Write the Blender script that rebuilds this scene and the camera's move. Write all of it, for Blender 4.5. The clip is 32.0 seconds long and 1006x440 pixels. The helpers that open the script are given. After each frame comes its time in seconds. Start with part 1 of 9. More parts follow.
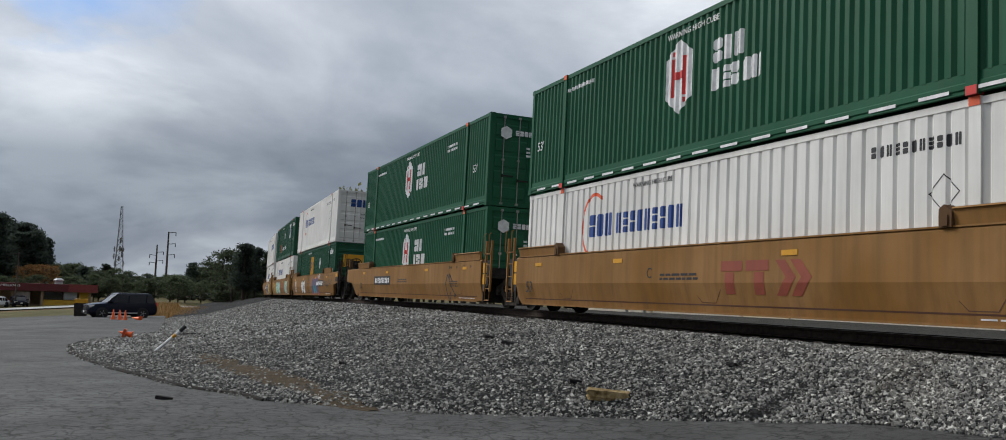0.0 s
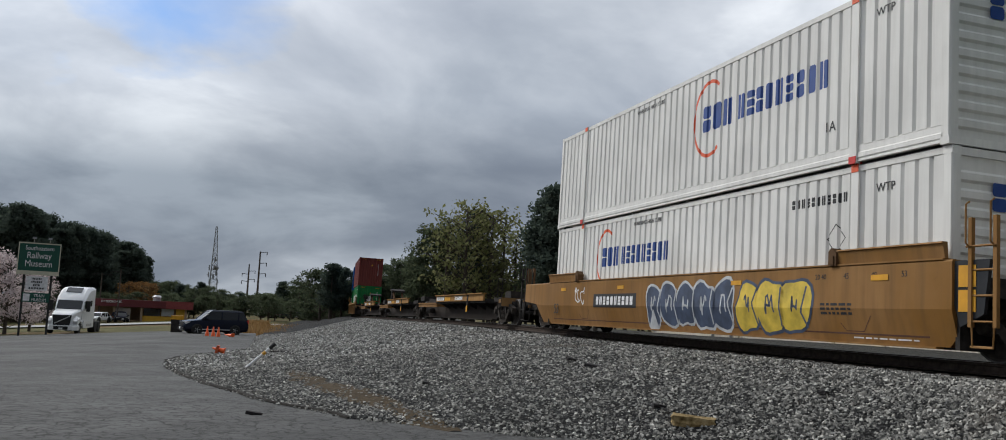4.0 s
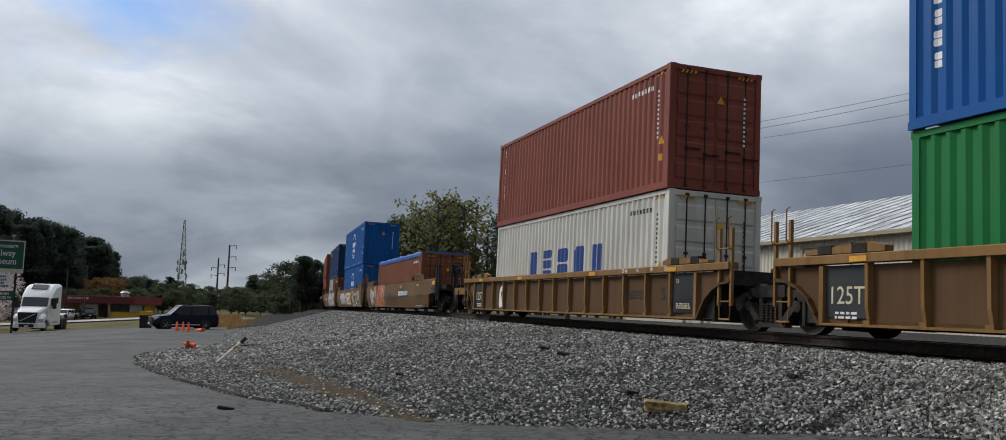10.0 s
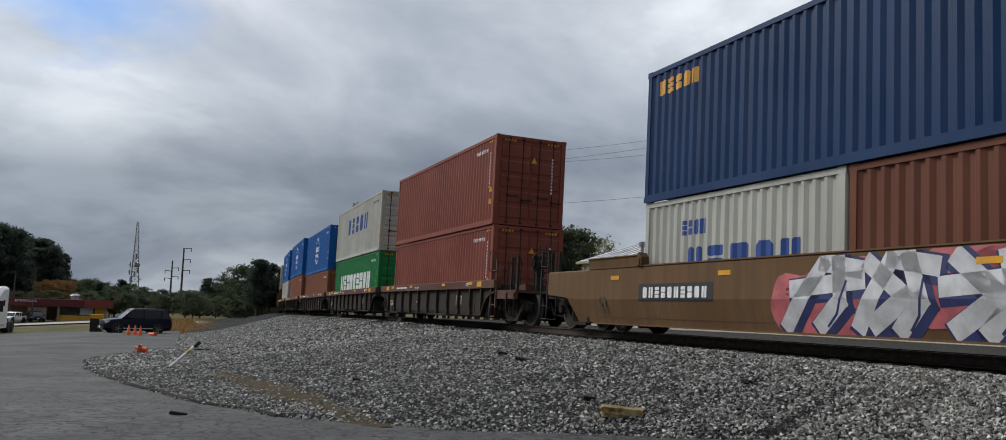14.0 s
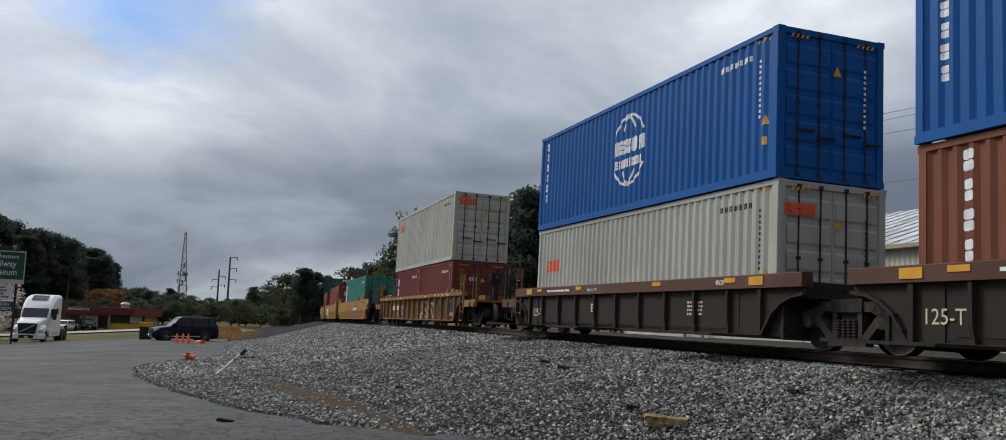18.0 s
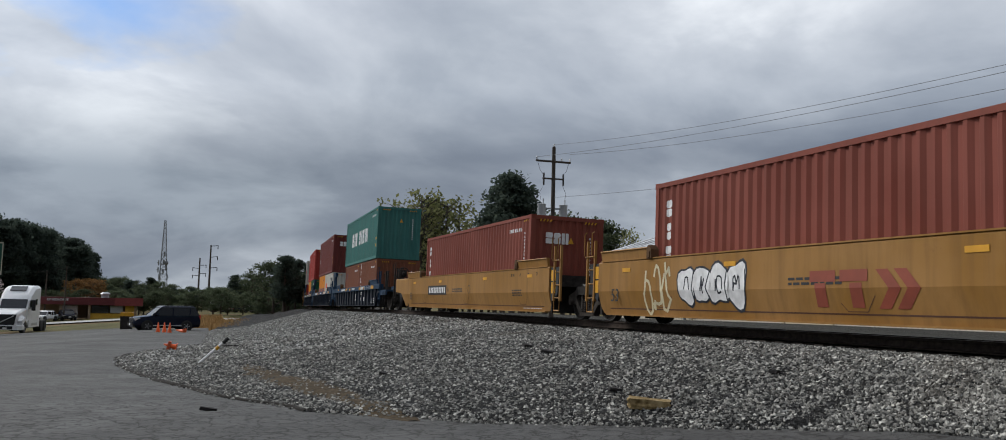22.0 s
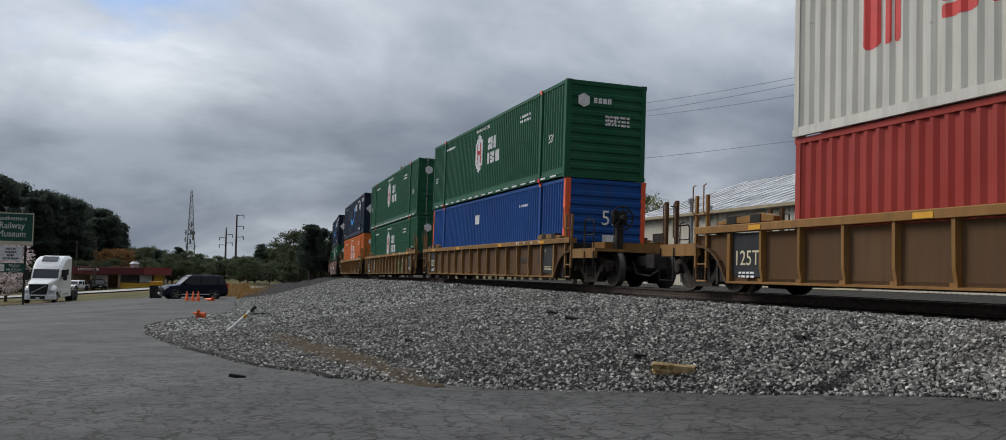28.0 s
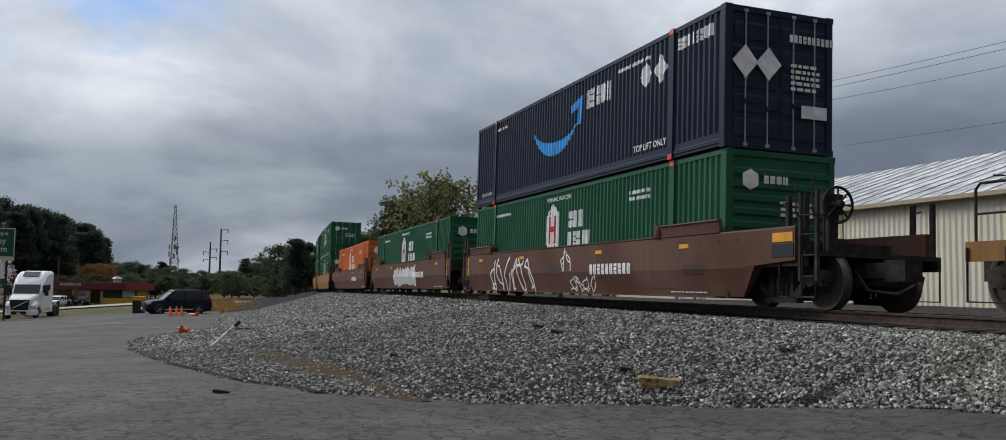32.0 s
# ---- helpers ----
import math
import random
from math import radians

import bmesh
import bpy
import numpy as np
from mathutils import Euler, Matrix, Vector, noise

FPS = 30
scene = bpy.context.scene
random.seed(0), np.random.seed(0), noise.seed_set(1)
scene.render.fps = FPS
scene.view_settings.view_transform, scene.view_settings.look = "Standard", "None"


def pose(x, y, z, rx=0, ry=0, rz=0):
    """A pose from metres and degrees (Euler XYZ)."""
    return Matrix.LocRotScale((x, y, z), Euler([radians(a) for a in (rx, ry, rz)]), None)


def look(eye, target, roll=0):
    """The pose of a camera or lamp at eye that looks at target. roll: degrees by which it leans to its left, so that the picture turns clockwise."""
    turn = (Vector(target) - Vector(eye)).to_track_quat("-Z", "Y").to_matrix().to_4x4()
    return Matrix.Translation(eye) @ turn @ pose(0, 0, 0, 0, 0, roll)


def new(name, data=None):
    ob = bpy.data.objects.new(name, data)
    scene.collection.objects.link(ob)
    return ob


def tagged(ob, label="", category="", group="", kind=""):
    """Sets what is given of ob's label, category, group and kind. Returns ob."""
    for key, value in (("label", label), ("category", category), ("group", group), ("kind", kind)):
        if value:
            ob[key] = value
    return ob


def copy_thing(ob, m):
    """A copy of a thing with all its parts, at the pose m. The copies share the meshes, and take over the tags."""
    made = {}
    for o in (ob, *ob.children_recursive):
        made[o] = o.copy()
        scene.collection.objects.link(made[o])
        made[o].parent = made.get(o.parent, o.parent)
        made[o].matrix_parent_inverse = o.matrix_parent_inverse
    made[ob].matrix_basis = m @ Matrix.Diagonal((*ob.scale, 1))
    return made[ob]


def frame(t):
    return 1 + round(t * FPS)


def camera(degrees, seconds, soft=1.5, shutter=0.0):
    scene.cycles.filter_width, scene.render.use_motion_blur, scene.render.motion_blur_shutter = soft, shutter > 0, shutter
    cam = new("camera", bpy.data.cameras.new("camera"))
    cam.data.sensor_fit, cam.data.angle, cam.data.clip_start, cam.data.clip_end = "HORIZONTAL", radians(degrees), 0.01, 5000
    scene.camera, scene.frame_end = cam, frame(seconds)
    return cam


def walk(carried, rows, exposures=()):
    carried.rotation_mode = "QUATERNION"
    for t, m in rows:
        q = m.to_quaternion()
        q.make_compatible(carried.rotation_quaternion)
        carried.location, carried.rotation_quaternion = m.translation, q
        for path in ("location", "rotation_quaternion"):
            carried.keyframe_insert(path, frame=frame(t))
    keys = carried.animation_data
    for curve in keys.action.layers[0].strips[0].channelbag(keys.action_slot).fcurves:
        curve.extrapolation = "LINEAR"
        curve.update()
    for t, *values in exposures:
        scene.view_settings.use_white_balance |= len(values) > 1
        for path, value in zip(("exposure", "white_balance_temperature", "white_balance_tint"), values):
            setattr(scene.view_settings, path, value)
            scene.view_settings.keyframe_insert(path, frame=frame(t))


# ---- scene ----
cam = camera(58.8, 32.0, 0.9)
EYE = 1.65
# seconds, yaw, pitch, roll of a camera held by hand on one spot
ROWS = [
    (0, -0.63, 4.90, -1.89), (0.5, 0.04, 4.72, -2.07), (1, 1.76, 4.38, -1.47), (1.5, 2.91, 4.58, -1.29),
    (2, 3.19, 4.56, -1.69), (2.5, 2.7, 4.85, -1.83), (3, 3.37, 5.57, -2.43), (3.5, 4.52, 6.04, -2.76),
    (4, 4.66, 6.08, -2.68), (4.5, 4.94, 5.59, -2.14), (6.5, 4.22, 5.64, -2.03), (7, 3.79, 6.01, -1.93),
    (7.5, 3.15, 6.46, -1.94), (8, 2.95, 6.09, -2.02), (8.5, 3.06, 5.74, -2.13), (9, 2.82, 5.92, -2.34),
    (9.5, 2.58, 5.68, -2.01), (10, 2.9, 5.49, -1.7), (10.5, 3, 5.39, -1.6), (11, 2.98, 5.49, -1.47),
    (11.5, 2.48, 5.20, -1.56), (12, 1.32, 4.92, -1.8), (12.5, 1.12, 5.55, -2.23), (13, 2.28, 5.76, -2.60),
    (13.5, 1.36, 5.22, -2.4), (14, 0.24, 5.90, -1.98), (14.5, 0.85, 6.55, -1.69), (15, 2.19, 6.44, -1.72),
    (15.5, 2.63, 6.47, -1.65), (17.5, 3.38, 6.34, -1.45), (18, 2.93, 6.33, -1.99), (18.5, 2.66, 6.26, -1.79),
    (19, 2.61, 6.24, -1.44), (19.5, 3.21, 6.37, -1.27), (20, 3.27, 5.48, -1.1), (20.5, 3.2, 5.13, -1.39),
    (21, 2.6, 4.97, -1.43), (21.5, 2.04, 4.91, -1.46), (22, 1.84, 5.41, -1.28), (22.5, 1.98, 5.26, -0.88),
    (23, 2.61, 4.36, -1.09), (23.5, 2.43, 4.16, -1.23), (24, 2.35, 3.99, -1.29), (24.5, 2.65, 3.69, -1.52),
    (25, 1.89, 4.22, -1.03), (25.5, 2.11, 4.45, -0.65), (26, 2.7, 4.43, -0.58), (26.5, 3.19, 4.05, -0.6),
    (28.5, 3.28, 3.25, -1.03), (29, 2.9, 3.39, -0.84), (29.5, 2.93, 3.74, -0.68), (30, 2.97, 4.04, -0.35),
    (30.5, 2.81, 3.96, -0.54), (31, 2.37, 4.03, -0.85), (31.5, 2.68, 4.14, -0.87), (32, 2.46, 4.18, -0.74),
]
walk(cam, [(t, pose(0, 0, EYE, 90 + pitch, roll, yaw)) for t, yaw, pitch, roll in ROWS],
     [(0, 0.0), (32, 0.0)])

# ---- world and light ----
SUN_UP, SUN_WAY = 42.0, (-0.84, 0.47)


def make_world():
    w = bpy.data.worlds.new("overcast_sky")
    scene.world = w
    w.use_nodes = True
    nt = w.node_tree
    nt.nodes.clear()
    add = nt.nodes.new
    link = nt.links.new
    out, bg = add("ShaderNodeOutputWorld"), add("ShaderNodeBackground")
    sky = add("ShaderNodeTexSky")
    sky.sky_type, sky.sun_disc = "NISHITA", False
    sky.sun_elevation, sky.sun_rotation = radians(SUN_UP), math.atan2(SUN_WAY[0], SUN_WAY[1])
    sky.dust_density, sky.ozone_density = 2.0, 1.0
    geo, sep = add("ShaderNodeTexCoord"), add("ShaderNodeSeparateXYZ")
    link(geo.outputs["Generated"], sep.inputs[0])
    # clouds lie in a flat layer: divide by the height of the direction
    hz = add("ShaderNodeMath"); hz.operation = "MAXIMUM"; hz.inputs[1].default_value = 0.0
    link(sep.outputs[2], hz.inputs[0])
    hz2 = add("ShaderNodeMath"); hz2.operation = "ADD"; hz2.inputs[1].default_value = 0.30
    link(hz.outputs[0], hz2.inputs[0])
    comb = add("ShaderNodeCombineXYZ")
    for i in (0, 1):
        d = add("ShaderNodeMath"); d.operation = "DIVIDE"
        link(sep.outputs[i], d.inputs[0]); link(hz2.outputs[0], d.inputs[1]); link(d.outputs[0], comb.inputs[i])

    def noise_tex(scale, detail, rough, off):
        m = add("ShaderNodeMapping"); m.inputs["Location"].default_value = off
        link(comb.outputs[0], m.inputs["Vector"])
        n = add("ShaderNodeTexNoise")
        n.inputs["Scale"].default_value, n.inputs["Detail"].default_value, n.inputs["Roughness"].default_value = scale, detail, rough
        n.inputs["Distortion"].default_value = 0.35
        link(m.outputs[0], n.inputs["Vector"])
        return n.outputs["Fac"]

    def ramp(src, stops):
        r = add("ShaderNodeValToRGB")
        link(src, r.inputs[0])
        e = r.color_ramp.elements
        while len(e) < len(stops):
            e.new(0.5)
        for el, (p, c) in zip(e, stops):
            el.position, el.color = p, (*c, 1)
        return r.outputs[0]

    big = noise_tex(0.62, 7.0, 0.50, (3.1, 1.7, 0.4))
    fine = noise_tex(2.1, 6.0, 0.55, (0.3, 5.2, 1.4))
    mixn = add("ShaderNodeMix"); mixn.data_type = "FLOAT"; mixn.inputs["Factor"].default_value = 0.28
    link(big, mixn.inputs[2]); link(fine, mixn.inputs[3])
    cloud = ramp(mixn.outputs[0], [(0.38, (0.29, 0.325, 0.385)), (0.455, (0.40, 0.435, 0.49)), (0.53, (0.57, 0.60, 0.645)), (0.60, (0.88, 0.90, 0.92))])
    # the sheet is thinner, and so brighter, towards the hidden sun; darker low over the land
    dot = add("ShaderNodeVectorMath"); dot.operation = "DOT_PRODUCT"
    link(geo.outputs["Generated"], dot.inputs[0])
    dot.inputs[1].default_value = Vector((SUN_WAY[0], 0.62, 1.0)).normalized()
    glow = ramp(dot.outputs["Value"], [(0.0, (0.32, 0.33, 0.35)), (0.12, (0.96, 0.98, 1.01)), (0.55, (1.0, 1.02, 1.05)), (0.66, (1.06, 1.08, 1.10)), (0.72, (1.14, 1.15, 1.17)), (0.80, (1.38, 1.38, 1.39)), (0.86, (1.66, 1.65, 1.64)), (1.0, (1.9, 1.88, 1.85))])
    low = ramp(sep.outputs[2], [(0.0, (0.56, 0.585, 0.61)), (0.04, (0.50, 0.525, 0.56)), (0.07, (0.335, 0.37, 0.415)), (0.13, (0.345, 0.385, 0.43)), (0.23, (0.92, 0.94, 0.96)), (0.32, (1.12, 1.12, 1.12)), (1.0, (1.15, 1.15, 1.15))])
    low_r = ramp(sep.outputs[2], [(0.0, (0.56, 0.58, 0.605)), (0.045, (0.52, 0.54, 0.57)), (0.09, (0.49, 0.52, 0.56)), (0.16, (0.56, 0.59, 0.63)), (0.23, (0.93, 0.95, 0.97)), (0.32, (1.12, 1.12, 1.12)), (1.0, (1.15, 1.15, 1.15))])
    way = add("ShaderNodeMath"); way.operation = "MULTIPLY_ADD"; way.inputs[1].default_value, way.inputs[2].default_value = 1.0, 0.5
    link(sep.outputs[0], way.inputs[0])
    sides = add("ShaderNodeMix"); sides.data_type = "RGBA"
    link(ramp(way.outputs[0], [(0.12, (0, 0, 0)), (0.52, (1, 1, 1))]), sides.inputs["Factor"]); link(low, sides.inputs[6]); link(low_r, sides.inputs[7])
    low = sides.outputs[2]
    mul = add("ShaderNodeMix"); mul.data_type, mul.blend_type = "RGBA", "MULTIPLY"; mul.inputs["Factor"].default_value = 1.0
    link(cloud, mul.inputs[6]); link(glow, mul.inputs[7])
    mul2 = add("ShaderNodeMix"); mul2.data_type, mul2.blend_type = "RGBA", "MULTIPLY"; mul2.inputs["Factor"].default_value = 1.0
    link(mul.outputs[2], mul2.inputs[6]); link(low, mul2.inputs[7])
    # a few gaps high up let the blue through
    near = add("ShaderNodeVectorMath"); near.operation = "DOT_PRODUCT"
    link(geo.outputs["Generated"], near.inputs[0])
    near.inputs[1].default_value = Vector((-0.43, 0.83, 0.375)).normalized()
    both = add("ShaderNodeMath"); both.operation = "MULTIPLY_ADD"; both.inputs[1].default_value = 0.04
    link(noise_tex(3.2, 5.0, 0.55, (7.9, 2.2, 3.0)), both.inputs[0]); link(near.outputs["Value"], both.inputs[2])
    half = add("ShaderNodeMath"); half.operation = "MULTIPLY"; half.inputs[1].default_value = 0.5
    link(both.outputs[0], half.inputs[0])
    gap = ramp(half.outputs[0], [(0.0, (0, 0, 0)), (0.5060, (0, 0, 0)), (0.5090, (1, 1, 1))])
    skyx = add("ShaderNodeMix"); skyx.data_type, skyx.blend_type = "RGBA", "MULTIPLY"; skyx.inputs["Factor"].default_value = 1.0
    link(sky.outputs[0], skyx.inputs[6]); skyx.inputs[7].default_value = (0.060, 0.085, 0.12, 1)
    final = add("ShaderNodeMix"); final.data_type = "RGBA"
    link(gap, final.inputs["Factor"]); link(mul2.outputs[2], final.inputs[6]); link(skyx.outputs[2], final.inputs[7])
    link(final.outputs[2], bg.inputs[0])
    bg.inputs[1].default_value = 1.0
    link(bg.outputs[0], out.inputs[0])


make_world()
sun = new("sun", bpy.data.lights.new("sun", "SUN"))
sun.data.energy, sun.data.angle, sun.data.color = 2.3, radians(22), (1.0, 0.97, 0.92)
sun.matrix_world = look((0, 0, 60), Vector((0, 0, 60)) - Vector((SUN_WAY[0], SUN_WAY[1], math.tan(radians(SUN_UP)) * 0.81)))

# ---- the track's line ----
YAW = 21.7
DV = Vector((-math.sin(radians(YAW)), math.cos(radians(YAW)), 0))   # along the track, away
NV = Vector((math.cos(radians(YAW)), math.sin(radians(YAW)), 0))    # across it, away
LAT, BEND, RADIUS, RAIL, CANT = 11.08, 30.0, 714.0, 1.28, 1.2
SEAT = -0.15        # how far the car bodies sit below the height they are drawn at


def rail_z(s):
    if s < 34:
        return RAIL
    e = min(s, 150.0)
    return RAIL - (0.0075 * (e - 40) if e > 46 else 0.0075 * (e - 34) ** 2 / 24)


def track_plan(s):
    """Along, across and turn (radians) of the track's middle at length s."""
    if s <= BEND:
        return s, LAT, 0.0
    f = (s - BEND) / RADIUS
    return BEND + RADIUS * math.sin(f), LAT + RADIUS * (1 - math.cos(f)), f


def al(a, l, z):
    p = DV * a + NV * l
    return Vector((p.x, p.y, z))


def track_pose(s, lift=0.0):
    a, l, f = track_plan(s)
    slope = math.degrees(math.atan2(rail_z(s + 4) - rail_z(s - 4), 8))
    p = al(a, l, rail_z(s) + lift)
    return pose(p.x, p.y, p.z, 0, 0, YAW - math.degrees(f)) @ pose(0, 0, 0, slope, CANT, 0)


# how far the train has run, every two seconds
RUN = (0.0, 38.03, 76.03, 113.98, 151.84, 189.6, 227.23, 264.75, 302.13, 339.36, 376.47, 413.49, 450.41, 487.27, 524.06, 560.79, 597.45)


def run(t):
    i = min(int(t // 2), 15)
    return RUN[i] + (RUN[i + 1] - RUN[i]) * (t - 2 * i) / 2


MOVERS = []          # (thing, its place along the train, lift over the rail, its own turn)


def rides(ob, u, lift=0.0, own=None):
    MOVERS.append((ob, u, lift, own or Matrix.Identity(4)))
    ob.matrix_world = track_pose(u, lift) @ (own or Matrix.Identity(4))
    return ob


# ---- materials ----
def nodes(name):
    m = bpy.data.materials.new(name)
    m.use_nodes = True
    nt = m.node_tree
    return m, nt, nt.nodes["Principled BSDF"]


def tex_coord(nt, scale, space="Object", random_shift=True):
    tc, mp = nt.nodes.new("ShaderNodeTexCoord"), nt.nodes.new("ShaderNodeMapping")
    mp.inputs["Scale"].default_value = scale
    nt.links.new(tc.outputs[space], mp.inputs["Vector"])
    if random_shift:
        oi, ma = nt.nodes.new("ShaderNodeObjectInfo"), nt.nodes.new("ShaderNodeMath")
        ma.operation = "MULTIPLY"; ma.inputs[1].default_value = 37.0
        nt.links.new(oi.outputs["Random"], ma.inputs[0])
        nt.links.new(ma.outputs[0], mp.inputs["Location"])
    return mp.outputs[0]


def noise_node(nt, vec, scale, detail=4.0, rough=0.55):
    n = nt.nodes.new("ShaderNodeTexNoise")
    n.inputs["Scale"].default_value, n.inputs["Detail"].default_value, n.inputs["Roughness"].default_value = scale, detail, rough
    nt.links.new(vec, n.inputs["Vector"])
    return n.outputs["Fac"]


def ramp_node(nt, src, stops):
    r = nt.nodes.new("ShaderNodeValToRGB")
    nt.links.new(src, r.inputs[0])
    e = r.color_ramp.elements
    while len(e) < len(stops):
        e.new(0.5)
    for el, (p, c) in zip(e, stops):
        el.position, el.color = p, (*c, 1) if not isinstance(c, float) else (c, c, c, 1)
    return r.outputs[0]


def mix_node(nt, fac, a, b, mode="MIX"):
    m = nt.nodes.new("ShaderNodeMix")
    m.data_type, m.blend_type = "RGBA", mode
    for sock, v in ((m.inputs["Factor"], fac), (m.inputs[6], a), (m.inputs[7], b)):
        if isinstance(v, (int, float)):
            sock.default_value = v
        elif isinstance(v, tuple):
            sock.default_value = (*v, 1)
        else:
            nt.links.new(v, sock)
    return m.outputs[2]


def bump_node(nt, src, bsdf, strength, dist):
    b = nt.nodes.new("ShaderNodeBump")
    b.inputs["Strength"].default_value, b.inputs["Distance"].default_value = strength, dist
    nt.links.new(src, b.inputs["Height"])
    nt.links.new(b.outputs[0], bsdf.inputs["Normal"])


def steel_paint(name, col, rough=0.55, dirt=0.35, rust=0.25, fade=0.12):
    """Weathered paint on steel: faded patches, streaks that run down, rust spots."""
    m, nt, b = nodes(name)
    v1 = tex_coord(nt, (1, 1, 1))
    v2 = tex_coord(nt, (3.0, 3.0, 0.22))
    big = noise_node(nt, v1, 0.55, 5)
    streak = noise_node(nt, v2, 1.6, 5, 0.6)
    spots = noise_node(nt, v1, 5.5, 6, 0.7)
    pale = tuple(min(1.0, c + fade * (0.5 + 0.5 * c)) for c in col)
    dark = tuple(c * 0.72 for c in col)
    c1 = mix_node(nt, ramp_node(nt, big, [(0.35, 0.0), (0.7, 1.0)]), dark, pale)
    c1 = mix_node(nt, 0.45, c1, col)
    dfac = nt.nodes.new("ShaderNodeMath"); dfac.operation = "MULTIPLY"; dfac.inputs[1].default_value = dirt
    nt.links.new(ramp_node(nt, streak, [(0.42, 0.0), (0.74, 1.0)]), dfac.inputs[0])
    c2 = mix_node(nt, dfac.outputs[0], c1, tuple(0.35 * c + d for c, d in zip(col, (0.040, 0.030, 0.022))))
    rfac = nt.nodes.new("ShaderNodeMath"); rfac.operation = "MULTIPLY"; rfac.inputs[1].default_value = rust
    nt.links.new(ramp_node(nt, spots, [(0.64, 0.0), (0.74, 1.0)]), rfac.inputs[0])
    c3 = mix_node(nt, rfac.outputs[0], c2, (0.13, 0.05, 0.025))
    nt.links.new(c3, b.inputs["Base Color"])
    nt.links.new(ramp_node(nt, big, [(0.3, rough - 0.1), (0.7, min(1.0, rough + 0.15))]), b.inputs["Roughness"])
    b.inputs["Specular IOR Level"].default_value = 0.12
    bump_node(nt, spots, b, 0.15, 0.004)
    return m


def plain(name, col, rough=0.5, metal=0.0, vary=0.15, scale=3.0, spec=0.4):
    m, nt, b = nodes(name)
    n = noise_node(nt, tex_coord(nt, (1, 1, 1)), scale, 5)
    c = mix_node(nt, ramp_node(nt, n, [(0.3, 0.0), (0.7, 1.0)]), tuple(x * (1 - vary) for x in col), tuple(min(1, x * (1 + vary)) for x in col))
    nt.links.new(c, b.inputs["Base Color"])
    b.inputs["Roughness"].default_value, b.inputs["Metallic"].default_value = rough, metal
    b.inputs["Specular IOR Level"].default_value = spec
    bump_node(nt, n, b, 0.12, 0.003)
    return m


def ground_mat(name, stops, scale, rough, bump, dist, second=None):
    m, nt, b = nodes(name)
    v = tex_coord(nt, (1, 1, 1), random_shift=False)
    n1 = noise_node(nt, v, scale, 8, 0.65)
    n2 = noise_node(nt, v, scale * 0.05, 5, 0.6)
    c = ramp_node(nt, n1, stops)
    tone = ramp_node(nt, n2, [(0.3, 0.72), (0.7, 1.22)])
    c = mix_node(nt, 1.0, c, tone, "MULTIPLY")
    if second:
        c = mix_node(nt, ramp_node(nt, noise_node(nt, v, second[1], 6, 0.6), [(second[2], 0.0), (second[2] + 0.08, second[3])]), c, second[0])
    nt.links.new(c, b.inputs["Base Color"])
    b.inputs["Roughness"].default_value = rough
    b.inputs["Specular IOR Level"].default_value = 0.12
    bump_node(nt, n1, b, bump, dist)
    return m


GOLD = steel_paint("gold_paint", (0.265, 0.130, 0.033), 0.6, 0.55, 0.35)
GOLD_NEW = steel_paint("bright_gold_paint", (0.330, 0.166, 0.040), 0.55, 0.5, 0.2)
GOLD_DARK = steel_paint("dirty_gold_paint", (0.235, 0.122, 0.034), 0.65, 0.75, 0.5)
WORN_GOLD = steel_paint("grimy_worn_gold_paint", (0.150, 0.083, 0.036), 0.7, 0.8, 0.5, 0.05)
BROWN_CAR = steel_paint("brown_car_paint", (0.098, 0.042, 0.027), 0.65, 0.5, 0.3)
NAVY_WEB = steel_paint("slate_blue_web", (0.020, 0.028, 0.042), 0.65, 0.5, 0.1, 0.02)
NAVY_CAR = steel_paint("navy_car_paint", (0.014, 0.042, 0.085), 0.6, 0.3, 0.05, 0.02)
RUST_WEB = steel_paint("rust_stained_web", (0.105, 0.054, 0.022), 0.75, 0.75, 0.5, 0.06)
DARK_WEB = steel_paint("dark_streaked_brown_web", (0.034, 0.027, 0.022), 0.75, 0.5, 0.3, 0.02)
DARK_BEAM = steel_paint("near_black_beam", (0.032, 0.025, 0.021), 0.75, 0.5, 0.4, 0.02)
GREY_SIDE = steel_paint("dark_grey_side", (0.020, 0.023, 0.028), 0.6, 0.35, 0.1)
BLACK_STEEL = plain("grimy_black_steel", (0.034, 0.031, 0.029), 0.8, 0.0, 0.4, 6, 0.08)
TRUCK_STEEL = plain("dusty_cast_steel", (0.050, 0.043, 0.037), 0.8, 0.0, 0.35, 8, 0.08)
WHEEL_STEEL = plain("worn_wheel_steel", (0.040, 0.033, 0.029), 0.8, 0.0, 0.3, 10, 0.1)
TREAD_STEEL = plain("dull_tread_steel", (0.09, 0.085, 0.08), 0.5, 0.5, 0.2, 10)
BRIGHT_STEEL = plain("polished_rail_steel", (0.35, 0.33, 0.31), 0.3, 0.9, 0.2, 10)
RAIL_RUST = plain("rusty_rail_steel", (0.060, 0.046, 0.038), 0.85, 0.0, 0.4, 12, 0.1)
TIE_WOOD = plain("creosoted_timber", (0.060, 0.050, 0.043), 0.9, 0.0, 0.4, 14)
GREEN_HUB = steel_paint("deep_green_paint", (0.013, 0.100, 0.050), 0.45, 0.25, 0.05, 0.04)
GREEN_EMP = steel_paint("forest_green_paint", (0.014, 0.085, 0.045), 0.45, 0.25, 0.05, 0.04)
GREEN_EVER = steel_paint("bright_green_paint", (0.012, 0.180, 0.050), 0.5, 0.3, 0.08, 0.02)
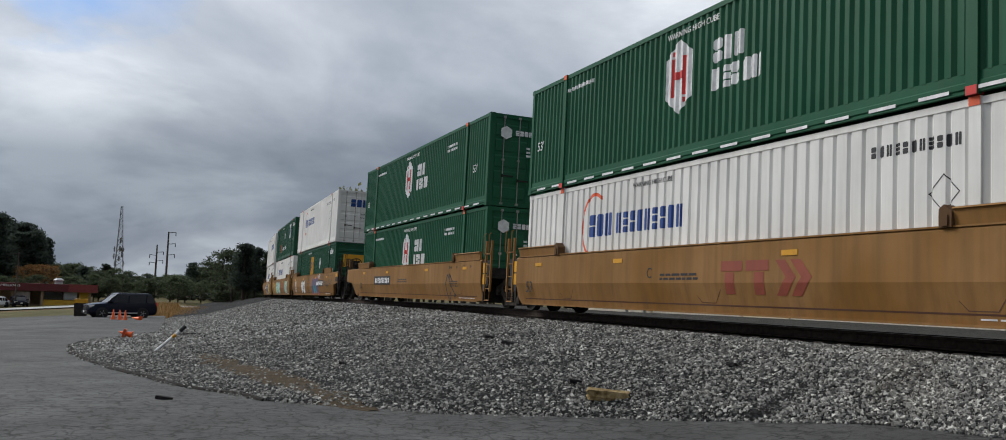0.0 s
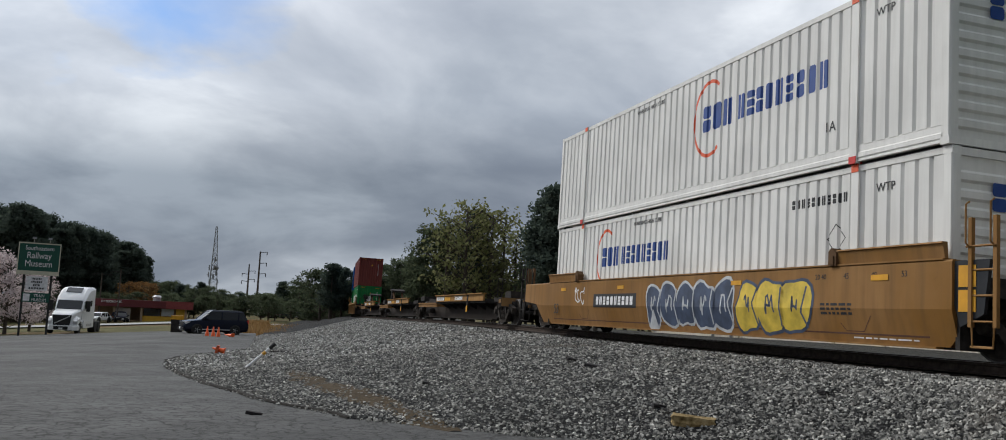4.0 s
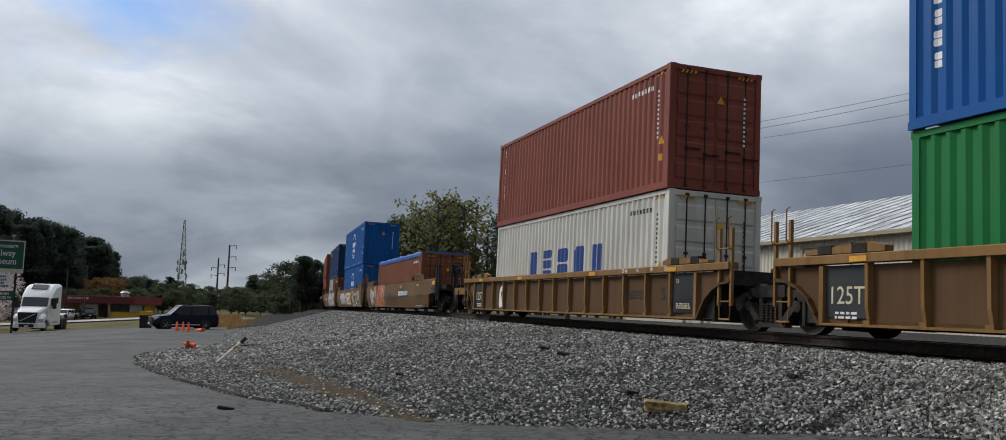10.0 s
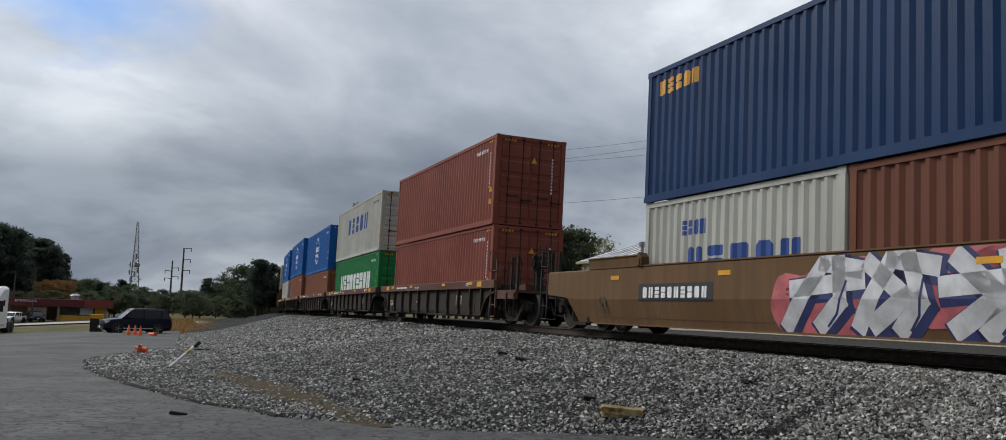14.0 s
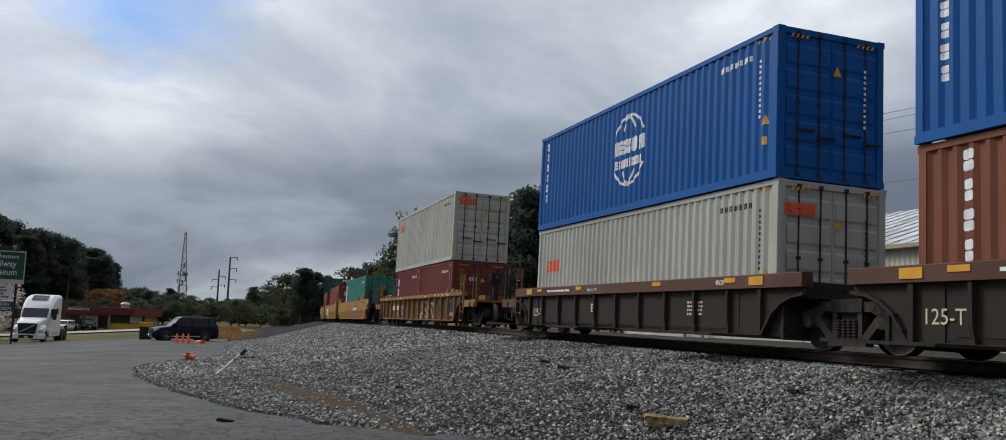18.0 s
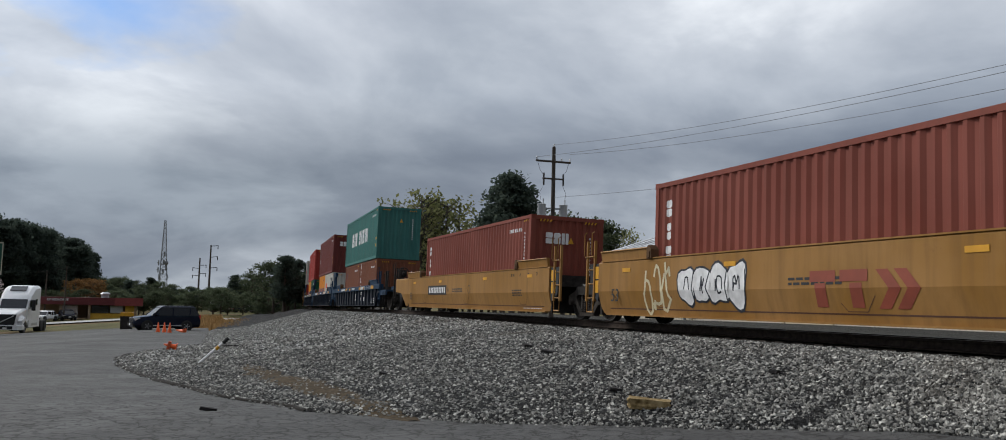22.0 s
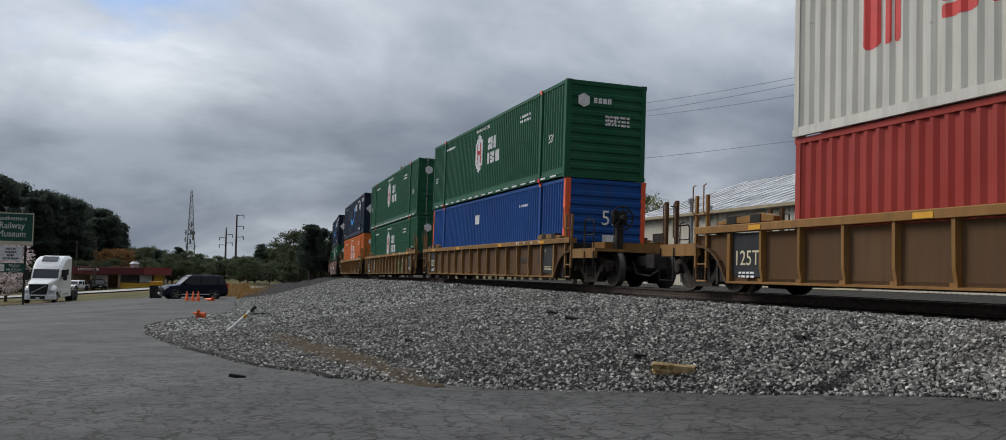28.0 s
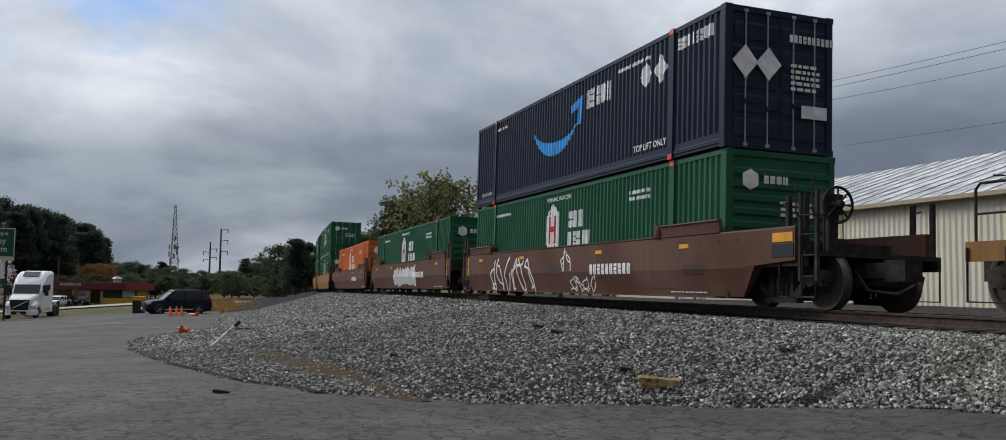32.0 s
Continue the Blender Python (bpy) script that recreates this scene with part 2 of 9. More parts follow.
GREEN_DARK = steel_paint("dark_green_paint", (0.015, 0.095, 0.050), 0.5, 0.3, 0.1, 0.04)
TEAL = steel_paint("faded_teal_paint", (0.035, 0.200, 0.165), 0.55, 0.3, 0.25, 0.06)
SEA_TEAL = steel_paint("grey_teal_paint", (0.050, 0.185, 0.165), 0.55, 0.4, 0.3, 0.06)
WHITE_BOX = steel_paint("dull_white_paint", (0.80, 0.79, 0.755), 0.5, 0.25, 0.06, 0.05)
CREAM = steel_paint("rusty_cream_paint", (0.62, 0.60, 0.54), 0.55, 0.4, 0.5, 0.05)
GREY_BOX = steel_paint("pale_grey_paint", (0.45, 0.45, 0.40), 0.55, 0.35, 0.3, 0.05)
BLUE_BOX = steel_paint("bright_blue_paint", (0.004, 0.095, 0.330), 0.5, 0.2, 0.05, 0.01)
BLUE_RAIL = steel_paint("royal_blue_paint", (0.008, 0.072, 0.280), 0.5, 0.45, 0.05, 0.02)
NAVY_BOX = steel_paint("navy_blue_paint", (0.007, 0.036, 0.110), 0.45, 0.25, 0.06, 0.03)
NIGHT_BOX = steel_paint("dark_slate_blue_paint", (0.012, 0.022, 0.048), 0.45, 0.25, 0.02, 0.03)
RED_BROWN = steel_paint("red_brown_paint", (0.235, 0.062, 0.042), 0.55, 0.35, 0.2, 0.05)
MAROON = steel_paint("maroon_paint", (0.165, 0.040, 0.034), 0.5, 0.3, 0.1, 0.03)
RUST_BROWN = steel_paint("rust_brown_paint", (0.215, 0.075, 0.040), 0.6, 0.45, 0.3, 0.05)
RED_BOX = steel_paint("dull_red_paint", (0.360, 0.045, 0.035), 0.5, 0.3, 0.12, 0.05)
ORANGE_BOX = steel_paint("orange_paint", (0.620, 0.155, 0.032), 0.5, 0.25, 0.06, 0.05)
DEEP_BROWN = steel_paint("deep_rust_brown_paint", (0.150, 0.054, 0.032), 0.6, 0.45, 0.3, 0.04)
ORANGE_HL = steel_paint("amber_orange_paint", (0.720, 0.260, 0.030), 0.5, 0.25, 0.12, 0.05)
TARP = plain("blue_tarpaulin", (0.012, 0.100, 0.38), 0.4, 0.0, 0.25, 2)
MARK_WHITE = plain("white_marking", (0.72, 0.72, 0.72), 0.6, 0, 0.2, 5)
MARK_BLACK = plain("black_marking", (0.02, 0.02, 0.022), 0.6)
MARK_BLUE = plain("blue_marking", (0.010, 0.052, 0.23), 0.6)
MARK_NAVY = plain("navy_marking", (0.015, 0.03, 0.12), 0.6)
MARK_RED = plain("red_marking", (0.55, 0.035, 0.03), 0.6)
MARK_ORANGE = plain("orange_red_marking", (0.70, 0.10, 0.03), 0.6)
MARK_YELLOW = plain("amber_reflector", (0.62, 0.30, 0.015), 0.5)
MARK_SKY = plain("sky_blue_marking", (0.03, 0.32, 0.75), 0.6)
MARK_TTX = plain("brown_red_marking", (0.25, 0.055, 0.03), 0.6)
MARK_CREAM = plain("cream_marking", (0.62, 0.55, 0.36), 0.6)
PAINT_SILVER = plain("silver_spray_paint", (0.48, 0.50, 0.52), 0.5, 0, 0.3)
PAINT_BLACK = plain("black_spray_paint", (0.02, 0.025, 0.035), 0.6, 0, 0.4)
PAINT_YELLOW = plain("yellow_spray_paint", (0.62, 0.45, 0.06), 0.6, 0, 0.3)
PAINT_PINK = plain("pink_spray_paint", (0.36, 0.10, 0.13), 0.6, 0, 0.4)
PAINT_MINT = plain("mint_spray_paint", (0.42, 0.62, 0.52), 0.6, 0, 0.3)
PAINT_TEAL = plain("teal_spray_paint", (0.05, 0.26, 0.32), 0.6, 0, 0.3)
PAINT_LILAC = plain("lilac_spray_paint", (0.10, 0.075, 0.13), 0.6, 0, 0.3)
PAINT_ORANGE = plain("rust_orange_spray_paint", (0.55, 0.20, 0.08), 0.6, 0, 0.4)
PAINT_SLATE = plain("slate_blue_spray_paint", (0.05, 0.07, 0.12), 0.6, 0, 0.4)
PAINT_INDIGO = plain("indigo_spray_paint", (0.022, 0.030, 0.105), 0.6, 0, 0.3)
PAINT_ROSE = plain("rose_spray_paint", (0.46, 0.115, 0.125), 0.6, 0, 0.3)
# White spray toned down: the shade on the car side is in this colour.
PAINT_PALE = plain("shaded_white_spray_paint", (0.52, 0.52, 0.53), 0.6, 0, 0.25)
PAINT_GREEN = plain("green_spray_paint", (0.20, 0.42, 0.25), 0.6, 0, 0.3)

# ---- mesh building ----
POLYS = {}          # the flat outlines of a marking, by the name of its mesh
SURFACE = {}        # what a thing's side looks like, by the name of the thing: cuts along it, cuts in height, depth


class Shape:
    """Collects simple solids into one mesh."""

    def __init__(self):
        self.v, self.f, self.polys = [], [], None

    def box(self, x0, x1, y0, y1, z0, z1):
        n = len(self.v)
        self.v += [(x, y, z) for z in (z0, z1) for y in (y0, y1) for x in (x0, x1)]
        self.f += [tuple(n + i for i in q) for q in ((0, 2, 3, 1), (4, 5, 7, 6), (0, 1, 5, 4), (2, 6, 7, 3), (0, 4, 6, 2), (1, 3, 7, 5))]
        return self

    def prism(self, poly, axis, a, b):
        """A polygon (two coordinates a point) swept along an axis from a to b."""
        n, k = len(self.v), len(poly)
        for w in (a, b):
            for p, q in poly:
                self.v.append((w, p, q) if axis == 0 else (p, w, q) if axis == 1 else (p, q, w))
        self.f += [tuple(range(n + k - 1, n - 1, -1)), tuple(range(n + k, n + 2 * k))]
        self.f += [(n + i, n + (i + 1) % k, n + k + (i + 1) % k, n + k + i) for i in range(k)]
        return self

    def tube(self, p, q, r, seg=8, r2=None):
        p, q = Vector(p), Vector(q)
        ax = (q - p).normalized()
        u = ax.orthogonal().normalized()
        w = ax.cross(u)
        n = len(self.v)
        for c, rad in ((p, r), (q, r if r2 is None else r2)):
            for i in range(seg):
                t = 2 * math.pi * i / seg
                self.v.append(tuple(c + u * (rad * math.cos(t)) + w * (rad * math.sin(t))))
        self.f += [tuple(range(n + seg - 1, n - 1, -1)), tuple(range(n + seg, n + 2 * seg))]
        self.f += [(n + i, n + (i + 1) % seg, n + seg + (i + 1) % seg, n + seg + i) for i in range(seg)]
        return self

    def path(self, pts, r, seg=6):
        """A bent round bar through the points, in one piece."""
        pts = [Vector(p) for p in pts]
        rings, u = [], None
        for i, p in enumerate(pts):
            ax = (pts[min(i + 1, len(pts) - 1)] - pts[max(i - 1, 0)]).normalized()
            u = ax.orthogonal().normalized() if u is None else (u - ax * u.dot(ax)).normalized()
            w = ax.cross(u)
            rings.append([p + u * (r * math.cos(2 * math.pi * k / seg)) + w * (r * math.sin(2 * math.pi * k / seg)) for k in range(seg)])
        return self.loft(rings)

    def lathe(self, prof, axis=0, seg=24, mid=(0, 0, 0), ends=True):
        """A profile of (place on the axis, radius) turned round the axis."""
        n, k = len(self.v), len(prof)
        for w, r in prof:
            for i in range(seg):
                t = 2 * math.pi * i / seg
                c, s = r * math.cos(t), r * math.sin(t)
                p = (w, c, s) if axis == 0 else (c, w, s) if axis == 1 else (c, s, w)
                self.v.append(tuple(p[j] + mid[j] for j in range(3)))
        for j in range(k - 1):
            for i in range(seg):
                a, b = n + j * seg + i, n + j * seg + (i + 1) % seg
                self.f.append((a, b, b + seg, a + seg))
        if ends:
            self.f += [tuple(range(n + seg - 1, n - 1, -1)), tuple(range(n + (k - 1) * seg, n + k * seg))]
        return self

    def loft(self, rings, closed=True):
        """Rings of equally many points joined one to the next, with the ends closed."""
        n, k = len(self.v), len(rings[0])
        for r in rings:
            self.v += [tuple(p) for p in r]
        for j in range(len(rings) - 1):
            for i in range(k):
                a, b = n + j * k + i, n + j * k + (i + 1) % k
                self.f.append((a, b, b + k, a + k))
        if closed:
            self.f += [tuple(range(n + k - 1, n - 1, -1)), tuple(range(n + (len(rings) - 1) * k, n + len(rings) * k))]
        return self

    def mesh(self, name, mat, smooth=False):
        me = bpy.data.meshes.new(name)
        me.from_pydata(self.v, [], self.f)
        bm = bmesh.new()
        bm.from_mesh(me)
        bmesh.ops.recalc_face_normals(bm, faces=bm.faces)
        bm.to_mesh(me)
        bm.free()
        if mat:
            me.materials.append(mat)
        if self.polys:
            POLYS[me.name] = self.polys
        if smooth:
            me.polygons.foreach_set("use_smooth", [True] * len(me.polygons))
            me.set_sharp_from_angle(angle=radians(35))
        return me


def clip(poly, k, bound, keep):
    """The part of a polygon on one side of a line across coordinate k."""
    out = []
    for p, q in zip(poly, poly[1:] + poly[:1]):
        a, b = (p[k] - bound) * keep, (q[k] - bound) * keep
        if a >= 0:
            out.append(p)
        if a * b < 0:
            f = a / (a - b)
            out.append((p[0] + (q[0] - p[0]) * f, p[1] + (q[1] - p[1]) * f))
    return out


def drape(me, at, cut_y, cut_z, depth):
    """Lays a flat marking on a folded side as paint: cut at the folds, each piece on its own slope."""
    sc, dy, dz, lift = abs(at[1][0]), at[1][3], at[2][3], at[0][3]
    v, f = [], []
    for poly in POLYS[me.name]:
        poly = [(dy - sc * p[0], dz + sc * p[1]) for p in poly]
        bits = [poly]
        for k, cuts in ((0, cut_y), (1, cut_z)):
            lo, hi = min(p[k] for p in poly), max(p[k] for p in poly)
            edges = [lo - 1] + [c for c in cuts if lo < c < hi] + [hi + 1]
            bits = [clip(clip(b, k, e0, 1), k, e1, -1) for b in bits for e0, e1 in zip(edges, edges[1:])]
            bits = [b for b in bits if len(b) > 2]
        for b in bits:
            cy, cz = sum(p[0] for p in b) / len(b), sum(p[1] for p in b) / len(b)
            n = len(v)
            v += [(depth(p[0] + (cy - p[0]) * 1e-4, p[1] + (cz - p[1]) * 1e-4), p[0], p[1]) for p in b]
            f.append(tuple(range(n, n + len(b))))
    out = bpy.data.meshes.new(me.name)
    out.from_pydata(v, [], f)
    out.materials.append(me.materials[0])
    return out, pose(lift, 0, 0)


def part(name, data, parent, mat=None, at=None, label=""):
    """One mesh object under a thing or part. data: a mesh, shared between alike parts; mat overrides its material."""
    if at is not None and data.name in POLYS and parent.name in SURFACE and abs(at[1][0]) > 0.5 and at[0][2] < -0.5:
        data, at = drape(data, at, *SURFACE[parent.name])
    ob = new(name, data)
    ob.parent = parent
    if at is not None:
        ob.matrix_basis = at
    if mat is not None:
        ob.material_slots[0].link = "OBJECT"
        ob.material_slots[0].material = mat
    if label:
        ob["label"] = label
    return ob


MESHES = {}


def cached(key, make):
    if key not in MESHES:
        MESHES[key] = make()
    return MESHES[key]


# ---- writing ----
FONT_CURVES = {}


def text_mesh(words, size, deep=0.003):
    key = ("text", words, size)
    if key not in MESHES:
        cu = bpy.data.curves.new("lettering", "FONT")
        cu.body, cu.size, cu.extrude, cu.align_x, cu.align_y = words, size, deep / 2, "CENTER", "CENTER"
        cu.resolution_u = 3
        ob = bpy.data.objects.new("lettering", cu)
        scene.collection.objects.link(ob)
        bpy.context.view_layer.update()
        me = bpy.data.meshes.new_from_object(ob)
        bpy.data.objects.remove(ob)
        bpy.data.curves.remove(cu)
        me.materials.append(MARK_WHITE)
        MESHES[key] = me
    return MESHES[key]


# from the lettering's plane (x right, y up) onto the side that faces the road (normal -x), or an end that faces -y
SIDE = Matrix(((0, 0, -1, 0), (-1, 0, 0, 0), (0, 1, 0, 0), (0, 0, 0, 1)))
END = Matrix(((1, 0, 0, 0), (0, 0, -1, 0), (0, 1, 0, 0), (0, 0, 0, 1)))


def flat(polys, deep=0.006):
    """Flat plates in the lettering's plane."""
    s = Shape()
    s.polys = polys
    for p in polys:
        s.prism(p, 2, -deep / 2, deep / 2)
    return s


def rect(x, y, w, h):
    return [(x - w / 2, y - h / 2), (x + w / 2, y - h / 2), (x + w / 2, y + h / 2), (x - w / 2, y + h / 2)]


def plate(x, y, w, h, cut=0.16):
    """A bar with its corners cut off."""
    c = min(w, h) * cut
    return [(x - w / 2 + c, y - h / 2), (x + w / 2 - c, y - h / 2), (x + w / 2, y - h / 2 + c), (x + w / 2, y + h / 2 - c),
            (x + w / 2 - c, y + h / 2), (x - w / 2 + c, y + h / 2), (x - w / 2, y + h / 2 - c), (x - w / 2, y - h / 2 + c)]


def word_bars(n, w, h, gap=0.22, slant=0.0, tall=""):
    """n plain devices in a row, of a word's length and height: stacked bars, pairs of bars and single bars.
    tall: a digit for each device, its height in tenths (0 stands for full height)."""
    def make():
        polys, step = [], w / n
        for i in range(n):
            full = int(tall[i % len(tall)] or 0) / 10 or 1.0 if tall else 1.0
            hh = h * full
            x, y, bw = -w / 2 + step * (i + 0.5), (hh - h) / 2, step * (1 - gap)
            k = (i * 3 + n) % 4
            if k == 0:
                bars = [plate(x, y + hh * f, bw, 0.29 * hh) for f in (-0.355, 0.0, 0.355)]
            elif k == 1:
                bars = [plate(x + bw * f, y, 0.44 * bw, hh) for f in (-0.28, 0.28)]
            elif k == 2:
                bars = [plate(x, y, bw, hh)]
            else:
                bars = [plate(x, y + hh * f, bw, 0.47 * hh) for f in (-0.265, 0.265)]
            polys += [[(px + slant * py, py) for px, py in p] for p in bars]
        return flat(polys).mesh("brand_mark", MARK_WHITE)
    return cached(("bars", n, w, h, gap, slant, tall), make)


def small_print(rows, w, h):
    """Lines of writing too small to read: plain bars."""
    def make():
        rnd, polys = random.Random(rows * 7 + int(w * 100)), []
        for r in range(rows):
            y, x = h / 2 - (r + 0.5) * h / rows, -w / 2
            while x < w / 2 - 0.05:
                ln = min(rnd.uniform(0.06, 0.22) * max(w, 0.6), w / 2 - x)
                polys.append(rect(x + ln / 2, y, ln, h / rows * 0.55))
                x += ln + 0.04
        return flat(polys).mesh("small_print", MARK_WHITE)
    return cached(("print", rows, w, h), make)


def ring_arc(r, width, a0, a1, seg=20, sx=1.0):
    pts = []
    for i in range(seg):
        t0, t1 = (radians(a0 + (a1 - a0) * k / seg) for k in (i, i + 1))
        pts.append([(sx * rr * math.cos(t), rr * math.sin(t)) for rr, t in ((r, t0), (r, t1), (r - width, t1), (r - width, t0))])
    return pts


def hexagon(w, h):
    return [(0, h / 2), (w / 2, h * 0.27), (w / 2, -h * 0.27), (0, -h / 2), (-w / 2, -h * 0.27), (-w / 2, h * 0.27)]


def globe_mesh():
    def make():
        p = ring_arc(0.92, 0.07, 28, 152) + ring_arc(0.92, 0.07, 208, 332)
        for dx in (0.45,):
            p += [[(x * dx, y) for x, y in q] for q in ring_arc(0.90, 0.10, 38, 142, 12) + ring_arc(0.90, 0.10, 218, 322, 12)]
        return flat(p).mesh("globe_emblem", MARK_WHITE)
    return cached("globe", make)


def smile_mesh():
    def make():
        p = []
        for i in range(24):
            q = []
            for k in (i, i + 1):
                t = radians(215 + 108 * k / 24)
                wd = 0.06 + 0.32 * math.sin(math.pi * min(1, (k + 3) / 27))
                q.append((t, wd))
            (t0, w0), (t1, w1) = q
            p.append([(2.1 * math.cos(t0), 1.9 * math.sin(t0)), (2.1 * math.cos(t1), 1.9 * math.sin(t1)),
                      (2.1 * math.cos(t1), (1.9 - w1 * 1.1) * math.sin(t1)), (2.1 * math.cos(t0), (1.9 - w0 * 1.1) * math.sin(t0))])
        p.append([(1.15, -0.62), (2.02, -0.42), (1.98, -1.25), (1.72, -1.22), (1.78, -0.72), (1.2, -0.85)])
        return flat(p).mesh("curved_arrow", MARK_SKY)
    return cached("smile", make)


# ---- containers ----
def folds(length, pitch, depth, flat_share=0.5):
    n = max(1, round(length / pitch))
    p = length / n
    xs = []
    for i in range(n):
        y = -length / 2 + i * p
        for fy, fx in ((0.0, 0), (flat_share * 0.5, 0), (flat_share * 0.5 + 0.14, 1), (flat_share * 0.5 + 0.14 + (0.72 - flat_share * 0.5) * 0.62, 1)):
            xs.append((y + fy * p, fx * depth))
    return xs + [(length / 2, 0)]


def folded_side(kind, fine):
    """Cuts and depth of a container's folded side, for paint on it."""
    L, W, H = BOXES[kind]
    xs = folds(L - 0.32, *FOLD[fine])
    ys, ds = [y for y, _ in xs], [d for _, d in xs]
    z0 = 0.30 if kind == "53" else 0.16
    return ys, (z0, H - 0.10), lambda y, z: float(np.interp(y, ys, ds, 0, 0)) + 0.003 if z0 < z < H - 0.10 else -0.009


# pitch, depth and flat share of the folds: sea containers, wide-ribbed and close-ribbed 53 ft boxes
FOLD = {"sea": (0.278, 0.040, 0.5), "wide": (0.30, 0.036, 1.35), "close": (0.205, 0.044, 0.62)}


def corrugated(length, z0, z1, pitch, depth, flat_share=0.5):
    """A folded steel sheet along y, outer face at x = 0, folds going inward (+x)."""
    xs = folds(length, pitch, depth, flat_share)
    s = Shape()
    k = len(xs)
    for z in (z0, z1):
        s.v += [(x, y, z) for y, x in xs]
        s.v += [(depth + 0.012, y, z) for y, x in xs]
    for i in range(k - 1):
        s.f.append((i, i + 1, 2 * k + i + 1, 2 * k + i))
        s.f.append((k + i, 3 * k + i, 3 * k + i + 1, k + i + 1))
        s.f.append((i, k + i, k + i + 1, i + 1))
        s.f.append((2 * k + i, 2 * k + i + 1, 3 * k + i + 1, 3 * k + i))
    return s


BOXES = {"40": (12.192, 2.438, 2.896), "40low": (12.192, 2.438, 2.591), "20": (6.058, 2.438, 2.591), "53": (16.154, 2.591, 2.896)}


def container(kind, paint, end="front", name="shipping_container", label="", posts=None, posts_label="", end_paint=None):
    """A box with its rails, posts, castings, folded sides and ends. Its base is at z = 0 and its middle at the origin."""
    L, W, H = BOXES[kind]
    dom = kind == "53"
    root = new(name)
    root.empty_display_size = 0.2
    tagged(root, label, "container", "double-stacked containers")
    hw, hl = W / 2, L / 2
    fine = "sea" if not dom else "wide" if paint is WHITE_BOX else "close"
    SURFACE[root.name] = folded_side(kind, fine)
    side = cached(("side", kind, fine), lambda: corrugated(L - 0.32, 0.30 if dom else 0.16, H - 0.10, *FOLD[fine]).mesh("side_panel", paint))
    part("side_panel", side, root, paint, pose(-hw + 0.012, 0, 0))
    part("side_panel", side, root, paint, pose(hw - 0.012, 0, 0, 0, 0, 180))
    roof = cached(("roof", kind), lambda: Shape().box(-hw + 0.05, hw - 0.05, -hl + 0.1, hl - 0.1, H - 0.05, H - 0.02).mesh("roof_panel", paint))
    part("roof_panel", roof, root, paint)
    top = cached(("toprail", kind), lambda: Shape().box(-0.035, 0.035, -hl + 0.12, hl - 0.12, H - 0.11, H - 0.012).mesh("top_rail", paint))
    low = cached(("lowrail", kind), lambda: Shape().prism([(-0.03, 0.0), (0.05, 0.0), (0.05, 0.03), (-0.005, 0.03), (-0.005, 0.16), (-0.03, 0.16)] if not dom else [(-0.03, 0.03), (0.05, 0.03), (0.05, 0.06), (0.02, 0.06), (0.02, 0.31), (-0.012, 0.31), (-0.012, 0.19), (-0.03, 0.17), (-0.03, 0.10), (-0.012, 0.08), (-0.012, 0.05), (-0.03, 0.05)], 1, -hl + 0.12, hl - 0.12).mesh("bottom_rail", paint))
    for sx in (-1, 1):
        part("top_rail", top, root, paint, pose(sx * (hw - 0.035), 0, 0))
        part("bottom_rail", low, root, paint, pose(sx * (hw - 0.03), 0, 0, 0, 0, 0 if sx < 0 else 180))
    post = cached(("post", kind), lambda: Shape().prism([(-0.08, -0.08), (0.06, -0.08), (0.08, -0.05), (0.08, 0.08), (0.02, 0.08), (0.02, 0.02), (-0.08, 0.02)], 2, 0.11, H - 0.115).mesh("corner_post", paint))
    cast = cached("casting", lambda: Shape().box(-0.081, 0.081, -0.089, 0.089, 0, 0.118).mesh("corner_casting", BLACK_STEEL))
    for sx in (-1, 1):
        for sy in (-1, 1):
            part("corner_post", post, root, posts or paint, pose(sx * (hw - 0.08), sy * (hl - 0.08), 0, 0, 0, 0 if sx > 0 and sy < 0 else 90 if sx > 0 else -90 if sy < 0 else 180), posts_label)
            for z in (0, H - 0.118):
                part("corner_casting", cast, root, posts or paint, pose(sx * (hw - 0.08), sy * (hl - 0.088), z))
    if dom:     # lifting posts at the 40 ft places, with their castings
        lp = cached("liftpost", lambda: Shape().box(-0.05, 0.03, -0.09, 0.09, 0.0, H).mesh("lifting_post", paint))
        lc = cached("liftcast", lambda: Shape().box(-0.06, 0.08, -0.085, 0.085, 0, 0.12).mesh("lifting_casting", MARK_ORANGE))
        for sx in (-1, 1):
            for sy in (-1, 1):
                q = part("lifting_post", lp, root, paint, pose(sx * (hw - 0.025), sy * 6.0, 0, 0, 0, 0 if sx < 0 else 180))
                for z in (0.0, H - 0.12):
                    part("lifting_casting", lc, q, MARK_RED if z == 0 else None, pose(0, 0, z))
    far_end = cached(("end", kind), lambda: corrugated(W - 0.3, 0.12, H - 0.1, 0.25, 0.04).mesh("end_panel", paint))
    part("end_panel", far_end, root, paint, pose(0, hl - 0.02, 0, 0, 0, -90))
    ep = end_paint or paint
    hdr = cached(("header", kind), lambda: Shape().box(-hw + 0.16, hw - 0.16, 0, 0.06, 0.0, 0.12).mesh("end_header", paint))
    part("end_header", hdr, root, ep, pose(0, -hl + 0.005, H - 0.132))
    part("end_sill", hdr, root, ep, pose(0, -hl + 0.005, 0.005))
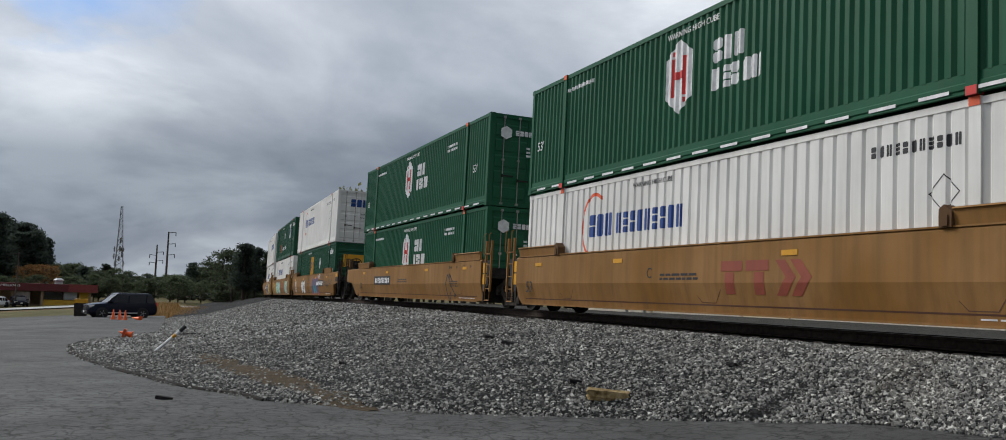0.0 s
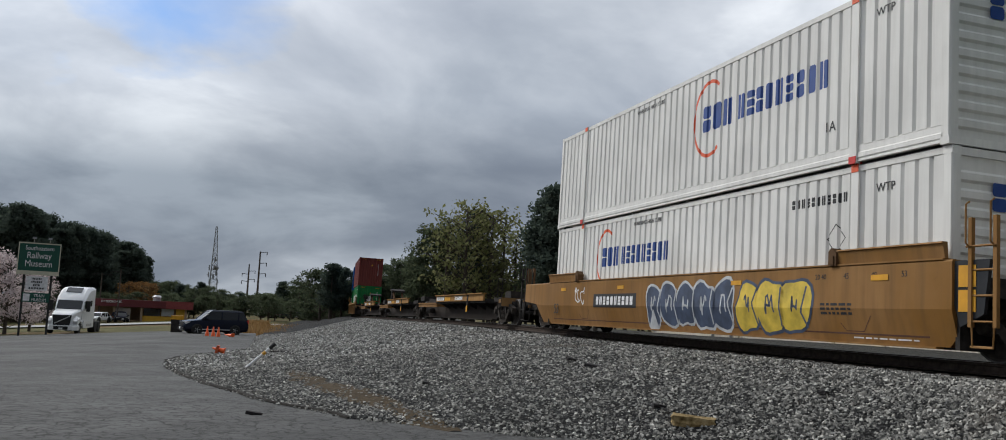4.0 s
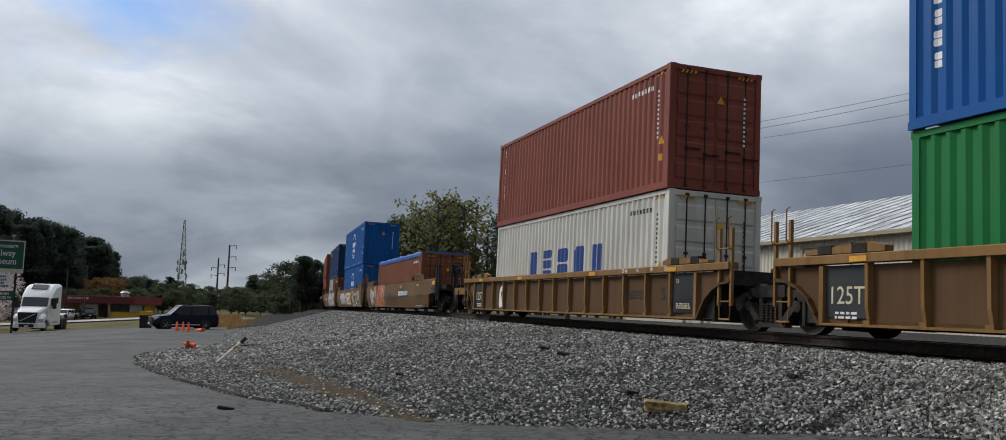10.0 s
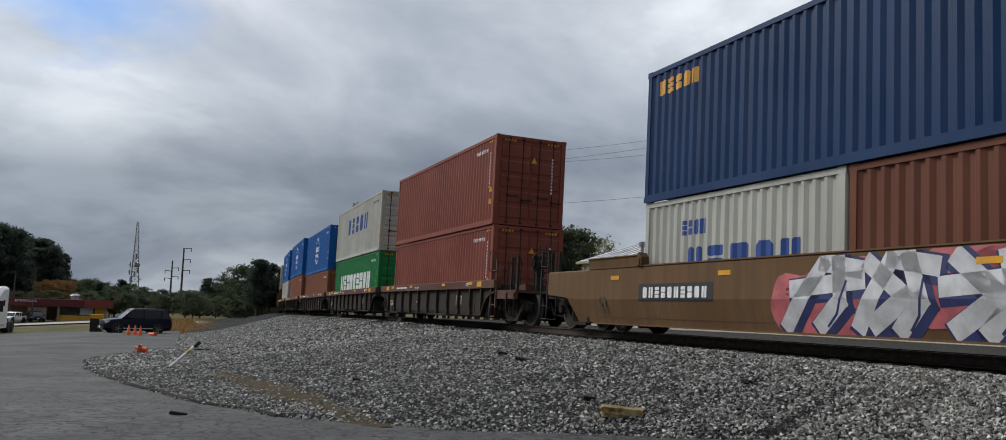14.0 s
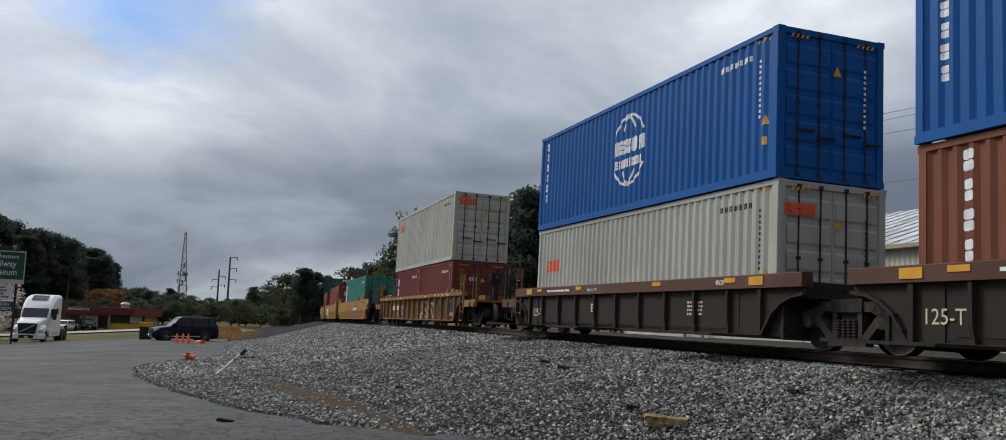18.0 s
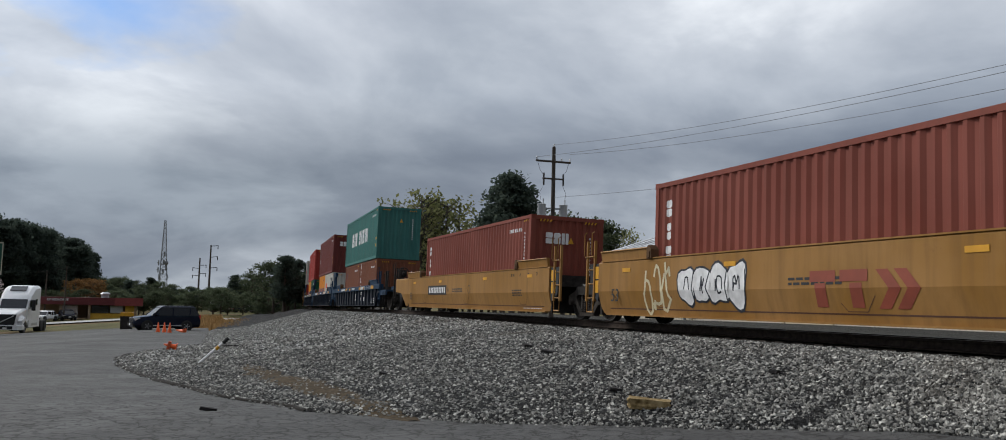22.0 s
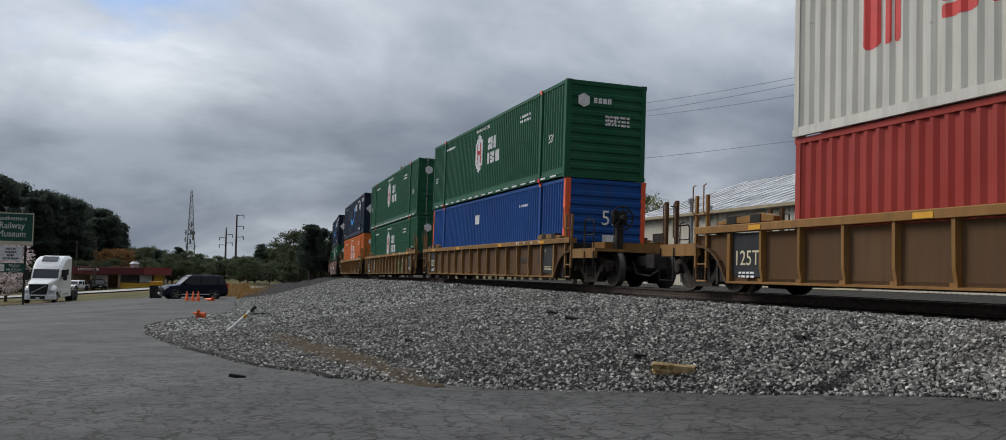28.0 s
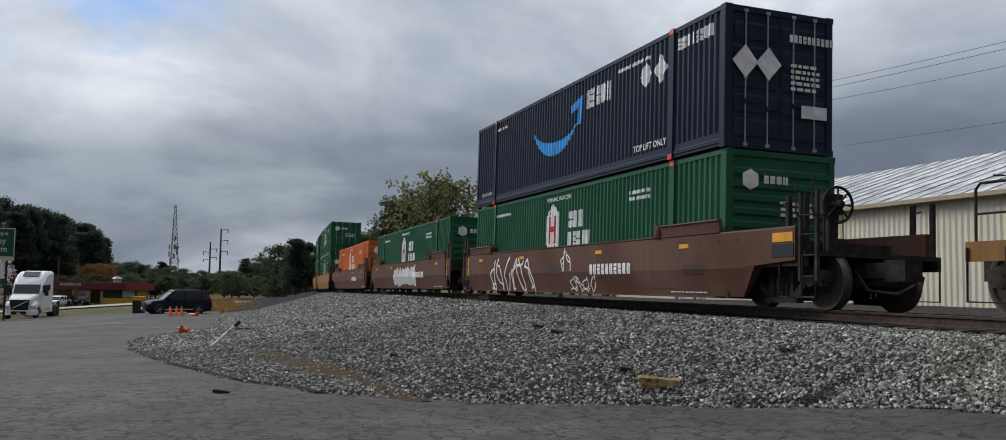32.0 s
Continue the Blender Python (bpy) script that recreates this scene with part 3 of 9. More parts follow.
    if end == "front":
        if dom:
            def ribs():
                prof = [(0.07, H - 0.12), (0.07, 0.12), (0.035, 0.12)]
                for i in range(9):
                    z = 0.24 + i * (H - 0.5) / 9
                    prof += [(0.035, z), (0.0, z + 0.04), (0.0, z + 0.14), (0.035, z + 0.18)]
                return Shape().prism(prof + [(0.035, H - 0.12)], 0, -hw + 0.15, hw - 0.15).mesh("front_panel", paint)
            part("front_panel", cached("domfront", ribs), root, ep, pose(0, -hl + 0.005, 0))
        else:
            part("front_panel", far_end, root, ep, pose(0, -hl + 0.02, 0, 0, 0, 90))
    else:
        dw = (W - 0.34) / 2

        def leaf():
            s = Shape().box(-dw / 2, dw / 2, 0.03, 0.07, 0.13, H - 0.13)
            for i in range(5):
                z = 0.22 + i * (H - 0.45) / 5
                s.prism([(0.03, z), (0.012, z + 0.05), (0.012, z + (H - 0.45) / 5 - 0.14), (0.03, z + (H - 0.45) / 5 - 0.09)], 0, -dw / 2 + 0.05, dw / 2 - 0.05)
            return s.mesh("door", paint)
        rod = cached(("rod", kind), lambda: Shape().tube((0, -0.02, 0.06), (0, -0.02, H - 0.07), 0.018, 8).box(-0.05, 0.05, -0.04, 0.0, 0.05, 0.12).box(-0.05, 0.05, -0.04, 0.0, H - 0.14, H - 0.07).box(-0.05, 0.05, -0.035, 0.0, H * 0.5 - 0.03, H * 0.5 + 0.03).mesh("lock_rod", BRIGHT_STEEL))
        han = cached("handle", lambda: Shape().box(-0.02, 0.36, -0.05, -0.03, -0.02, 0.02).box(-0.04, 0.02, -0.05, 0.0, -0.05, 0.05).mesh("lock_handle", BLACK_STEEL))
        for sx in (-1, 1):
            d = part("door", cached(("leaf", kind), leaf), root, ep, pose(sx * (dw / 2 + 0.006), -hl + 0.005, 0))
            for k, rx in enumerate((-dw * 0.22, dw * 0.24)):
                part("lock_rod", rod, d, WHEEL_STEEL if not dom else None, pose(rx, 0.03, 0))
                part("lock_handle", han, d, None, pose(rx, 0.03, 0.95 - 0.12 * k, 0, 0, 0))
    return root


def mark(c, kind, mesh, mat, y, z, name="lettering", face="side", label=""):
    """A marking on the side that faces the road (y from the middle, towards the far end) or on the leading end (y across)."""
    L, W, H = BOXES[kind]
    at = pose(-W / 2 + 0.006, y, z) @ SIDE if face == "side" else pose(y, -L / 2 - 0.004, z) @ END
    return part(name, mesh, c, mat, at, label)

# ---- bogies and cars ----
def bogie(label="grimy cast steel railway bogie on the rails"):
    root = new("railway_bogie")
    root.empty_display_size = 0.2
    tagged(root, label, "bogie", "bogies of the train")
    R = 0.48

    def wheel():
        return Shape().lathe([(-0.07, 0.08), (-0.07, 0.16), (-0.02, 0.2), (-0.03, R - 0.1), (-0.07, R - 0.07), (-0.07, R), (0.05, R + 0.005), (0.065, R + 0.03), (0.08, R + 0.028), (0.08, R - 0.07), (0.02, R - 0.1), (0.02, 0.2), (0.07, 0.16), (0.07, 0.08)], 0, 28).mesh("wheel", TRUCK_STEEL, True)
    wm = cached("wheel", wheel)
    tread = cached("tread", lambda: Shape().lathe([(-0.072, R - 0.03), (-0.074, R - 0.005), (-0.07, R + 0.001), (0.045, R + 0.006), (0.045, R - 0.03)], 0, 28, (0, 0, 0), False).mesh("wheel_tread", TREAD_STEEL, True))
    axle = cached("axle", lambda: Shape().lathe([(-0.98, 0.07), (-0.8, 0.09), (-0.6, 0.085), (0.6, 0.085), (0.8, 0.09), (0.98, 0.07)], 0, 12).mesh("axle", BLACK_STEEL, True))

    def frame_side():
        s = Shape()
        pts = [(-1.12, 0.60), (-1.12, 0.42), (-0.72, 0.40), (-0.34, 0.13), (0.34, 0.13), (0.72, 0.40), (1.12, 0.42), (1.12, 0.60), (0.78, 0.66), (0.5, 0.80), (-0.5, 0.80), (-0.78, 0.66)]
        # the casting is a ring of bars round three openings
        def bar(a, b, w):
            (y0, z0), (y1, z1) = a, b
            d = Vector((y1 - y0, z1 - z0)).normalized() * w / 2
            s.prism([(y0 - d.y, z0 + d.x), (y0 + d.y, z0 - d.x), (y1 + d.y, z1 - d.x), (y1 - d.y, z1 + d.x)], 0, -0.09, 0.07)
        bar((-1.15, 0.55), (-0.6, 0.72), 0.17)
        bar((-0.66, 0.74), (0.66, 0.75), 0.16)
        bar((0.6, 0.70), (1.15, 0.55), 0.17)
        bar((-0.80, 0.62), (-0.36, 0.18), 0.14)
        bar((0.80, 0.62), (0.36, 0.18), 0.14)
        bar((-0.44, 0.17), (0.46, 0.16), 0.13)
        bar((-0.30, 0.2), (-0.30, 0.72), 0.10)
        bar((0.30, 0.2), (0.30, 0.72), 0.10)
        for sy in (-1, 1):
            s.box(-0.08, 0.06, sy * 0.9 - 0.2, sy * 0.9 + 0.2, 0.40, 0.60)
        return s.mesh("side_frame", TRUCK_STEEL)
    fm = cached("side_frame", frame_side)

    def spring():
        s = Shape()
        for k in range(4):
            prof = [(0.20 + 0.024 * j, 0.052 if j % 2 else 0.036) for j in range(15)]
            for x in (-0.07, 0.05):
                s.lathe(prof, 2, 8, (x, -0.195 + 0.13 * k, 0))
        return s.mesh("coil_spring", WHEEL_STEEL)
    sm = cached("spring", spring)
    cap = cached("cap", lambda: Shape().lathe([(-0.16, 0.05), (-0.15, 0.10), (-0.02, 0.115), (0.02, 0.115)], 0, 14).mesh("bearing_cap", TRUCK_STEEL, True))
    bol = cached("bolster", lambda: Shape().box(-1.0, 1.0, -0.2, 0.2, 0.45, 0.66).lathe([(0.66, 0.3), (0.74, 0.3)], 2, 16).mesh("bolster", BLACK_STEEL))
    part("bolster", bol, root)
    for sy in (-0.889, 0.889):
        part("axle", axle, root, None, pose(0, sy, R))
        for sx in (-1, 1):
            w = part("wheel", wm, root, None, pose(sx * 0.755, sy, R, 0, 0, 0 if sx < 0 else 180))
            part("wheel_tread", tread, w)
            part("bearing_cap", cap, root, None, pose(sx * 1.0, sy, R, 0, 0, 0 if sx < 0 else 180))
    for sx in (-1, 1):
        part("side_frame", fm, root, None, pose(sx * 0.98, 0, 0, 0, 0, 0 if sx < 0 else 180))
        part("coil_spring", sm, root, None, pose(sx * 1.0, 0, 0))
    return root


def well_car(style, paint, length=16.5, reach=9.65, low=0, high=0, label="", group="well cars of the train"):
    """A well unit for stacked containers. style: slab (smooth sides) or ribbed. low, high: whether a coupler end
    with its platform stands at the leading (-y) or trailing (+y) end."""
    root = new("well_car")
    root.empty_display_size = 0.3
    tagged(root, label, "railway car", group)
    hl, hw = length / 2, 1.50
    top, bot = (1.56, 0.33) if style == "slab" else (1.46, 0.33)
    key = (style, length, reach)
    ch = 0.14 if paint in (GOLD, GOLD_DARK) else 0.25       # depth of the top chord
    # Webs, set back behind the chords, take a darker colour than the chords.
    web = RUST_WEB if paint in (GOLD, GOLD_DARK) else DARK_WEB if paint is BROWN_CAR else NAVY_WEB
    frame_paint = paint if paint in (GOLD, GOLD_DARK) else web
    zm = 0.86
    if style == "slab":
        def slope(y, z):
            return 0.13 * min(1.0, max(0.0, (zm - z) / (zm - bot))) - 0.002
        SURFACE[root.name] = ((), (zm,), slope)

        def side(turn):
            s = Shape()
            prof = lambda y, zb, k: [(-hw + 0.02, y, top), (-hw, y, top - 0.03), (-hw, y, max(zm, zb + 0.02)), (-hw + 0.13 * k, y, zb), (-hw + 0.20, y, zb), (-hw + 0.20, y, top)]
            ends = []
            for flag, e in ((low, -1), (high, 1)):
                if flag:      # a long end over the bogie, cut away below
                    ends.append([prof(e * 10.45, 0.98, 0.0), prof(e * 9.30, 0.90, 0.0), prof(e * 8.80, bot, 1.0)])
                else:
                    ends.append([prof(e * (hl + 0.05), bot + 0.14, 0.8), prof(e * (hl - 0.10), bot, 1.0)])
            rings = ends[0] + ends[1][::-1]
            s.loft(rings)
            s.box(-hw - 0.015, -hw + 0.22, -hl + 0.1, hl - 0.1, top, top + 0.025)
            s.box(-hw + 0.06, -hw + 0.20, -hl + 0.3, hl - 0.3, bot - 0.03, bot)
            if turn:
                s.v = [(-x, y, z) for x, y, z in s.v]
            return s.mesh("side_wall", paint)
    else:
        def side(turn):
            s = Shape()
            a, b = hl, hl + 0.75
            s.box(-hw + 0.10, -hw + 0.13, -a + 0.9, a - 0.9, bot, top - 0.17)                       # web
            for sy in (-1, 1):      # each end arches over the wheels
                s.prism([(sy * (a - 1.05), bot), (sy * (a - 0.42), bot), (sy * (a - 0.30), 0.50), (sy * (a - 0.12), 0.74), (sy * (a + 0.14), 0.92), (sy * (a + 0.42), 1.02), (sy * b, 1.06), (sy * b, top - 0.17), (sy * (a - 1.05), top - 0.17)], 0, -hw + 0.08, -hw + 0.12)
                # rim of the arch over the wheels
                arch = [(a - 0.42, bot), (a - 0.30, 0.50), (a - 0.12, 0.74), (a + 0.14, 0.92), (a + 0.42, 1.02), (b, 1.06)]
                for (y0, z0), (y1, z1) in zip(arch, arch[1:]):
                    s.prism([(sy * y0, z0), (sy * y1, z1), (sy * y1, z1 + 0.06), (sy * (y0 - 0.06), z0 + 0.02)], 0, -hw - 0.01, -hw + 0.12)
            if turn:
                s.v = [(-x, y, z) for x, y, z in s.v]
            return s.mesh("side_wall", paint)
    for turn in (0, 1):
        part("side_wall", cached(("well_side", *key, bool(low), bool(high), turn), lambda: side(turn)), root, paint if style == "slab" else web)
    if style == "ribbed":
        tch = cached(("chord", length, ch), lambda: Shape().prism([(-hw - 0.03, top - ch), (-hw + 0.20, top - ch), (-hw + 0.20, top), (-hw - 0.015, top), (-hw - 0.03, top - 0.015)], 1, -hl - 0.75, hl + 0.75).mesh("top_chord", paint))
        bch = cached(("sill", length), lambda: Shape().prism([(-hw - 0.01, bot), (-hw + 0.25, bot), (-hw + 0.25, bot + 0.10), (-hw + 0.10, bot + 0.10), (-hw + 0.10, bot + 0.045), (-hw - 0.01, bot + 0.035)], 1, -hl + 0.42, hl - 0.42).mesh("bottom_chord", paint))
        for turn in (0, 180):
            part("top_chord", tch, root, paint, pose(0, 0, 0, 0, 0, turn))
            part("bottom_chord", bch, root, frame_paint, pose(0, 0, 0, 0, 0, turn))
            for y in (-hl + 0.50, hl - 0.50):
                part("end_stiffener", cached("stiff", lambda: Shape().box(-hw - 0.002, -hw + 0.12, -0.05, 0.05, bot, top - 0.17).mesh("end_stiffener", paint)), root, frame_paint, pose(0, y, 0) @ pose(0, 0, 0, 0, 0, turn))
        rib = cached(("rib", ch), lambda: Shape().loft([[(-hw + 0.10, -0.045, z), (-hw + k, -0.032, z), (-hw + k, 0.032, z), (-hw + 0.10, 0.045, z)] for k, z in ((0.05, bot + 0.04), (0.0, bot + 0.30), (-0.008, top - ch + 0.002))]).box(-hw + 0.0, -hw + 0.10, -0.07, 0.07, bot + 0.02, bot + 0.10).mesh("rib", paint))
        n = 13 if length > 15 else 9
        for i in range(n):
            y = -(hl - 1.55) + i * 2 * (hl - 1.55) / (n - 1)
            for turn in (0, 180):
                part("rib", rib, root, frame_paint, pose(0, y, 0, 0, 0, turn))

    def floor():
        s = Shape().box(-hw + 0.2, hw - 0.2, -hl + 0.1, -hl + 2.2, 0.31, 0.355).box(-hw + 0.2, hw - 0.2, hl - 2.2, hl - 0.1, 0.31, 0.355).box(-hw + 0.2, hw - 0.2, -0.6, 0.6, 0.31, 0.355)
        for sy in (-1, 1):
            s.prism([(sy * (hl - 2.2), 0.31), (sy * 0.6, 0.31), (sy * 0.6, 0.352), (sy * (hl - 2.2), 0.352)], 0, -0.2, 0.2)
        return s.mesh("well_floor", BLACK_STEEL)
    part("well_floor", cached(("floor", *key), floor), root)

    def end_platform():
        s = Shape()
        if style == "ribbed":      # added black inner plates close the well and darken the arch openings
            s.box(-1.37, -1.34, hl - 1.15, hl + 0.02, 0.36, 1.28).box(1.34, 1.37, hl - 1.15, hl + 0.02, 0.36, 1.28)
        s.box(-1.40, 1.40, hl + 0.02, hl + 0.10, 0.30, 1.35)                 # bulkhead of the well
        s.box(-1.40, 1.40, hl + 0.1, hl + 0.75, 1.02, 1.14)                  # deck over the bogie
        s.box(-0.45, 0.45, hl + 0.3, reach + 0.35, 0.82, 1.05)               # draft beam
        s.box(-1.1, 1.1, reach - 0.35, reach + 0.3, 0.80, 1.02)
        return s.mesh("end_platform", BLACK_STEEL)
    ep = cached(("endplat", *key), end_platform)
    gear = cached(("gear", *key), lambda: Shape().prism([(hl - 0.6, 0.40), (reach + 0.5, 0.66), (reach + 0.5, 1.0), (hl - 0.6, 1.0)], 0, -0.55, 0.55).box(-0.95, -0.55, hl - 0.6, hl - 0.2, 0.42, 0.95).mesh("draft_gear", BLACK_STEEL))
    part("draft_gear", gear, root)
    part("draft_gear", gear, root, None, pose(0, 0, 0, 0, 0, 180))
    part("end_platform", ep, root)
    part("end_platform", ep, root, None, pose(0, 0, 0, 0, 0, 180))
    # guides on the rim, hinged flat
    guide = cached("guide", lambda: Shape().prism([(-0.9, 0.0), (0.95, 0.0), (0.95, 0.05), (0.5, 0.10), (-0.55, 0.16), (-0.9, 0.09)], 0, -0.07, 0.09).mesh("container_guide", BLACK_STEEL))
    for sy in (-1, 1) if style == "ribbed" and web is RUST_WEB else ():
        for sx in (-1, 1):
            g = part("container_guide", guide, root, paint, pose(sx * (hw - 0.10), sy * (hl - 1.0), top + 0.02, 0, 0, 0 if sy > 0 else 180))
            for k in (-0.35, 0.45):
                part("guide_pad", cached("guide_pad", lambda: Shape().box(-0.085, 0.10, -0.16, 0.16, 0.0, 0.14).mesh("guide_pad", BLACK_STEEL)), g, None, pose(0, k, 0))
    if style == "slab":
        # dark end plates with amber squares, and a raised flange on the rim by each end
        plate_m = cached("slab_plate", lambda: Shape().prism([(0.0, 0.95), (0.12, 0.62), (0.52, 0.80), (0.62, top - 0.02), (-0.02, top - 0.02)], 0, -1.455, -1.40).mesh("end_plate", GREY_SIDE))
        square = cached("reflector_end", lambda: Shape().box(-0.008, 0.0, -0.15, 0.15, -0.15, 0.15).mesh("reflector", MARK_YELLOW))
        for flag, e in ((low, -1), (high, 1)):
            m_end = Matrix.Diagonal((1, e, 1, 1))
            if not flag:
                ep2 = part("end_plate", plate_m, root, None, m_end @ pose(0, hl + 0.04, 0))
                for zz in (top - 0.24, top - 0.58):
                    part("reflector", square, ep2, None, pose(-1.457, 0.24, zz))
    if style == "slab" or paint is NAVY_CAR:
        flange = cached(("flange", top), lambda: Shape().prism([(-1.48, top), (-1.42, top), (-1.44, top + 0.26), (-1.53, top + 0.26), (-1.55, top + 0.235), (-1.52, top + 0.225)], 1, -1.15, 1.15).mesh("rim_flange", paint))
        for e in (-1, 1):
            part("rim_flange", flange, root, paint, pose(0, e * (hl - 1.25), 0))
            part("flange_bracket", cached("flange_bracket", lambda: Shape().prism([(-0.10, 0.0), (0.10, 0.0), (0.10, 0.24), (0.02, 0.30), (-0.10, 0.20)], 0, -1.55, -1.36).box(-1.57, -1.55, -0.05, 0.05, 0.02, 0.16).mesh("flange_bracket", BLACK_STEEL)), root, RUST_WEB, pose(0, e * (hl - 2.50), top))
    ladder = cached(("ladder", length), lambda: Shape().box(-1.49, -1.43, hl + 0.32, hl + 0.38, 0.62, 2.12).box(-1.49, -1.43, hl + 0.74, hl + 0.80, 0.62, 2.12).path([(-1.47, hl + 0.37, 0.64), (-1.47, hl + 0.39, 0.35), (-1.47, hl + 0.73, 0.35), (-1.47, hl + 0.75, 0.64)], 0.014, 5).path([(-1.50, hl + 0.35, 1.72), (-1.56, hl + 0.35, 1.76), (-1.56, hl + 0.35, 2.30), (-1.50, hl + 0.35, 2.34)], 0.014, 5).path([(-1.50, hl + 0.77, 1.72), (-1.56, hl + 0.77, 1.76), (-1.56, hl + 0.77, 2.30), (-1.50, hl + 0.77, 2.34)], 0.014, 5).tube((-1.50, hl + 0.30, 1.72), (-1.50, hl + 0.82, 1.72), 0.018, 5).tube((-1.46, hl + 0.35, 0.36), (-1.46, hl + 0.72, 0.36), 0.018, 5).tube((-1.46, hl + 0.35, 0.70), (-1.46, hl + 0.72, 0.70), 0.016, 5).tube((-1.46, hl + 0.35, 1.05), (-1.46, hl + 0.72, 1.05), 0.016, 5).tube((-1.46, hl + 0.35, 1.4), (-1.46, hl + 0.72, 1.4), 0.016, 5).mesh("ladder", BLACK_STEEL))
    end_post = cached(("endpost", reach), lambda: Shape().box(-0.035, 0.035, reach + 0.5, reach + 0.58, 0.95, 2.10).path([(-0.06, reach + 0.5, 1.25), (-0.11, reach + 0.48, 1.30), (-0.11, reach + 0.48, 2.02), (-0.06, reach + 0.5, 2.08)], 0.014, 5).mesh("end_post", BLACK_STEEL))
    coupler = cached(("coupler", reach), lambda: Shape().box(-0.14, 0.14, reach + 0.3, reach + 1.5, 0.72, 0.98).box(-0.2, 0.16, reach + 1.4, reach + 1.85, 0.66, 1.02).path([(0.25, reach + 0.8, 0.85), (0.32, reach + 1.2, 0.5), (0.25, reach + 1.8, 0.45), (0.1, reach + 2.0, 0.6)], 0.03, 6).mesh("coupler", BLACK_STEEL))
    step_deck = cached(("stepdeck", reach), lambda: Shape().box(-1.45, 1.45, hl + 0.7, reach + 1.0, 1.06, 1.14).box(-1.45, -1.38, hl + 0.7, reach + 1.0, 0.88, 1.06).box(1.38, 1.45, hl + 0.7, reach + 1.0, 0.88, 1.06).box(-0.9, 0.9, hl + 0.9, reach + 0.4, 1.14, 1.34).mesh("end_deck", BLACK_STEEL))
    stirrup = cached(("stirrup", reach), lambda: Shape().path([(-1.47, reach + 0.35, 1.06), (-1.47, reach + 0.35, 0.35), (-1.47, reach + 0.95, 0.35), (-1.47, reach + 0.95, 1.06)], 0.017, 5).path([(-1.44, reach + 0.3, 1.1), (-1.44, reach + 0.3, 1.95), (-1.44, reach + 0.55, 1.98)], 0.017, 5).mesh("step_stirrup", BLACK_STEEL))
    for flag, turn in ((high, 0), (low, 180)):
        m = pose(0, 0, 0, 0, 0, turn)
        flip = Matrix.Diagonal((-1 if turn else 1, 1, 1, 1))
        if flag or paint is not BROWN_CAR or style == "slab":
            part("ladder", ladder, root, None if style == "slab" and flag else paint, m @ flip @ pose(0, 10.2 - hl if style == "slab" and flag else 0, 0))
        if flag:
            part("end_deck", step_deck, root, paint if style == "ribbed" else None, m)
            for sx in (-1, 1):
                if paint is GOLD_DARK and style == "ribbed":
                    part("end_hoop", cached(("endhoop", reach), lambda: Shape().path([(-1.42, reach + 0.20, 1.12), (-1.42, reach + 0.20, 1.82), (-1.42, reach + 0.27, 1.90), (-1.42, reach + 0.78, 1.90), (-1.42, reach + 0.85, 1.82), (-1.42, reach + 0.85, 1.12)], 0.02, 6).tube((-1.42, reach + 0.20, 1.5), (-1.42, reach + 0.85, 1.5), 0.016, 5).mesh("end_hoop", BLACK_STEEL)), root, None, m @ Matrix.Diagonal((sx, 1, 1, 1)))
                for dy in () if paint is GOLD_DARK and style == "ribbed" else (0.0, 0.46):
                    part("end_post", end_post, root, RUST_WEB if paint in (GOLD, GOLD_DARK) else None, m @ pose(sx * 1.36, dy - 0.1, 0))
            part("coupler", coupler, root, None, m)
            for sx in (-1, 1):
                part("step_stirrup", stirrup, root, None, m @ Matrix.Diagonal((sx, 1, 1, 1)))
            if flag == 2:
                def brake():
                    w = Shape().path([(0.31 * math.cos(k * math.pi / 12), 0, 0.31 * math.sin(k * math.pi / 12)) for k in range(25)], 0.026, 6).lathe([(-0.06, 0.09), (0.12, 0.06)], 1, 12)
                    for k in range(4):
                        c, d = 0.3 * math.cos(k * math.pi / 4), 0.3 * math.sin(k * math.pi / 4)
                        w.tube((-c, 0, -d), (c, 0, d), 0.018, 5)
                    return w.mesh("brake_wheel", BLACK_STEEL)
                part("brake_wheel", cached("brake_wheel", brake), root, None, m @ pose(0.55, reach + 0.72, 1.98))
                part("brake_stand", cached("brake_stand", lambda: Shape().box(-0.09, 0.09, -0.07, 0.07, -0.9, 0.0).box(-0.20, 0.20, -0.10, 0.06, -0.16, 0.20).tube((0.15, 0, -0.9), (0.15, 0, 0.25), 0.02, 5).mesh("brake_stand", BLACK_STEEL)), root, None, m @ pose(0.55, reach + 0.55, 1.98))
    refl = cached("reflector", lambda: Shape().box(-0.008, 0.0, -0.19, 0.19, -0.045, 0.045).mesh("reflector", MARK_YELLOW))
    for y in (-hl + 1.4, -hl / 3, hl / 3, hl - 1.4):
        part("reflector", refl, root, None, pose(-hw - (0.032 if style == "ribbed" else 0.002), y, top - 0.085 if style == "ribbed" else top - 0.22))
    return root


def car_mark(car, mesh, mat, y, z, name="lettering", style="slab", label=""):
    x = -1.502 if style == "slab" else -1.408 if style == "web" else -1.534
    return part(name, mesh, car, mat, pose(x, y, z) @ SIDE, label)


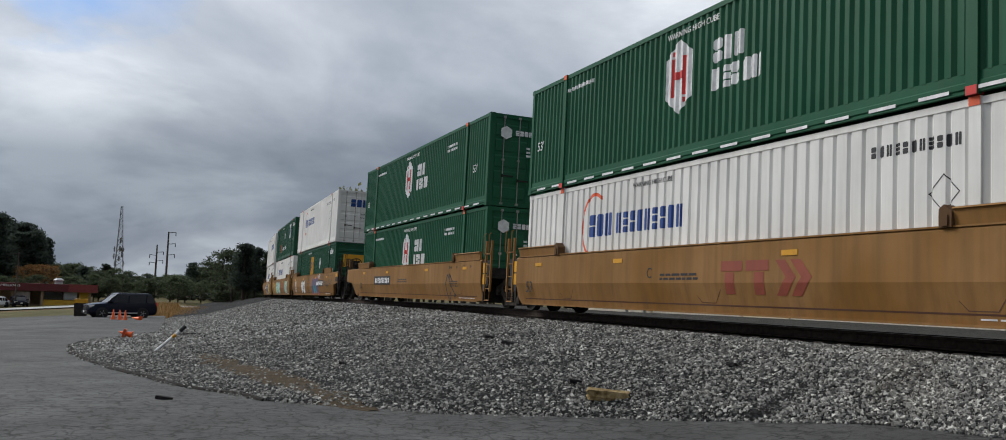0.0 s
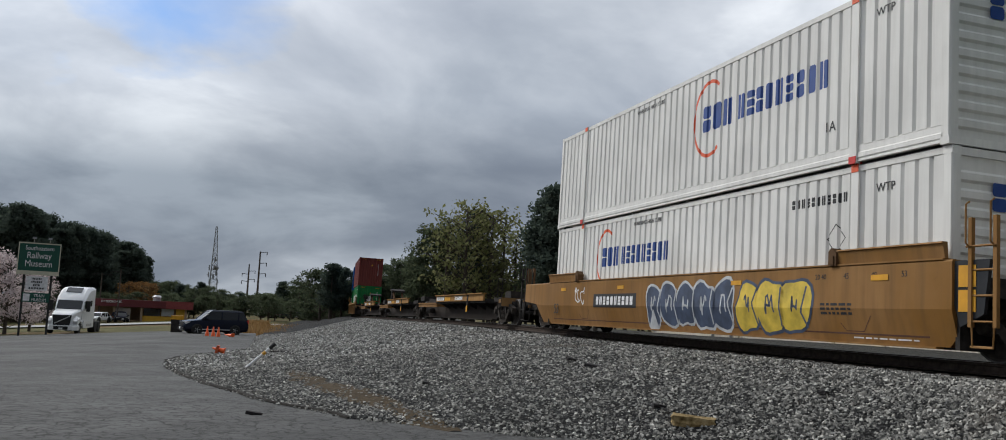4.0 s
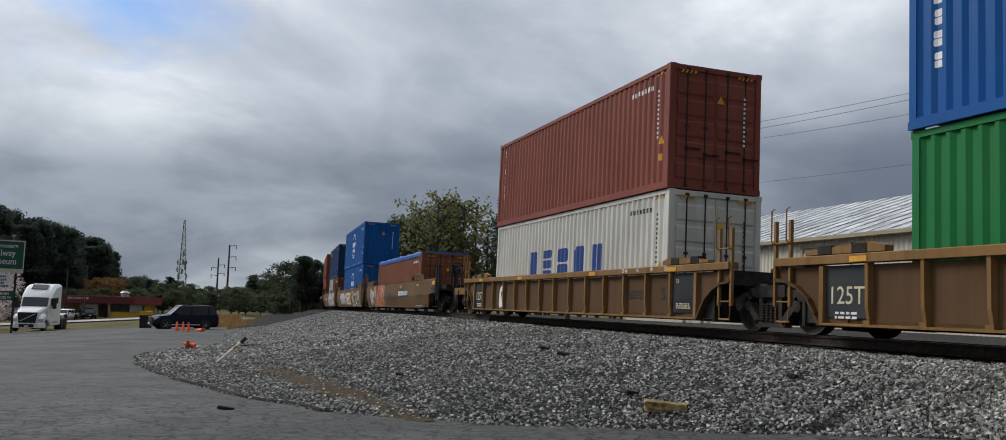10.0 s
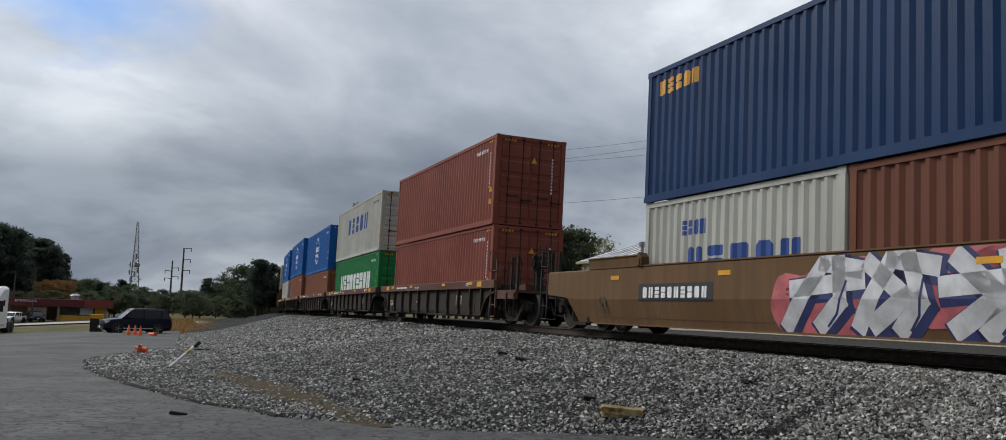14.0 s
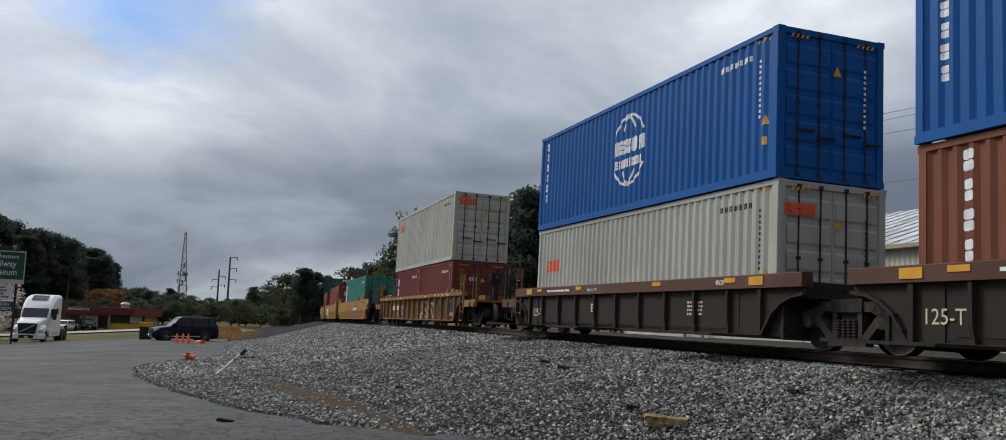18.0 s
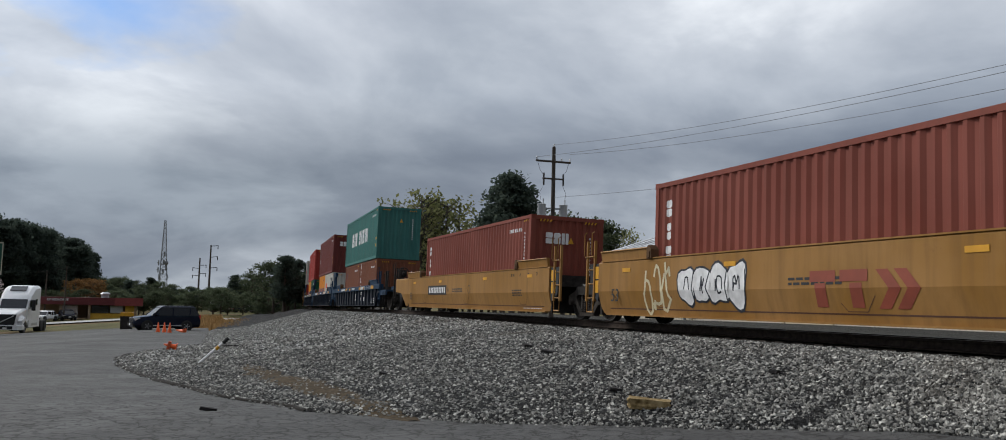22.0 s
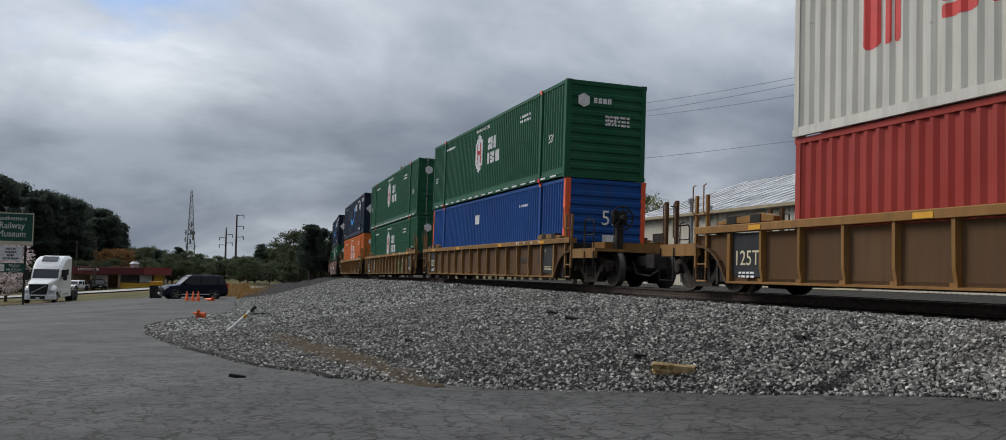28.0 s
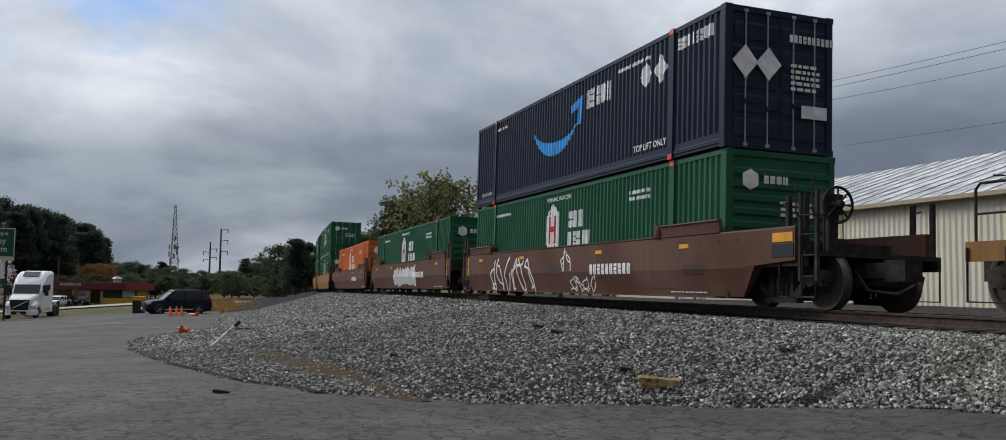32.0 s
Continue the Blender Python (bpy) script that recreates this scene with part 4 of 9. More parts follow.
def balloon(rnd, cx, cy, rx, ry):
    """A fat rounded letter-like shape, as a fan of triangles round its middle."""
    ph = [rnd.uniform(0, 6.28) for _ in range(3)]
    am = (rnd.uniform(0.05, 0.14), rnd.uniform(0.04, 0.12), rnd.uniform(0.02, 0.07))
    k = 22
    ring = []
    for j in range(k):
        t = 2 * math.pi * j / k
        r = 1 + am[0] * math.sin(2 * t + ph[0]) + am[1] * math.sin(3 * t + ph[1]) + am[2] * math.sin(5 * t + ph[2])
        c, s_ = math.cos(t), math.sin(t)
        box = (abs(c) ** 3 + abs(s_) ** 3) ** (-1 / 3)
        ring.append((rx * r * box * c + 0.1 * ry * s_, ry * r * box * s_))
    return lambda g: [[(cx, cy), (cx + p[0] * g + math.copysign(1, p[0]) * (g - 1) * 0.0, cy + p[1] * g), (cx + q[0] * g, cy + q[1] * g)] for p, q in zip(ring, ring[1:] + ring[:1])]


def stroke(pts, thick):
    polys = []
    for (x0, y0), (x1, y1) in zip(pts, pts[1:]):
        d = Vector((x1 - x0, y1 - y0))
        if d.length < 1e-4:
            continue
        d = d.normalized() * thick / 2
        e = d * 0.7
        polys.append([(x0 - d.y - e.x, y0 + d.x - e.y), (x0 + d.y - e.x, y0 - d.x - e.y), (x1 + d.y + e.x, y1 - d.x + e.y), (x1 - d.y + e.x, y1 + d.x + e.y)])
    return polys


def scrawl(seed, w, h, n, thick):
    """Quick looping handwriting that says nothing."""
    rnd, polys = random.Random(seed), []
    step = w / n
    for i in range(n):
        x = -w / 2 + step * (i + 0.5)
        p = [rnd.uniform(0, 6.28) for _ in range(3)]
        a, turns = rnd.uniform(0.28, 0.48), rnd.uniform(0.9, 1.7)
        pts = []
        for j in range(13):
            t = j / 12 * 2 * math.pi * turns
            pts.append((x + step * (a * math.sin(t + p[0]) + 0.14 * math.sin(2 * t + p[1])), h * (0.40 * math.cos(t * 0.8 + p[2]) + 0.12 * math.sin(2.2 * t + p[0]))))
        polys += stroke(pts, thick)
    return polys


def graffiti(car, seed, w, h, n, fill, line, y, z, style="slab", glow=None):
    x, y, rnd = (-1.502 if style == "slab" else -1.406), y - 0.8, random.Random(seed)
    lay = lambda nm, polys, mat, up: part(nm, flat(polys, 0.001).mesh(nm, mat), car, None, pose(x - 0.0012 * up, y, z) @ SIDE)
    if not fill:
        lay("graffiti_line", scrawl(seed + 1, w, h, n, 0.05 * h + 0.012), line, 0)
        return
    step = w / n
    shapes = [balloon(rnd, -w / 2 + step * (i + 0.5), rnd.uniform(-0.03, 0.03) * h, step * rnd.uniform(0.46, 0.56), h * rnd.uniform(0.36, 0.42)) for i in range(n)]
    if glow:
        lay("graffiti_ground", [t for b in shapes for t in b(1.30)], glow, 0)
    lay("graffiti_outline", [t for b in shapes for t in b(1.13)], line, 1)
    lay("graffiti_fill", [t for b in shapes for t in b(1.0)], fill, 2)
    inner = []
    for i in range(n):
        cx, r = -w / 2 + step * (i + 0.5), rnd.uniform(0.10, 0.2)
        inner += stroke([(cx + step * r * math.cos(a), h * (rnd.choice((-0.08, 0.1)) + 0.09 * math.sin(a))) for a in [0.5 * k for k in range(rnd.randint(7, 13))]], 0.03 * h + 0.008)
        inner += stroke([(cx + step * 0.42, -0.3 * h), (cx + step * rnd.uniform(0.2, 0.5), rnd.uniform(-0.1, 0.1) * h), (cx + step * 0.45, 0.3 * h)], 0.03 * h + 0.008)
    lay("graffiti_line", inner, line, 3)


def wild_piece(car, seed, w, h, n, fill, line, glow, y, z, style="slab", fat=0.19):
    """A big sprayed piece of slanted angular strokes with a dark edge over a ragged cloud; it spells nothing."""
    x, rnd = (-1.502 if style == "slab" else -1.406), random.Random(seed)
    lay = lambda nm, polys, mat, up: part(nm, flat(polys, 0.001).mesh(nm, mat), car, None, pose(x - 0.0012 * up, y, z) @ SIDE)
    bent = (((-0.5, -0.5), (-0.12, 0.5), (0.42, 0.40)), ((-0.42, 0.46), (0.12, -0.05), (-0.30, -0.48)), ((0.42, 0.5), (-0.16, 0.05), (0.45, -0.5)),
            ((-0.5, 0.10), (0.5, 0.22)), ((0.10, 0.5), (0.30, -0.1), (0.05, -0.5)), ((-0.45, -0.42), (0.48, -0.30)))
    step, runs = w / n, []
    for i in range(n):
        cx, lean = -w / 2 + step * (i + 0.5), rnd.uniform(0.05, 0.3)
        for pts in rnd.sample(bent, 3):
            runs.append([(cx + step * 0.95 * (px + lean * py), 0.84 * h * py * rnd.uniform(0.9, 1.0)) for px, py in pts])
    cloud = [t for i in range(2 * n) for t in balloon(rnd, -w / 2 - 0.25 + (w + 0.3) * (i + 0.5) / (2 * n), rnd.uniform(-0.16, 0.16) * h, step * rnd.uniform(0.4, 0.65), h * rnd.uniform(0.36, 0.5))(1.0)]
    keep = lambda polys: [q for q in (clip(clip(pl, 1, -h / 2, 1), 1, h / 2, -1) for pl in polys) if len(q) > 2]
    thick = fat * step
    lay("graffiti_ground", keep(cloud), glow, 0)
    lay("graffiti_outline", keep([q for r in runs for q in stroke([(px + 0.05, py - 0.05) for px, py in r], thick + 0.13 * h)]), line, 1)
    lay("graffiti_fill", keep([q for r in runs for q in stroke(r, thick)]), fill, 2)
    lay("graffiti_line", keep([q for r in runs[::3] for q in stroke([(0.5 * (a[0] + b[0]) + 0.1 * step, 0.5 * (a[1] + b[1])) for a, b in zip(r, r[1:])] + [(r[-1][0] + 0.12 * step, r[-1][1])], 0.035 * h)]), line, 3)


def spine_car(low=0, high=0, raised=True):
    """An empty articulated spine unit: a deep centre beam, loading decks with gold rims, a gold sill and a trailer hitch."""
    root = new("spine_car")
    root.empty_display_size = 0.3
    tagged(root, "empty low spine car with gold-rimmed loading decks", "railway car", "spine cars of the train")
    beam = cached("spine", lambda: Shape().prism([(-8.9, 0.88), (-7.9, 0.80), (-6.9, 0.30), (6.6, 0.30), (7.6, 0.80), (8.9, 0.88), (8.9, 1.12), (-8.9, 1.12)], 0, -0.75, 0.75).mesh("centre_beam", DARK_BEAM))
    part("centre_beam", beam, root)
    part("beam_flange", cached("spine_flange", lambda: Shape().box(-0.95, 0.95, -6.9, 6.6, 0.27, 0.305).mesh("beam_flange", DARK_BEAM)), root)
    for y0, y1 in ((-4.25, 2.25), (-6.95, -4.42)):
        ln = y1 - y0

        def deck():
            s = Shape().box(-1.29, 1.29, 0, ln, 0.94, 1.10)
            n = max(2, round(ln / 1.3))
            for k in range(n):
                for sx in (-1, 1):
                    s.prism([(sx * 0.6, 0.62), (sx * 1.26, 0.92), (sx * 1.26, 1.0), (sx * 0.3, 1.0)], 1, ln * (k + 0.5) / n - 0.06, ln * (k + 0.5) / n + 0.06)
            return s.mesh("loading_deck", BLACK_STEEL)
        part("loading_deck", cached(("spine_deck", ln), deck), root, None, pose(0, y0, 0))
        rim = cached(("spine_rim", ln), lambda: Shape().prism([(-1.36, 1.02), (-1.30, 1.02), (-1.30, 1.28), (-1.24, 1.28), (-1.24, 1.33), (-1.44, 1.33), (-1.44, 1.29), (-1.36, 1.28)], 1, 0, ln).prism([(-1.36, 1.02), (-1.30, 1.02), (-1.30, 1.28), (-1.36, 1.28)], 1, -0.004, 0.05).mesh("deck_rim", GOLD_NEW))
        part("deck_rim", rim, root, None, pose(0, y0, 0))
        part("deck_rim", rim, root, None, pose(0, y1, 0, 0, 0, 180))
    # a bracket with an amber plate hangs where the decks meet
    part("hanger", cached("hanger", lambda: Shape().prism([(-0.10, 1.28), (0.16, 1.28), (0.10, 0.98), (0.06, 0.62), (-0.06, 0.62), (-0.04, 0.98)], 0, -1.38, -1.28).mesh("hanger", BLACK_STEEL)), root, None, pose(0, -4.34, 0))
    part("reflector", cached("hanger_plate", lambda: Shape().box(-1.395, -1.38, -0.09, 0.13, 0.56, 0.82).mesh("reflector", MARK_YELLOW)), root, None, pose(0, -4.34, 0))
    for sx in (-1, 1):
        part("low_sill", cached("low_sill", lambda: Shape().prism([(-1.30, 0.78), (-1.22, 0.78), (-1.22, 0.98), (-1.34, 0.98), (-1.34, 0.93), (-1.30, 0.92)], 1, 2.3, 7.0).box(-1.30, -0.7, 2.6, 2.7, 0.8, 0.96).box(-1.30, -0.7, 4.6, 4.7, 0.8, 0.96).box(-1.30, -0.7, 6.6, 6.7, 0.8, 0.96).mesh("low_sill", GOLD)), root, None, Matrix.Diagonal((sx, 1, 1, 1)))
    if raised:
        up = part("trailer_hitch", cached("hitch", lambda: Shape().prism([(-0.50, 2.02), (0.50, 2.14), (0.55, 2.24), (0.2, 2.28), (-0.5, 2.14)], 0, -0.48, 0.48).prism([(-0.06, 2.05), (0.30, 2.1), (0.42, 1.05), (0.02, 1.05)], 0, -0.42, -0.32).prism([(-0.06, 2.05), (0.30, 2.1), (0.42, 1.05), (0.02, 1.05)], 0, 0.32, 0.42).mesh("trailer_hitch", BLACK_STEEL)), root, None, pose(0, 7.55, 0))
        part("hitch_strut", cached("hitch_strut", lambda: Shape().prism([(-0.25, 2.06), (0.05, 2.06), (-0.95, 1.10), (-1.40, 1.10)], 0, -0.36, -0.26).prism([(-0.25, 2.06), (0.05, 2.06), (-0.95, 1.10), (-1.40, 1.10)], 0, 0.26, 0.36).box(-0.36, 0.36, -0.62, -0.5, 1.5, 1.62).mesh("hitch_strut", RUST_WEB)), up)
    else:
        part("trailer_hitch", cached("hitch_down", lambda: Shape().prism([(-0.9, 1.14), (0.9, 1.14), (0.85, 1.28), (-0.7, 1.24)], 0, -0.55, 0.55).mesh("trailer_hitch", BLACK_STEEL)), root, None, pose(0, 7.4, 0))
    box = cached("spine_box", lambda: Shape().box(-1.2, 1.2, -0.5, 0.5, 0.98, 1.14).box(-0.8, 0.5, -0.4, 0.4, 1.14, 1.40).lathe([(-0.9, 0.16), (-0.3, 0.16)], 0, 12, (0, -0.9, 0.85)).mesh("end_deck", BLACK_STEEL))
    part("end_deck", box, root, None, pose(0, 8.5, 0))
    part("end_deck", box, root, None, pose(0, -8.5, 0))
    part("brake_cylinder", cached("brake_cyl", lambda: Shape().lathe([(-0.45, 0.08), (-0.42, 0.15), (0.4, 0.15), (0.45, 0.05)], 1, 12, (-0.95, 5.3, 0.60)).mesh("brake_cylinder", BLACK_STEEL, True)), root)
    part("lettering", word_bars(10, 1.7, 0.17), root, MARK_WHITE, pose(-1.366, 1.2, 1.15) @ SIDE)
    part("lettering", word_bars(8, 1.5, 0.17), root, MARK_WHITE, pose(-1.366, -2.6, 1.15) @ SIDE)
    part("reflector", cached("rim_reflector", lambda: Shape().box(-1.372, -1.362, -0.55, 0.55, 1.06, 1.22).mesh("reflector", MARK_YELLOW)), root, None, pose(0, -0.4, 0))
    for flag, turn in ((high, 0), (low, 180)):
        if flag:
            m = pose(0, 0, 0, 0, 0, turn)
            part("end_sill", cached("spost", lambda: Shape().box(-1.3, 1.3, 9.0, 9.4, 0.92, 1.06).box(-1.3, 1.3, 9.36, 9.42, 0.80, 1.12).mesh("end_sill", GOLD_DARK)), root, None, m)
            for sx in (-1, 1):
                part("end_hoop", cached("spine_hoop", lambda: Shape().path([(-1.30, 8.75, 1.06), (-1.30, 8.75, 1.75), (-1.30, 8.82, 1.83), (-1.30, 9.30, 1.83), (-1.30, 9.37, 1.75), (-1.30, 9.37, 0.40), (-1.30, 8.90, 0.40), (-1.30, 8.90, 0.95)], 0.018, 6).mesh("end_hoop", BLACK_STEEL)), root, None, m @ Matrix.Diagonal((sx, 1, 1, 1)))
            part("coupler", cached("spine_coupler", lambda: Shape().box(-0.14, 0.14, 9.0, 10.5, 0.72, 0.98).box(-0.2, 0.16, 10.4, 10.85, 0.66, 1.02).mesh("coupler", BLACK_STEEL)), root, None, m)
    return root

# ---- markings of each kind of load ----
def hub(c, kind, lower=False, classic=False, letter=MARK_WHITE):
    L, W, H = BOXES[kind]
    z = 1.75
    part("emblem", cached("hubhex", lambda: flat([hexagon(0.95, 1.55)]).mesh("emblem", MARK_WHITE)), c, None, pose(-W / 2 + 0.006, 0.85, z) @ SIDE)
    part("emblem_device", cached("hubbar", lambda: flat([rect(-0.2, 0, 0.13, 0.8), rect(0.2, 0, 0.13, 0.8), rect(0, 0.02, 0.3, 0.16), rect(-0.2, 0.5, 0.1, 0.1), rect(0.2, -0.5, 0.1, 0.1)]).mesh("emblem_device", MARK_RED)), c, None, pose(-W / 2 + 0.0, 0.85, z) @ SIDE)
    mark(c, kind, word_bars(3, 0.95, 0.46), letter, -0.75, z + 0.22)
    mark(c, kind, word_bars(5, 1.5, 0.42), letter, -1.0, z - 0.33)
    mark(c, kind, text_mesh("WARNING HIGH CUBE", 0.17), MARK_WHITE, 0.4, H - 0.28)
    for y in (-6.9, 7.4):
        mark(c, kind, text_mesh("53'", 0.34), MARK_WHITE, y, 1.25)
    mark(c, kind, small_print(1, 1.5, 0.16), MARK_WHITE, 5.2, H - 0.42)
    mark(c, kind, small_print(2, 1.0, 0.3), MARK_WHITE, -4.4, 2.3)
    if lower is False:
        dash = cached("dash", lambda: flat([rect(-7.2 + 0.9 * i, 0, 0.5, 0.05) for i in range(17)]).mesh("reflective_strip", MARK_WHITE))
        part("reflective_strip", dash, c, None, pose(-W / 2 - 0.005, 0, 0.09) @ SIDE)
    part("emblem", cached("hubhex_s", lambda: flat([hexagon(0.36, 0.42)]).mesh("emblem", MARK_WHITE)), c, None, pose(-0.75, -L / 2 - 0.012, 2.3) @ END)
    mark(c, kind, word_bars(4, 0.6, 0.16), letter, -0.15, 2.32, face="end")
    mark(c, kind, small_print(3, 0.8, 0.35), MARK_WHITE, 0.35, 1.75, face="end")


def stg(c, kind, big=False):
    L, W, H = BOXES[kind]
    s = 1.12 if big else 1.0
    y0, z = (-2.1, 1.75) if big else (3.45, 1.85)
    part("emblem_arc", cached(("arc", s), lambda: flat(ring_arc(0.78 * s, 0.08, 55, 305, 26, 0.8)).mesh("emblem_arc", MARK_ORANGE)), c, None, pose(-W / 2 + 0.008, y0 + 0.85 * s, z) @ SIDE)
    mark(c, kind, word_bars(3, 1.15 * s, 0.52 * s), MARK_BLUE, y0 + 0.55 * s, z)
    mark(c, kind, word_bars(9, 2.7 * s, 0.46 * s, 0.3), MARK_BLUE, y0 - 1.5 * s, z)
    mark(c, kind, text_mesh("WARNING HIGH CUBE", 0.15), MARK_BLACK, 1.8, H - 0.28)
    if big:
        mark(c, kind, text_mesh("1A", 0.26), MARK_BLACK, -5.35, 0.75)
    else:
        mark(c, kind, word_bars(11, 1.6, 0.17, 0.35), MARK_BLACK, -5.0, H - 0.5)
    mark(c, kind, text_mesh("WTP", 0.2), MARK_BLACK, -6.7, H - 0.45)
    if not big:
        mark(c, kind, cached("diamond", lambda: flat(ring_arc(0.26, 0.022, 0, 360, 4)).mesh("placard", MARK_BLACK)), None, -5.5 if not big else -6.6, 1.5 if big else 1.7, "placard")
    mark(c, kind, word_bars(3, 1.0, 0.42), MARK_BLUE, -0.1, 2.2, face="end")
    mark(c, kind, text_mesh("WARNING\nHIGH CUBE", 0.17), MARK_BLACK, 0.4, 1.5, face="end")


def emp(c, kind, yellow=False, y=-2.2, z=2.05):
    L, W, H = BOXES[kind]
    s = 1.25 if yellow else 1.1
    part("emblem", cached(("empbox", s), lambda: flat([rect(0, 0, s * 1.05, s)]).mesh("emblem", MARK_WHITE)), c, MARK_YELLOW if yellow else None, pose(-W / 2 + 0.006, y, z) @ SIDE)
    part("emblem_device", cached("empbar", lambda: flat([rect(-0.36, 0, 0.07, 0.6), rect(-0.24, 0.26, 0.2, 0.08), rect(-0.26, 0, 0.16, 0.08), rect(-0.24, -0.26, 0.2, 0.08), rect(0.0, 0, 0.08, 0.42), rect(0.18, 0, 0.08, 0.42), rect(0.36, 0.08, 0.08, 0.6), rect(0.45, 0.2, 0.12, 0.2)]).mesh("emblem_device", MARK_NAVY)), c, None, pose(-W / 2 + 0.0, y, z) @ SIDE)
    mark(c, kind, text_mesh("WARNING HIGH CUBE", 0.15), MARK_WHITE, 1.8, H - 0.26)
    mark(c, kind, word_bars(9, 1.7, 0.22, 0.3), MARK_WHITE, -6.3 if yellow else -6.9, H - 0.5)
    mark(c, kind, text_mesh("WTP", 0.24), MARK_WHITE, -6.6, H - 0.4)
    mark(c, kind, text_mesh("53'", 0.34), MARK_WHITE, -7.3, 1.3)
    part("placard", cached("diamond_f", lambda: flat([[(0, 0.34), (0.3, 0), (0, -0.34), (-0.3, 0)]]).mesh("placard", MARK_WHITE)), c, None, pose(-W / 2 + 0.006, -2.6 if yellow else 0.2, 1.9) @ SIDE)
    part("emblem", cached(("empbox_e",), lambda: flat([rect(0, 0, 1.3, 0.7)]).mesh("emblem", MARK_YELLOW)), c, MARK_YELLOW if yellow else MARK_WHITE, pose(-0.2, -L / 2 - 0.006, 1.9) @ END)


def iso_marks(c, kind, mat=MARK_WHITE):
    """The number bars, weights and warning plates of a sea container."""
    L, W, H = BOXES[kind]
    mark(c, kind, word_bars(11, 1.15, 0.11, 0.4), mat, -L / 2 + 1.45, H - 0.42)
    up = cached("upright", lambda: flat([rect(0, 0.55 - 0.11 * i, 0.05, 0.06) for i in range(11)]).mesh("upright_number", MARK_WHITE))
    part("upright_number", up, c, mat, pose(-W / 2 + 0.006, -L / 2 + 0.62, H - 1.1) @ SIDE)
    part("upright_number", up, c, mat, pose(0.75, -L / 2 - 0.006, H - 1.2) @ END)
    tri = cached("warntri", lambda: flat([[(-0.1, -0.09), (0.1, -0.09), (0.0, 0.1)]]).mesh("warning_triangle", MARK_YELLOW))
    part("warning_triangle", tri, c, None, pose(-W / 2 + 0.006, -L / 2 + 0.4, H - 1.75) @ SIDE)
    part("warning_triangle", tri, c, None, pose(0.1, -L / 2 - 0.02, H - 0.75) @ END)
    pl = cached("plate", lambda: flat([rect(0, 0, 0.12, 0.16)]).mesh("caution_plate", MARK_YELLOW))
    part("caution_plate", pl, c, None, pose(-W / 2 + 0.006, -L / 2 + 0.42, H - 2.15) @ SIDE)
    tick = cached("ticks", lambda: flat([[(0.0 + 0.11 * i, 0), (0.05 + 0.11 * i, 0), (0.09 + 0.11 * i, 0.07), (0.04 + 0.11 * i, 0.07)] for i in range(4)]).mesh("height_stripes", MARK_YELLOW))
    for y, f in ((-L / 2 + 0.7, "side"), (-0.95, "end"), (0.55, "end")):
        mark(c, kind, tick, None, y, H - 0.2, "height_stripes", f)


def globe(c, kind):
    L, W, H = BOXES[kind]
    y, z = 0.05, 1.55
    part("emblem", globe_mesh(), c, None, pose(-W / 2 + 0.006, y, z) @ SIDE)
    mark(c, kind, word_bars(5, 1.7, 0.36, 0.15), MARK_WHITE, y, z + 0.10)
    mark(c, kind, word_bars(8, 1.5, 0.22, 0.2), MARK_WHITE, y, z - 0.33)
    upright_bars(c, kind, 6, 0.32, MARK_WHITE, L / 2 - 0.55, 1.75)


def words(c, kind, n, w, h, mat, y, z, gap=0.18, slant=0.0, face="side"):
    return mark(c, kind, word_bars(n, w, h, gap, slant), mat, y, z, "brand_mark", face)


def upright_bars(c, kind, n, h, mat, y, z):
    m = cached(("upr", n, h), lambda: flat([plate(0, h * (n / 2 - 0.5 - i) + f * h, h * (0.42 if i % 2 else 0.5), h * 0.34) for i in range(n) for f in (-0.19, 0.19)]).mesh("upright_mark", MARK_WHITE))
    return mark(c, kind, m, mat, y, z, "upright_mark")


# ---- the train ----
HOLD = 0.21        # height of the well floor over the rail


def load(u, *stack, seat=HOLD):
    """Puts containers on one another in the well at place u. Each: (kind, paint, end, marker, label, shift)."""
    z = seat
    for row in stack:
        top = z
        for kind, paint, end, marks, label, shift in row:
            c = container(kind, paint, end, label=label)
            for f in marks:
                f(c, kind)
            rides(c, u + shift, z)
            top = z + BOXES[kind][2] + 0.015
        z = top


def m(fn, *a, **k):
    return lambda c, kind: fn(c, kind, *a, **k)


GN = "in the double-stacked train"


def one(kind, paint, end, label, *marks):
    return [(kind, paint, end, marks, label, 0.0)]


def pair(a, b):
    """Two 20 ft boxes end to end; the first leads."""
    return [(*a, -3.06), (*b, 3.06)]


# slab-sided gold cars with 53 ft boxes
def slab_set(us, paint, seeds, wordy):
    cars = []
    for i, u in enumerate(us):
        c = well_car("slab", paint, 16.5, 9.65, 2 if i == 0 else 0, 1 if i == len(us) - 1 else 0,
                     "smooth-sided %s well car carrying containers" % wordy)
        rides(c, u, SEAT)
        cars.append(c)
    return cars


def car_number(c, y, z=1.0, style="slab", board=True):
    x, y = (-1.503 if style == "slab" else -1.408), y - 0.75
    if board:
        part("number_board", cached("numboard", lambda: flat([rect(0, 0, 2.7, 0.36)], 0.002).mesh("number_board", MARK_BLACK)), c, None, pose(x + 0.001, y, z) @ SIDE)
    part("number_mark", word_bars(10, 2.4, 0.22, 0.34), c, MARK_WHITE, pose(x - 0.003, y, z) @ SIDE)


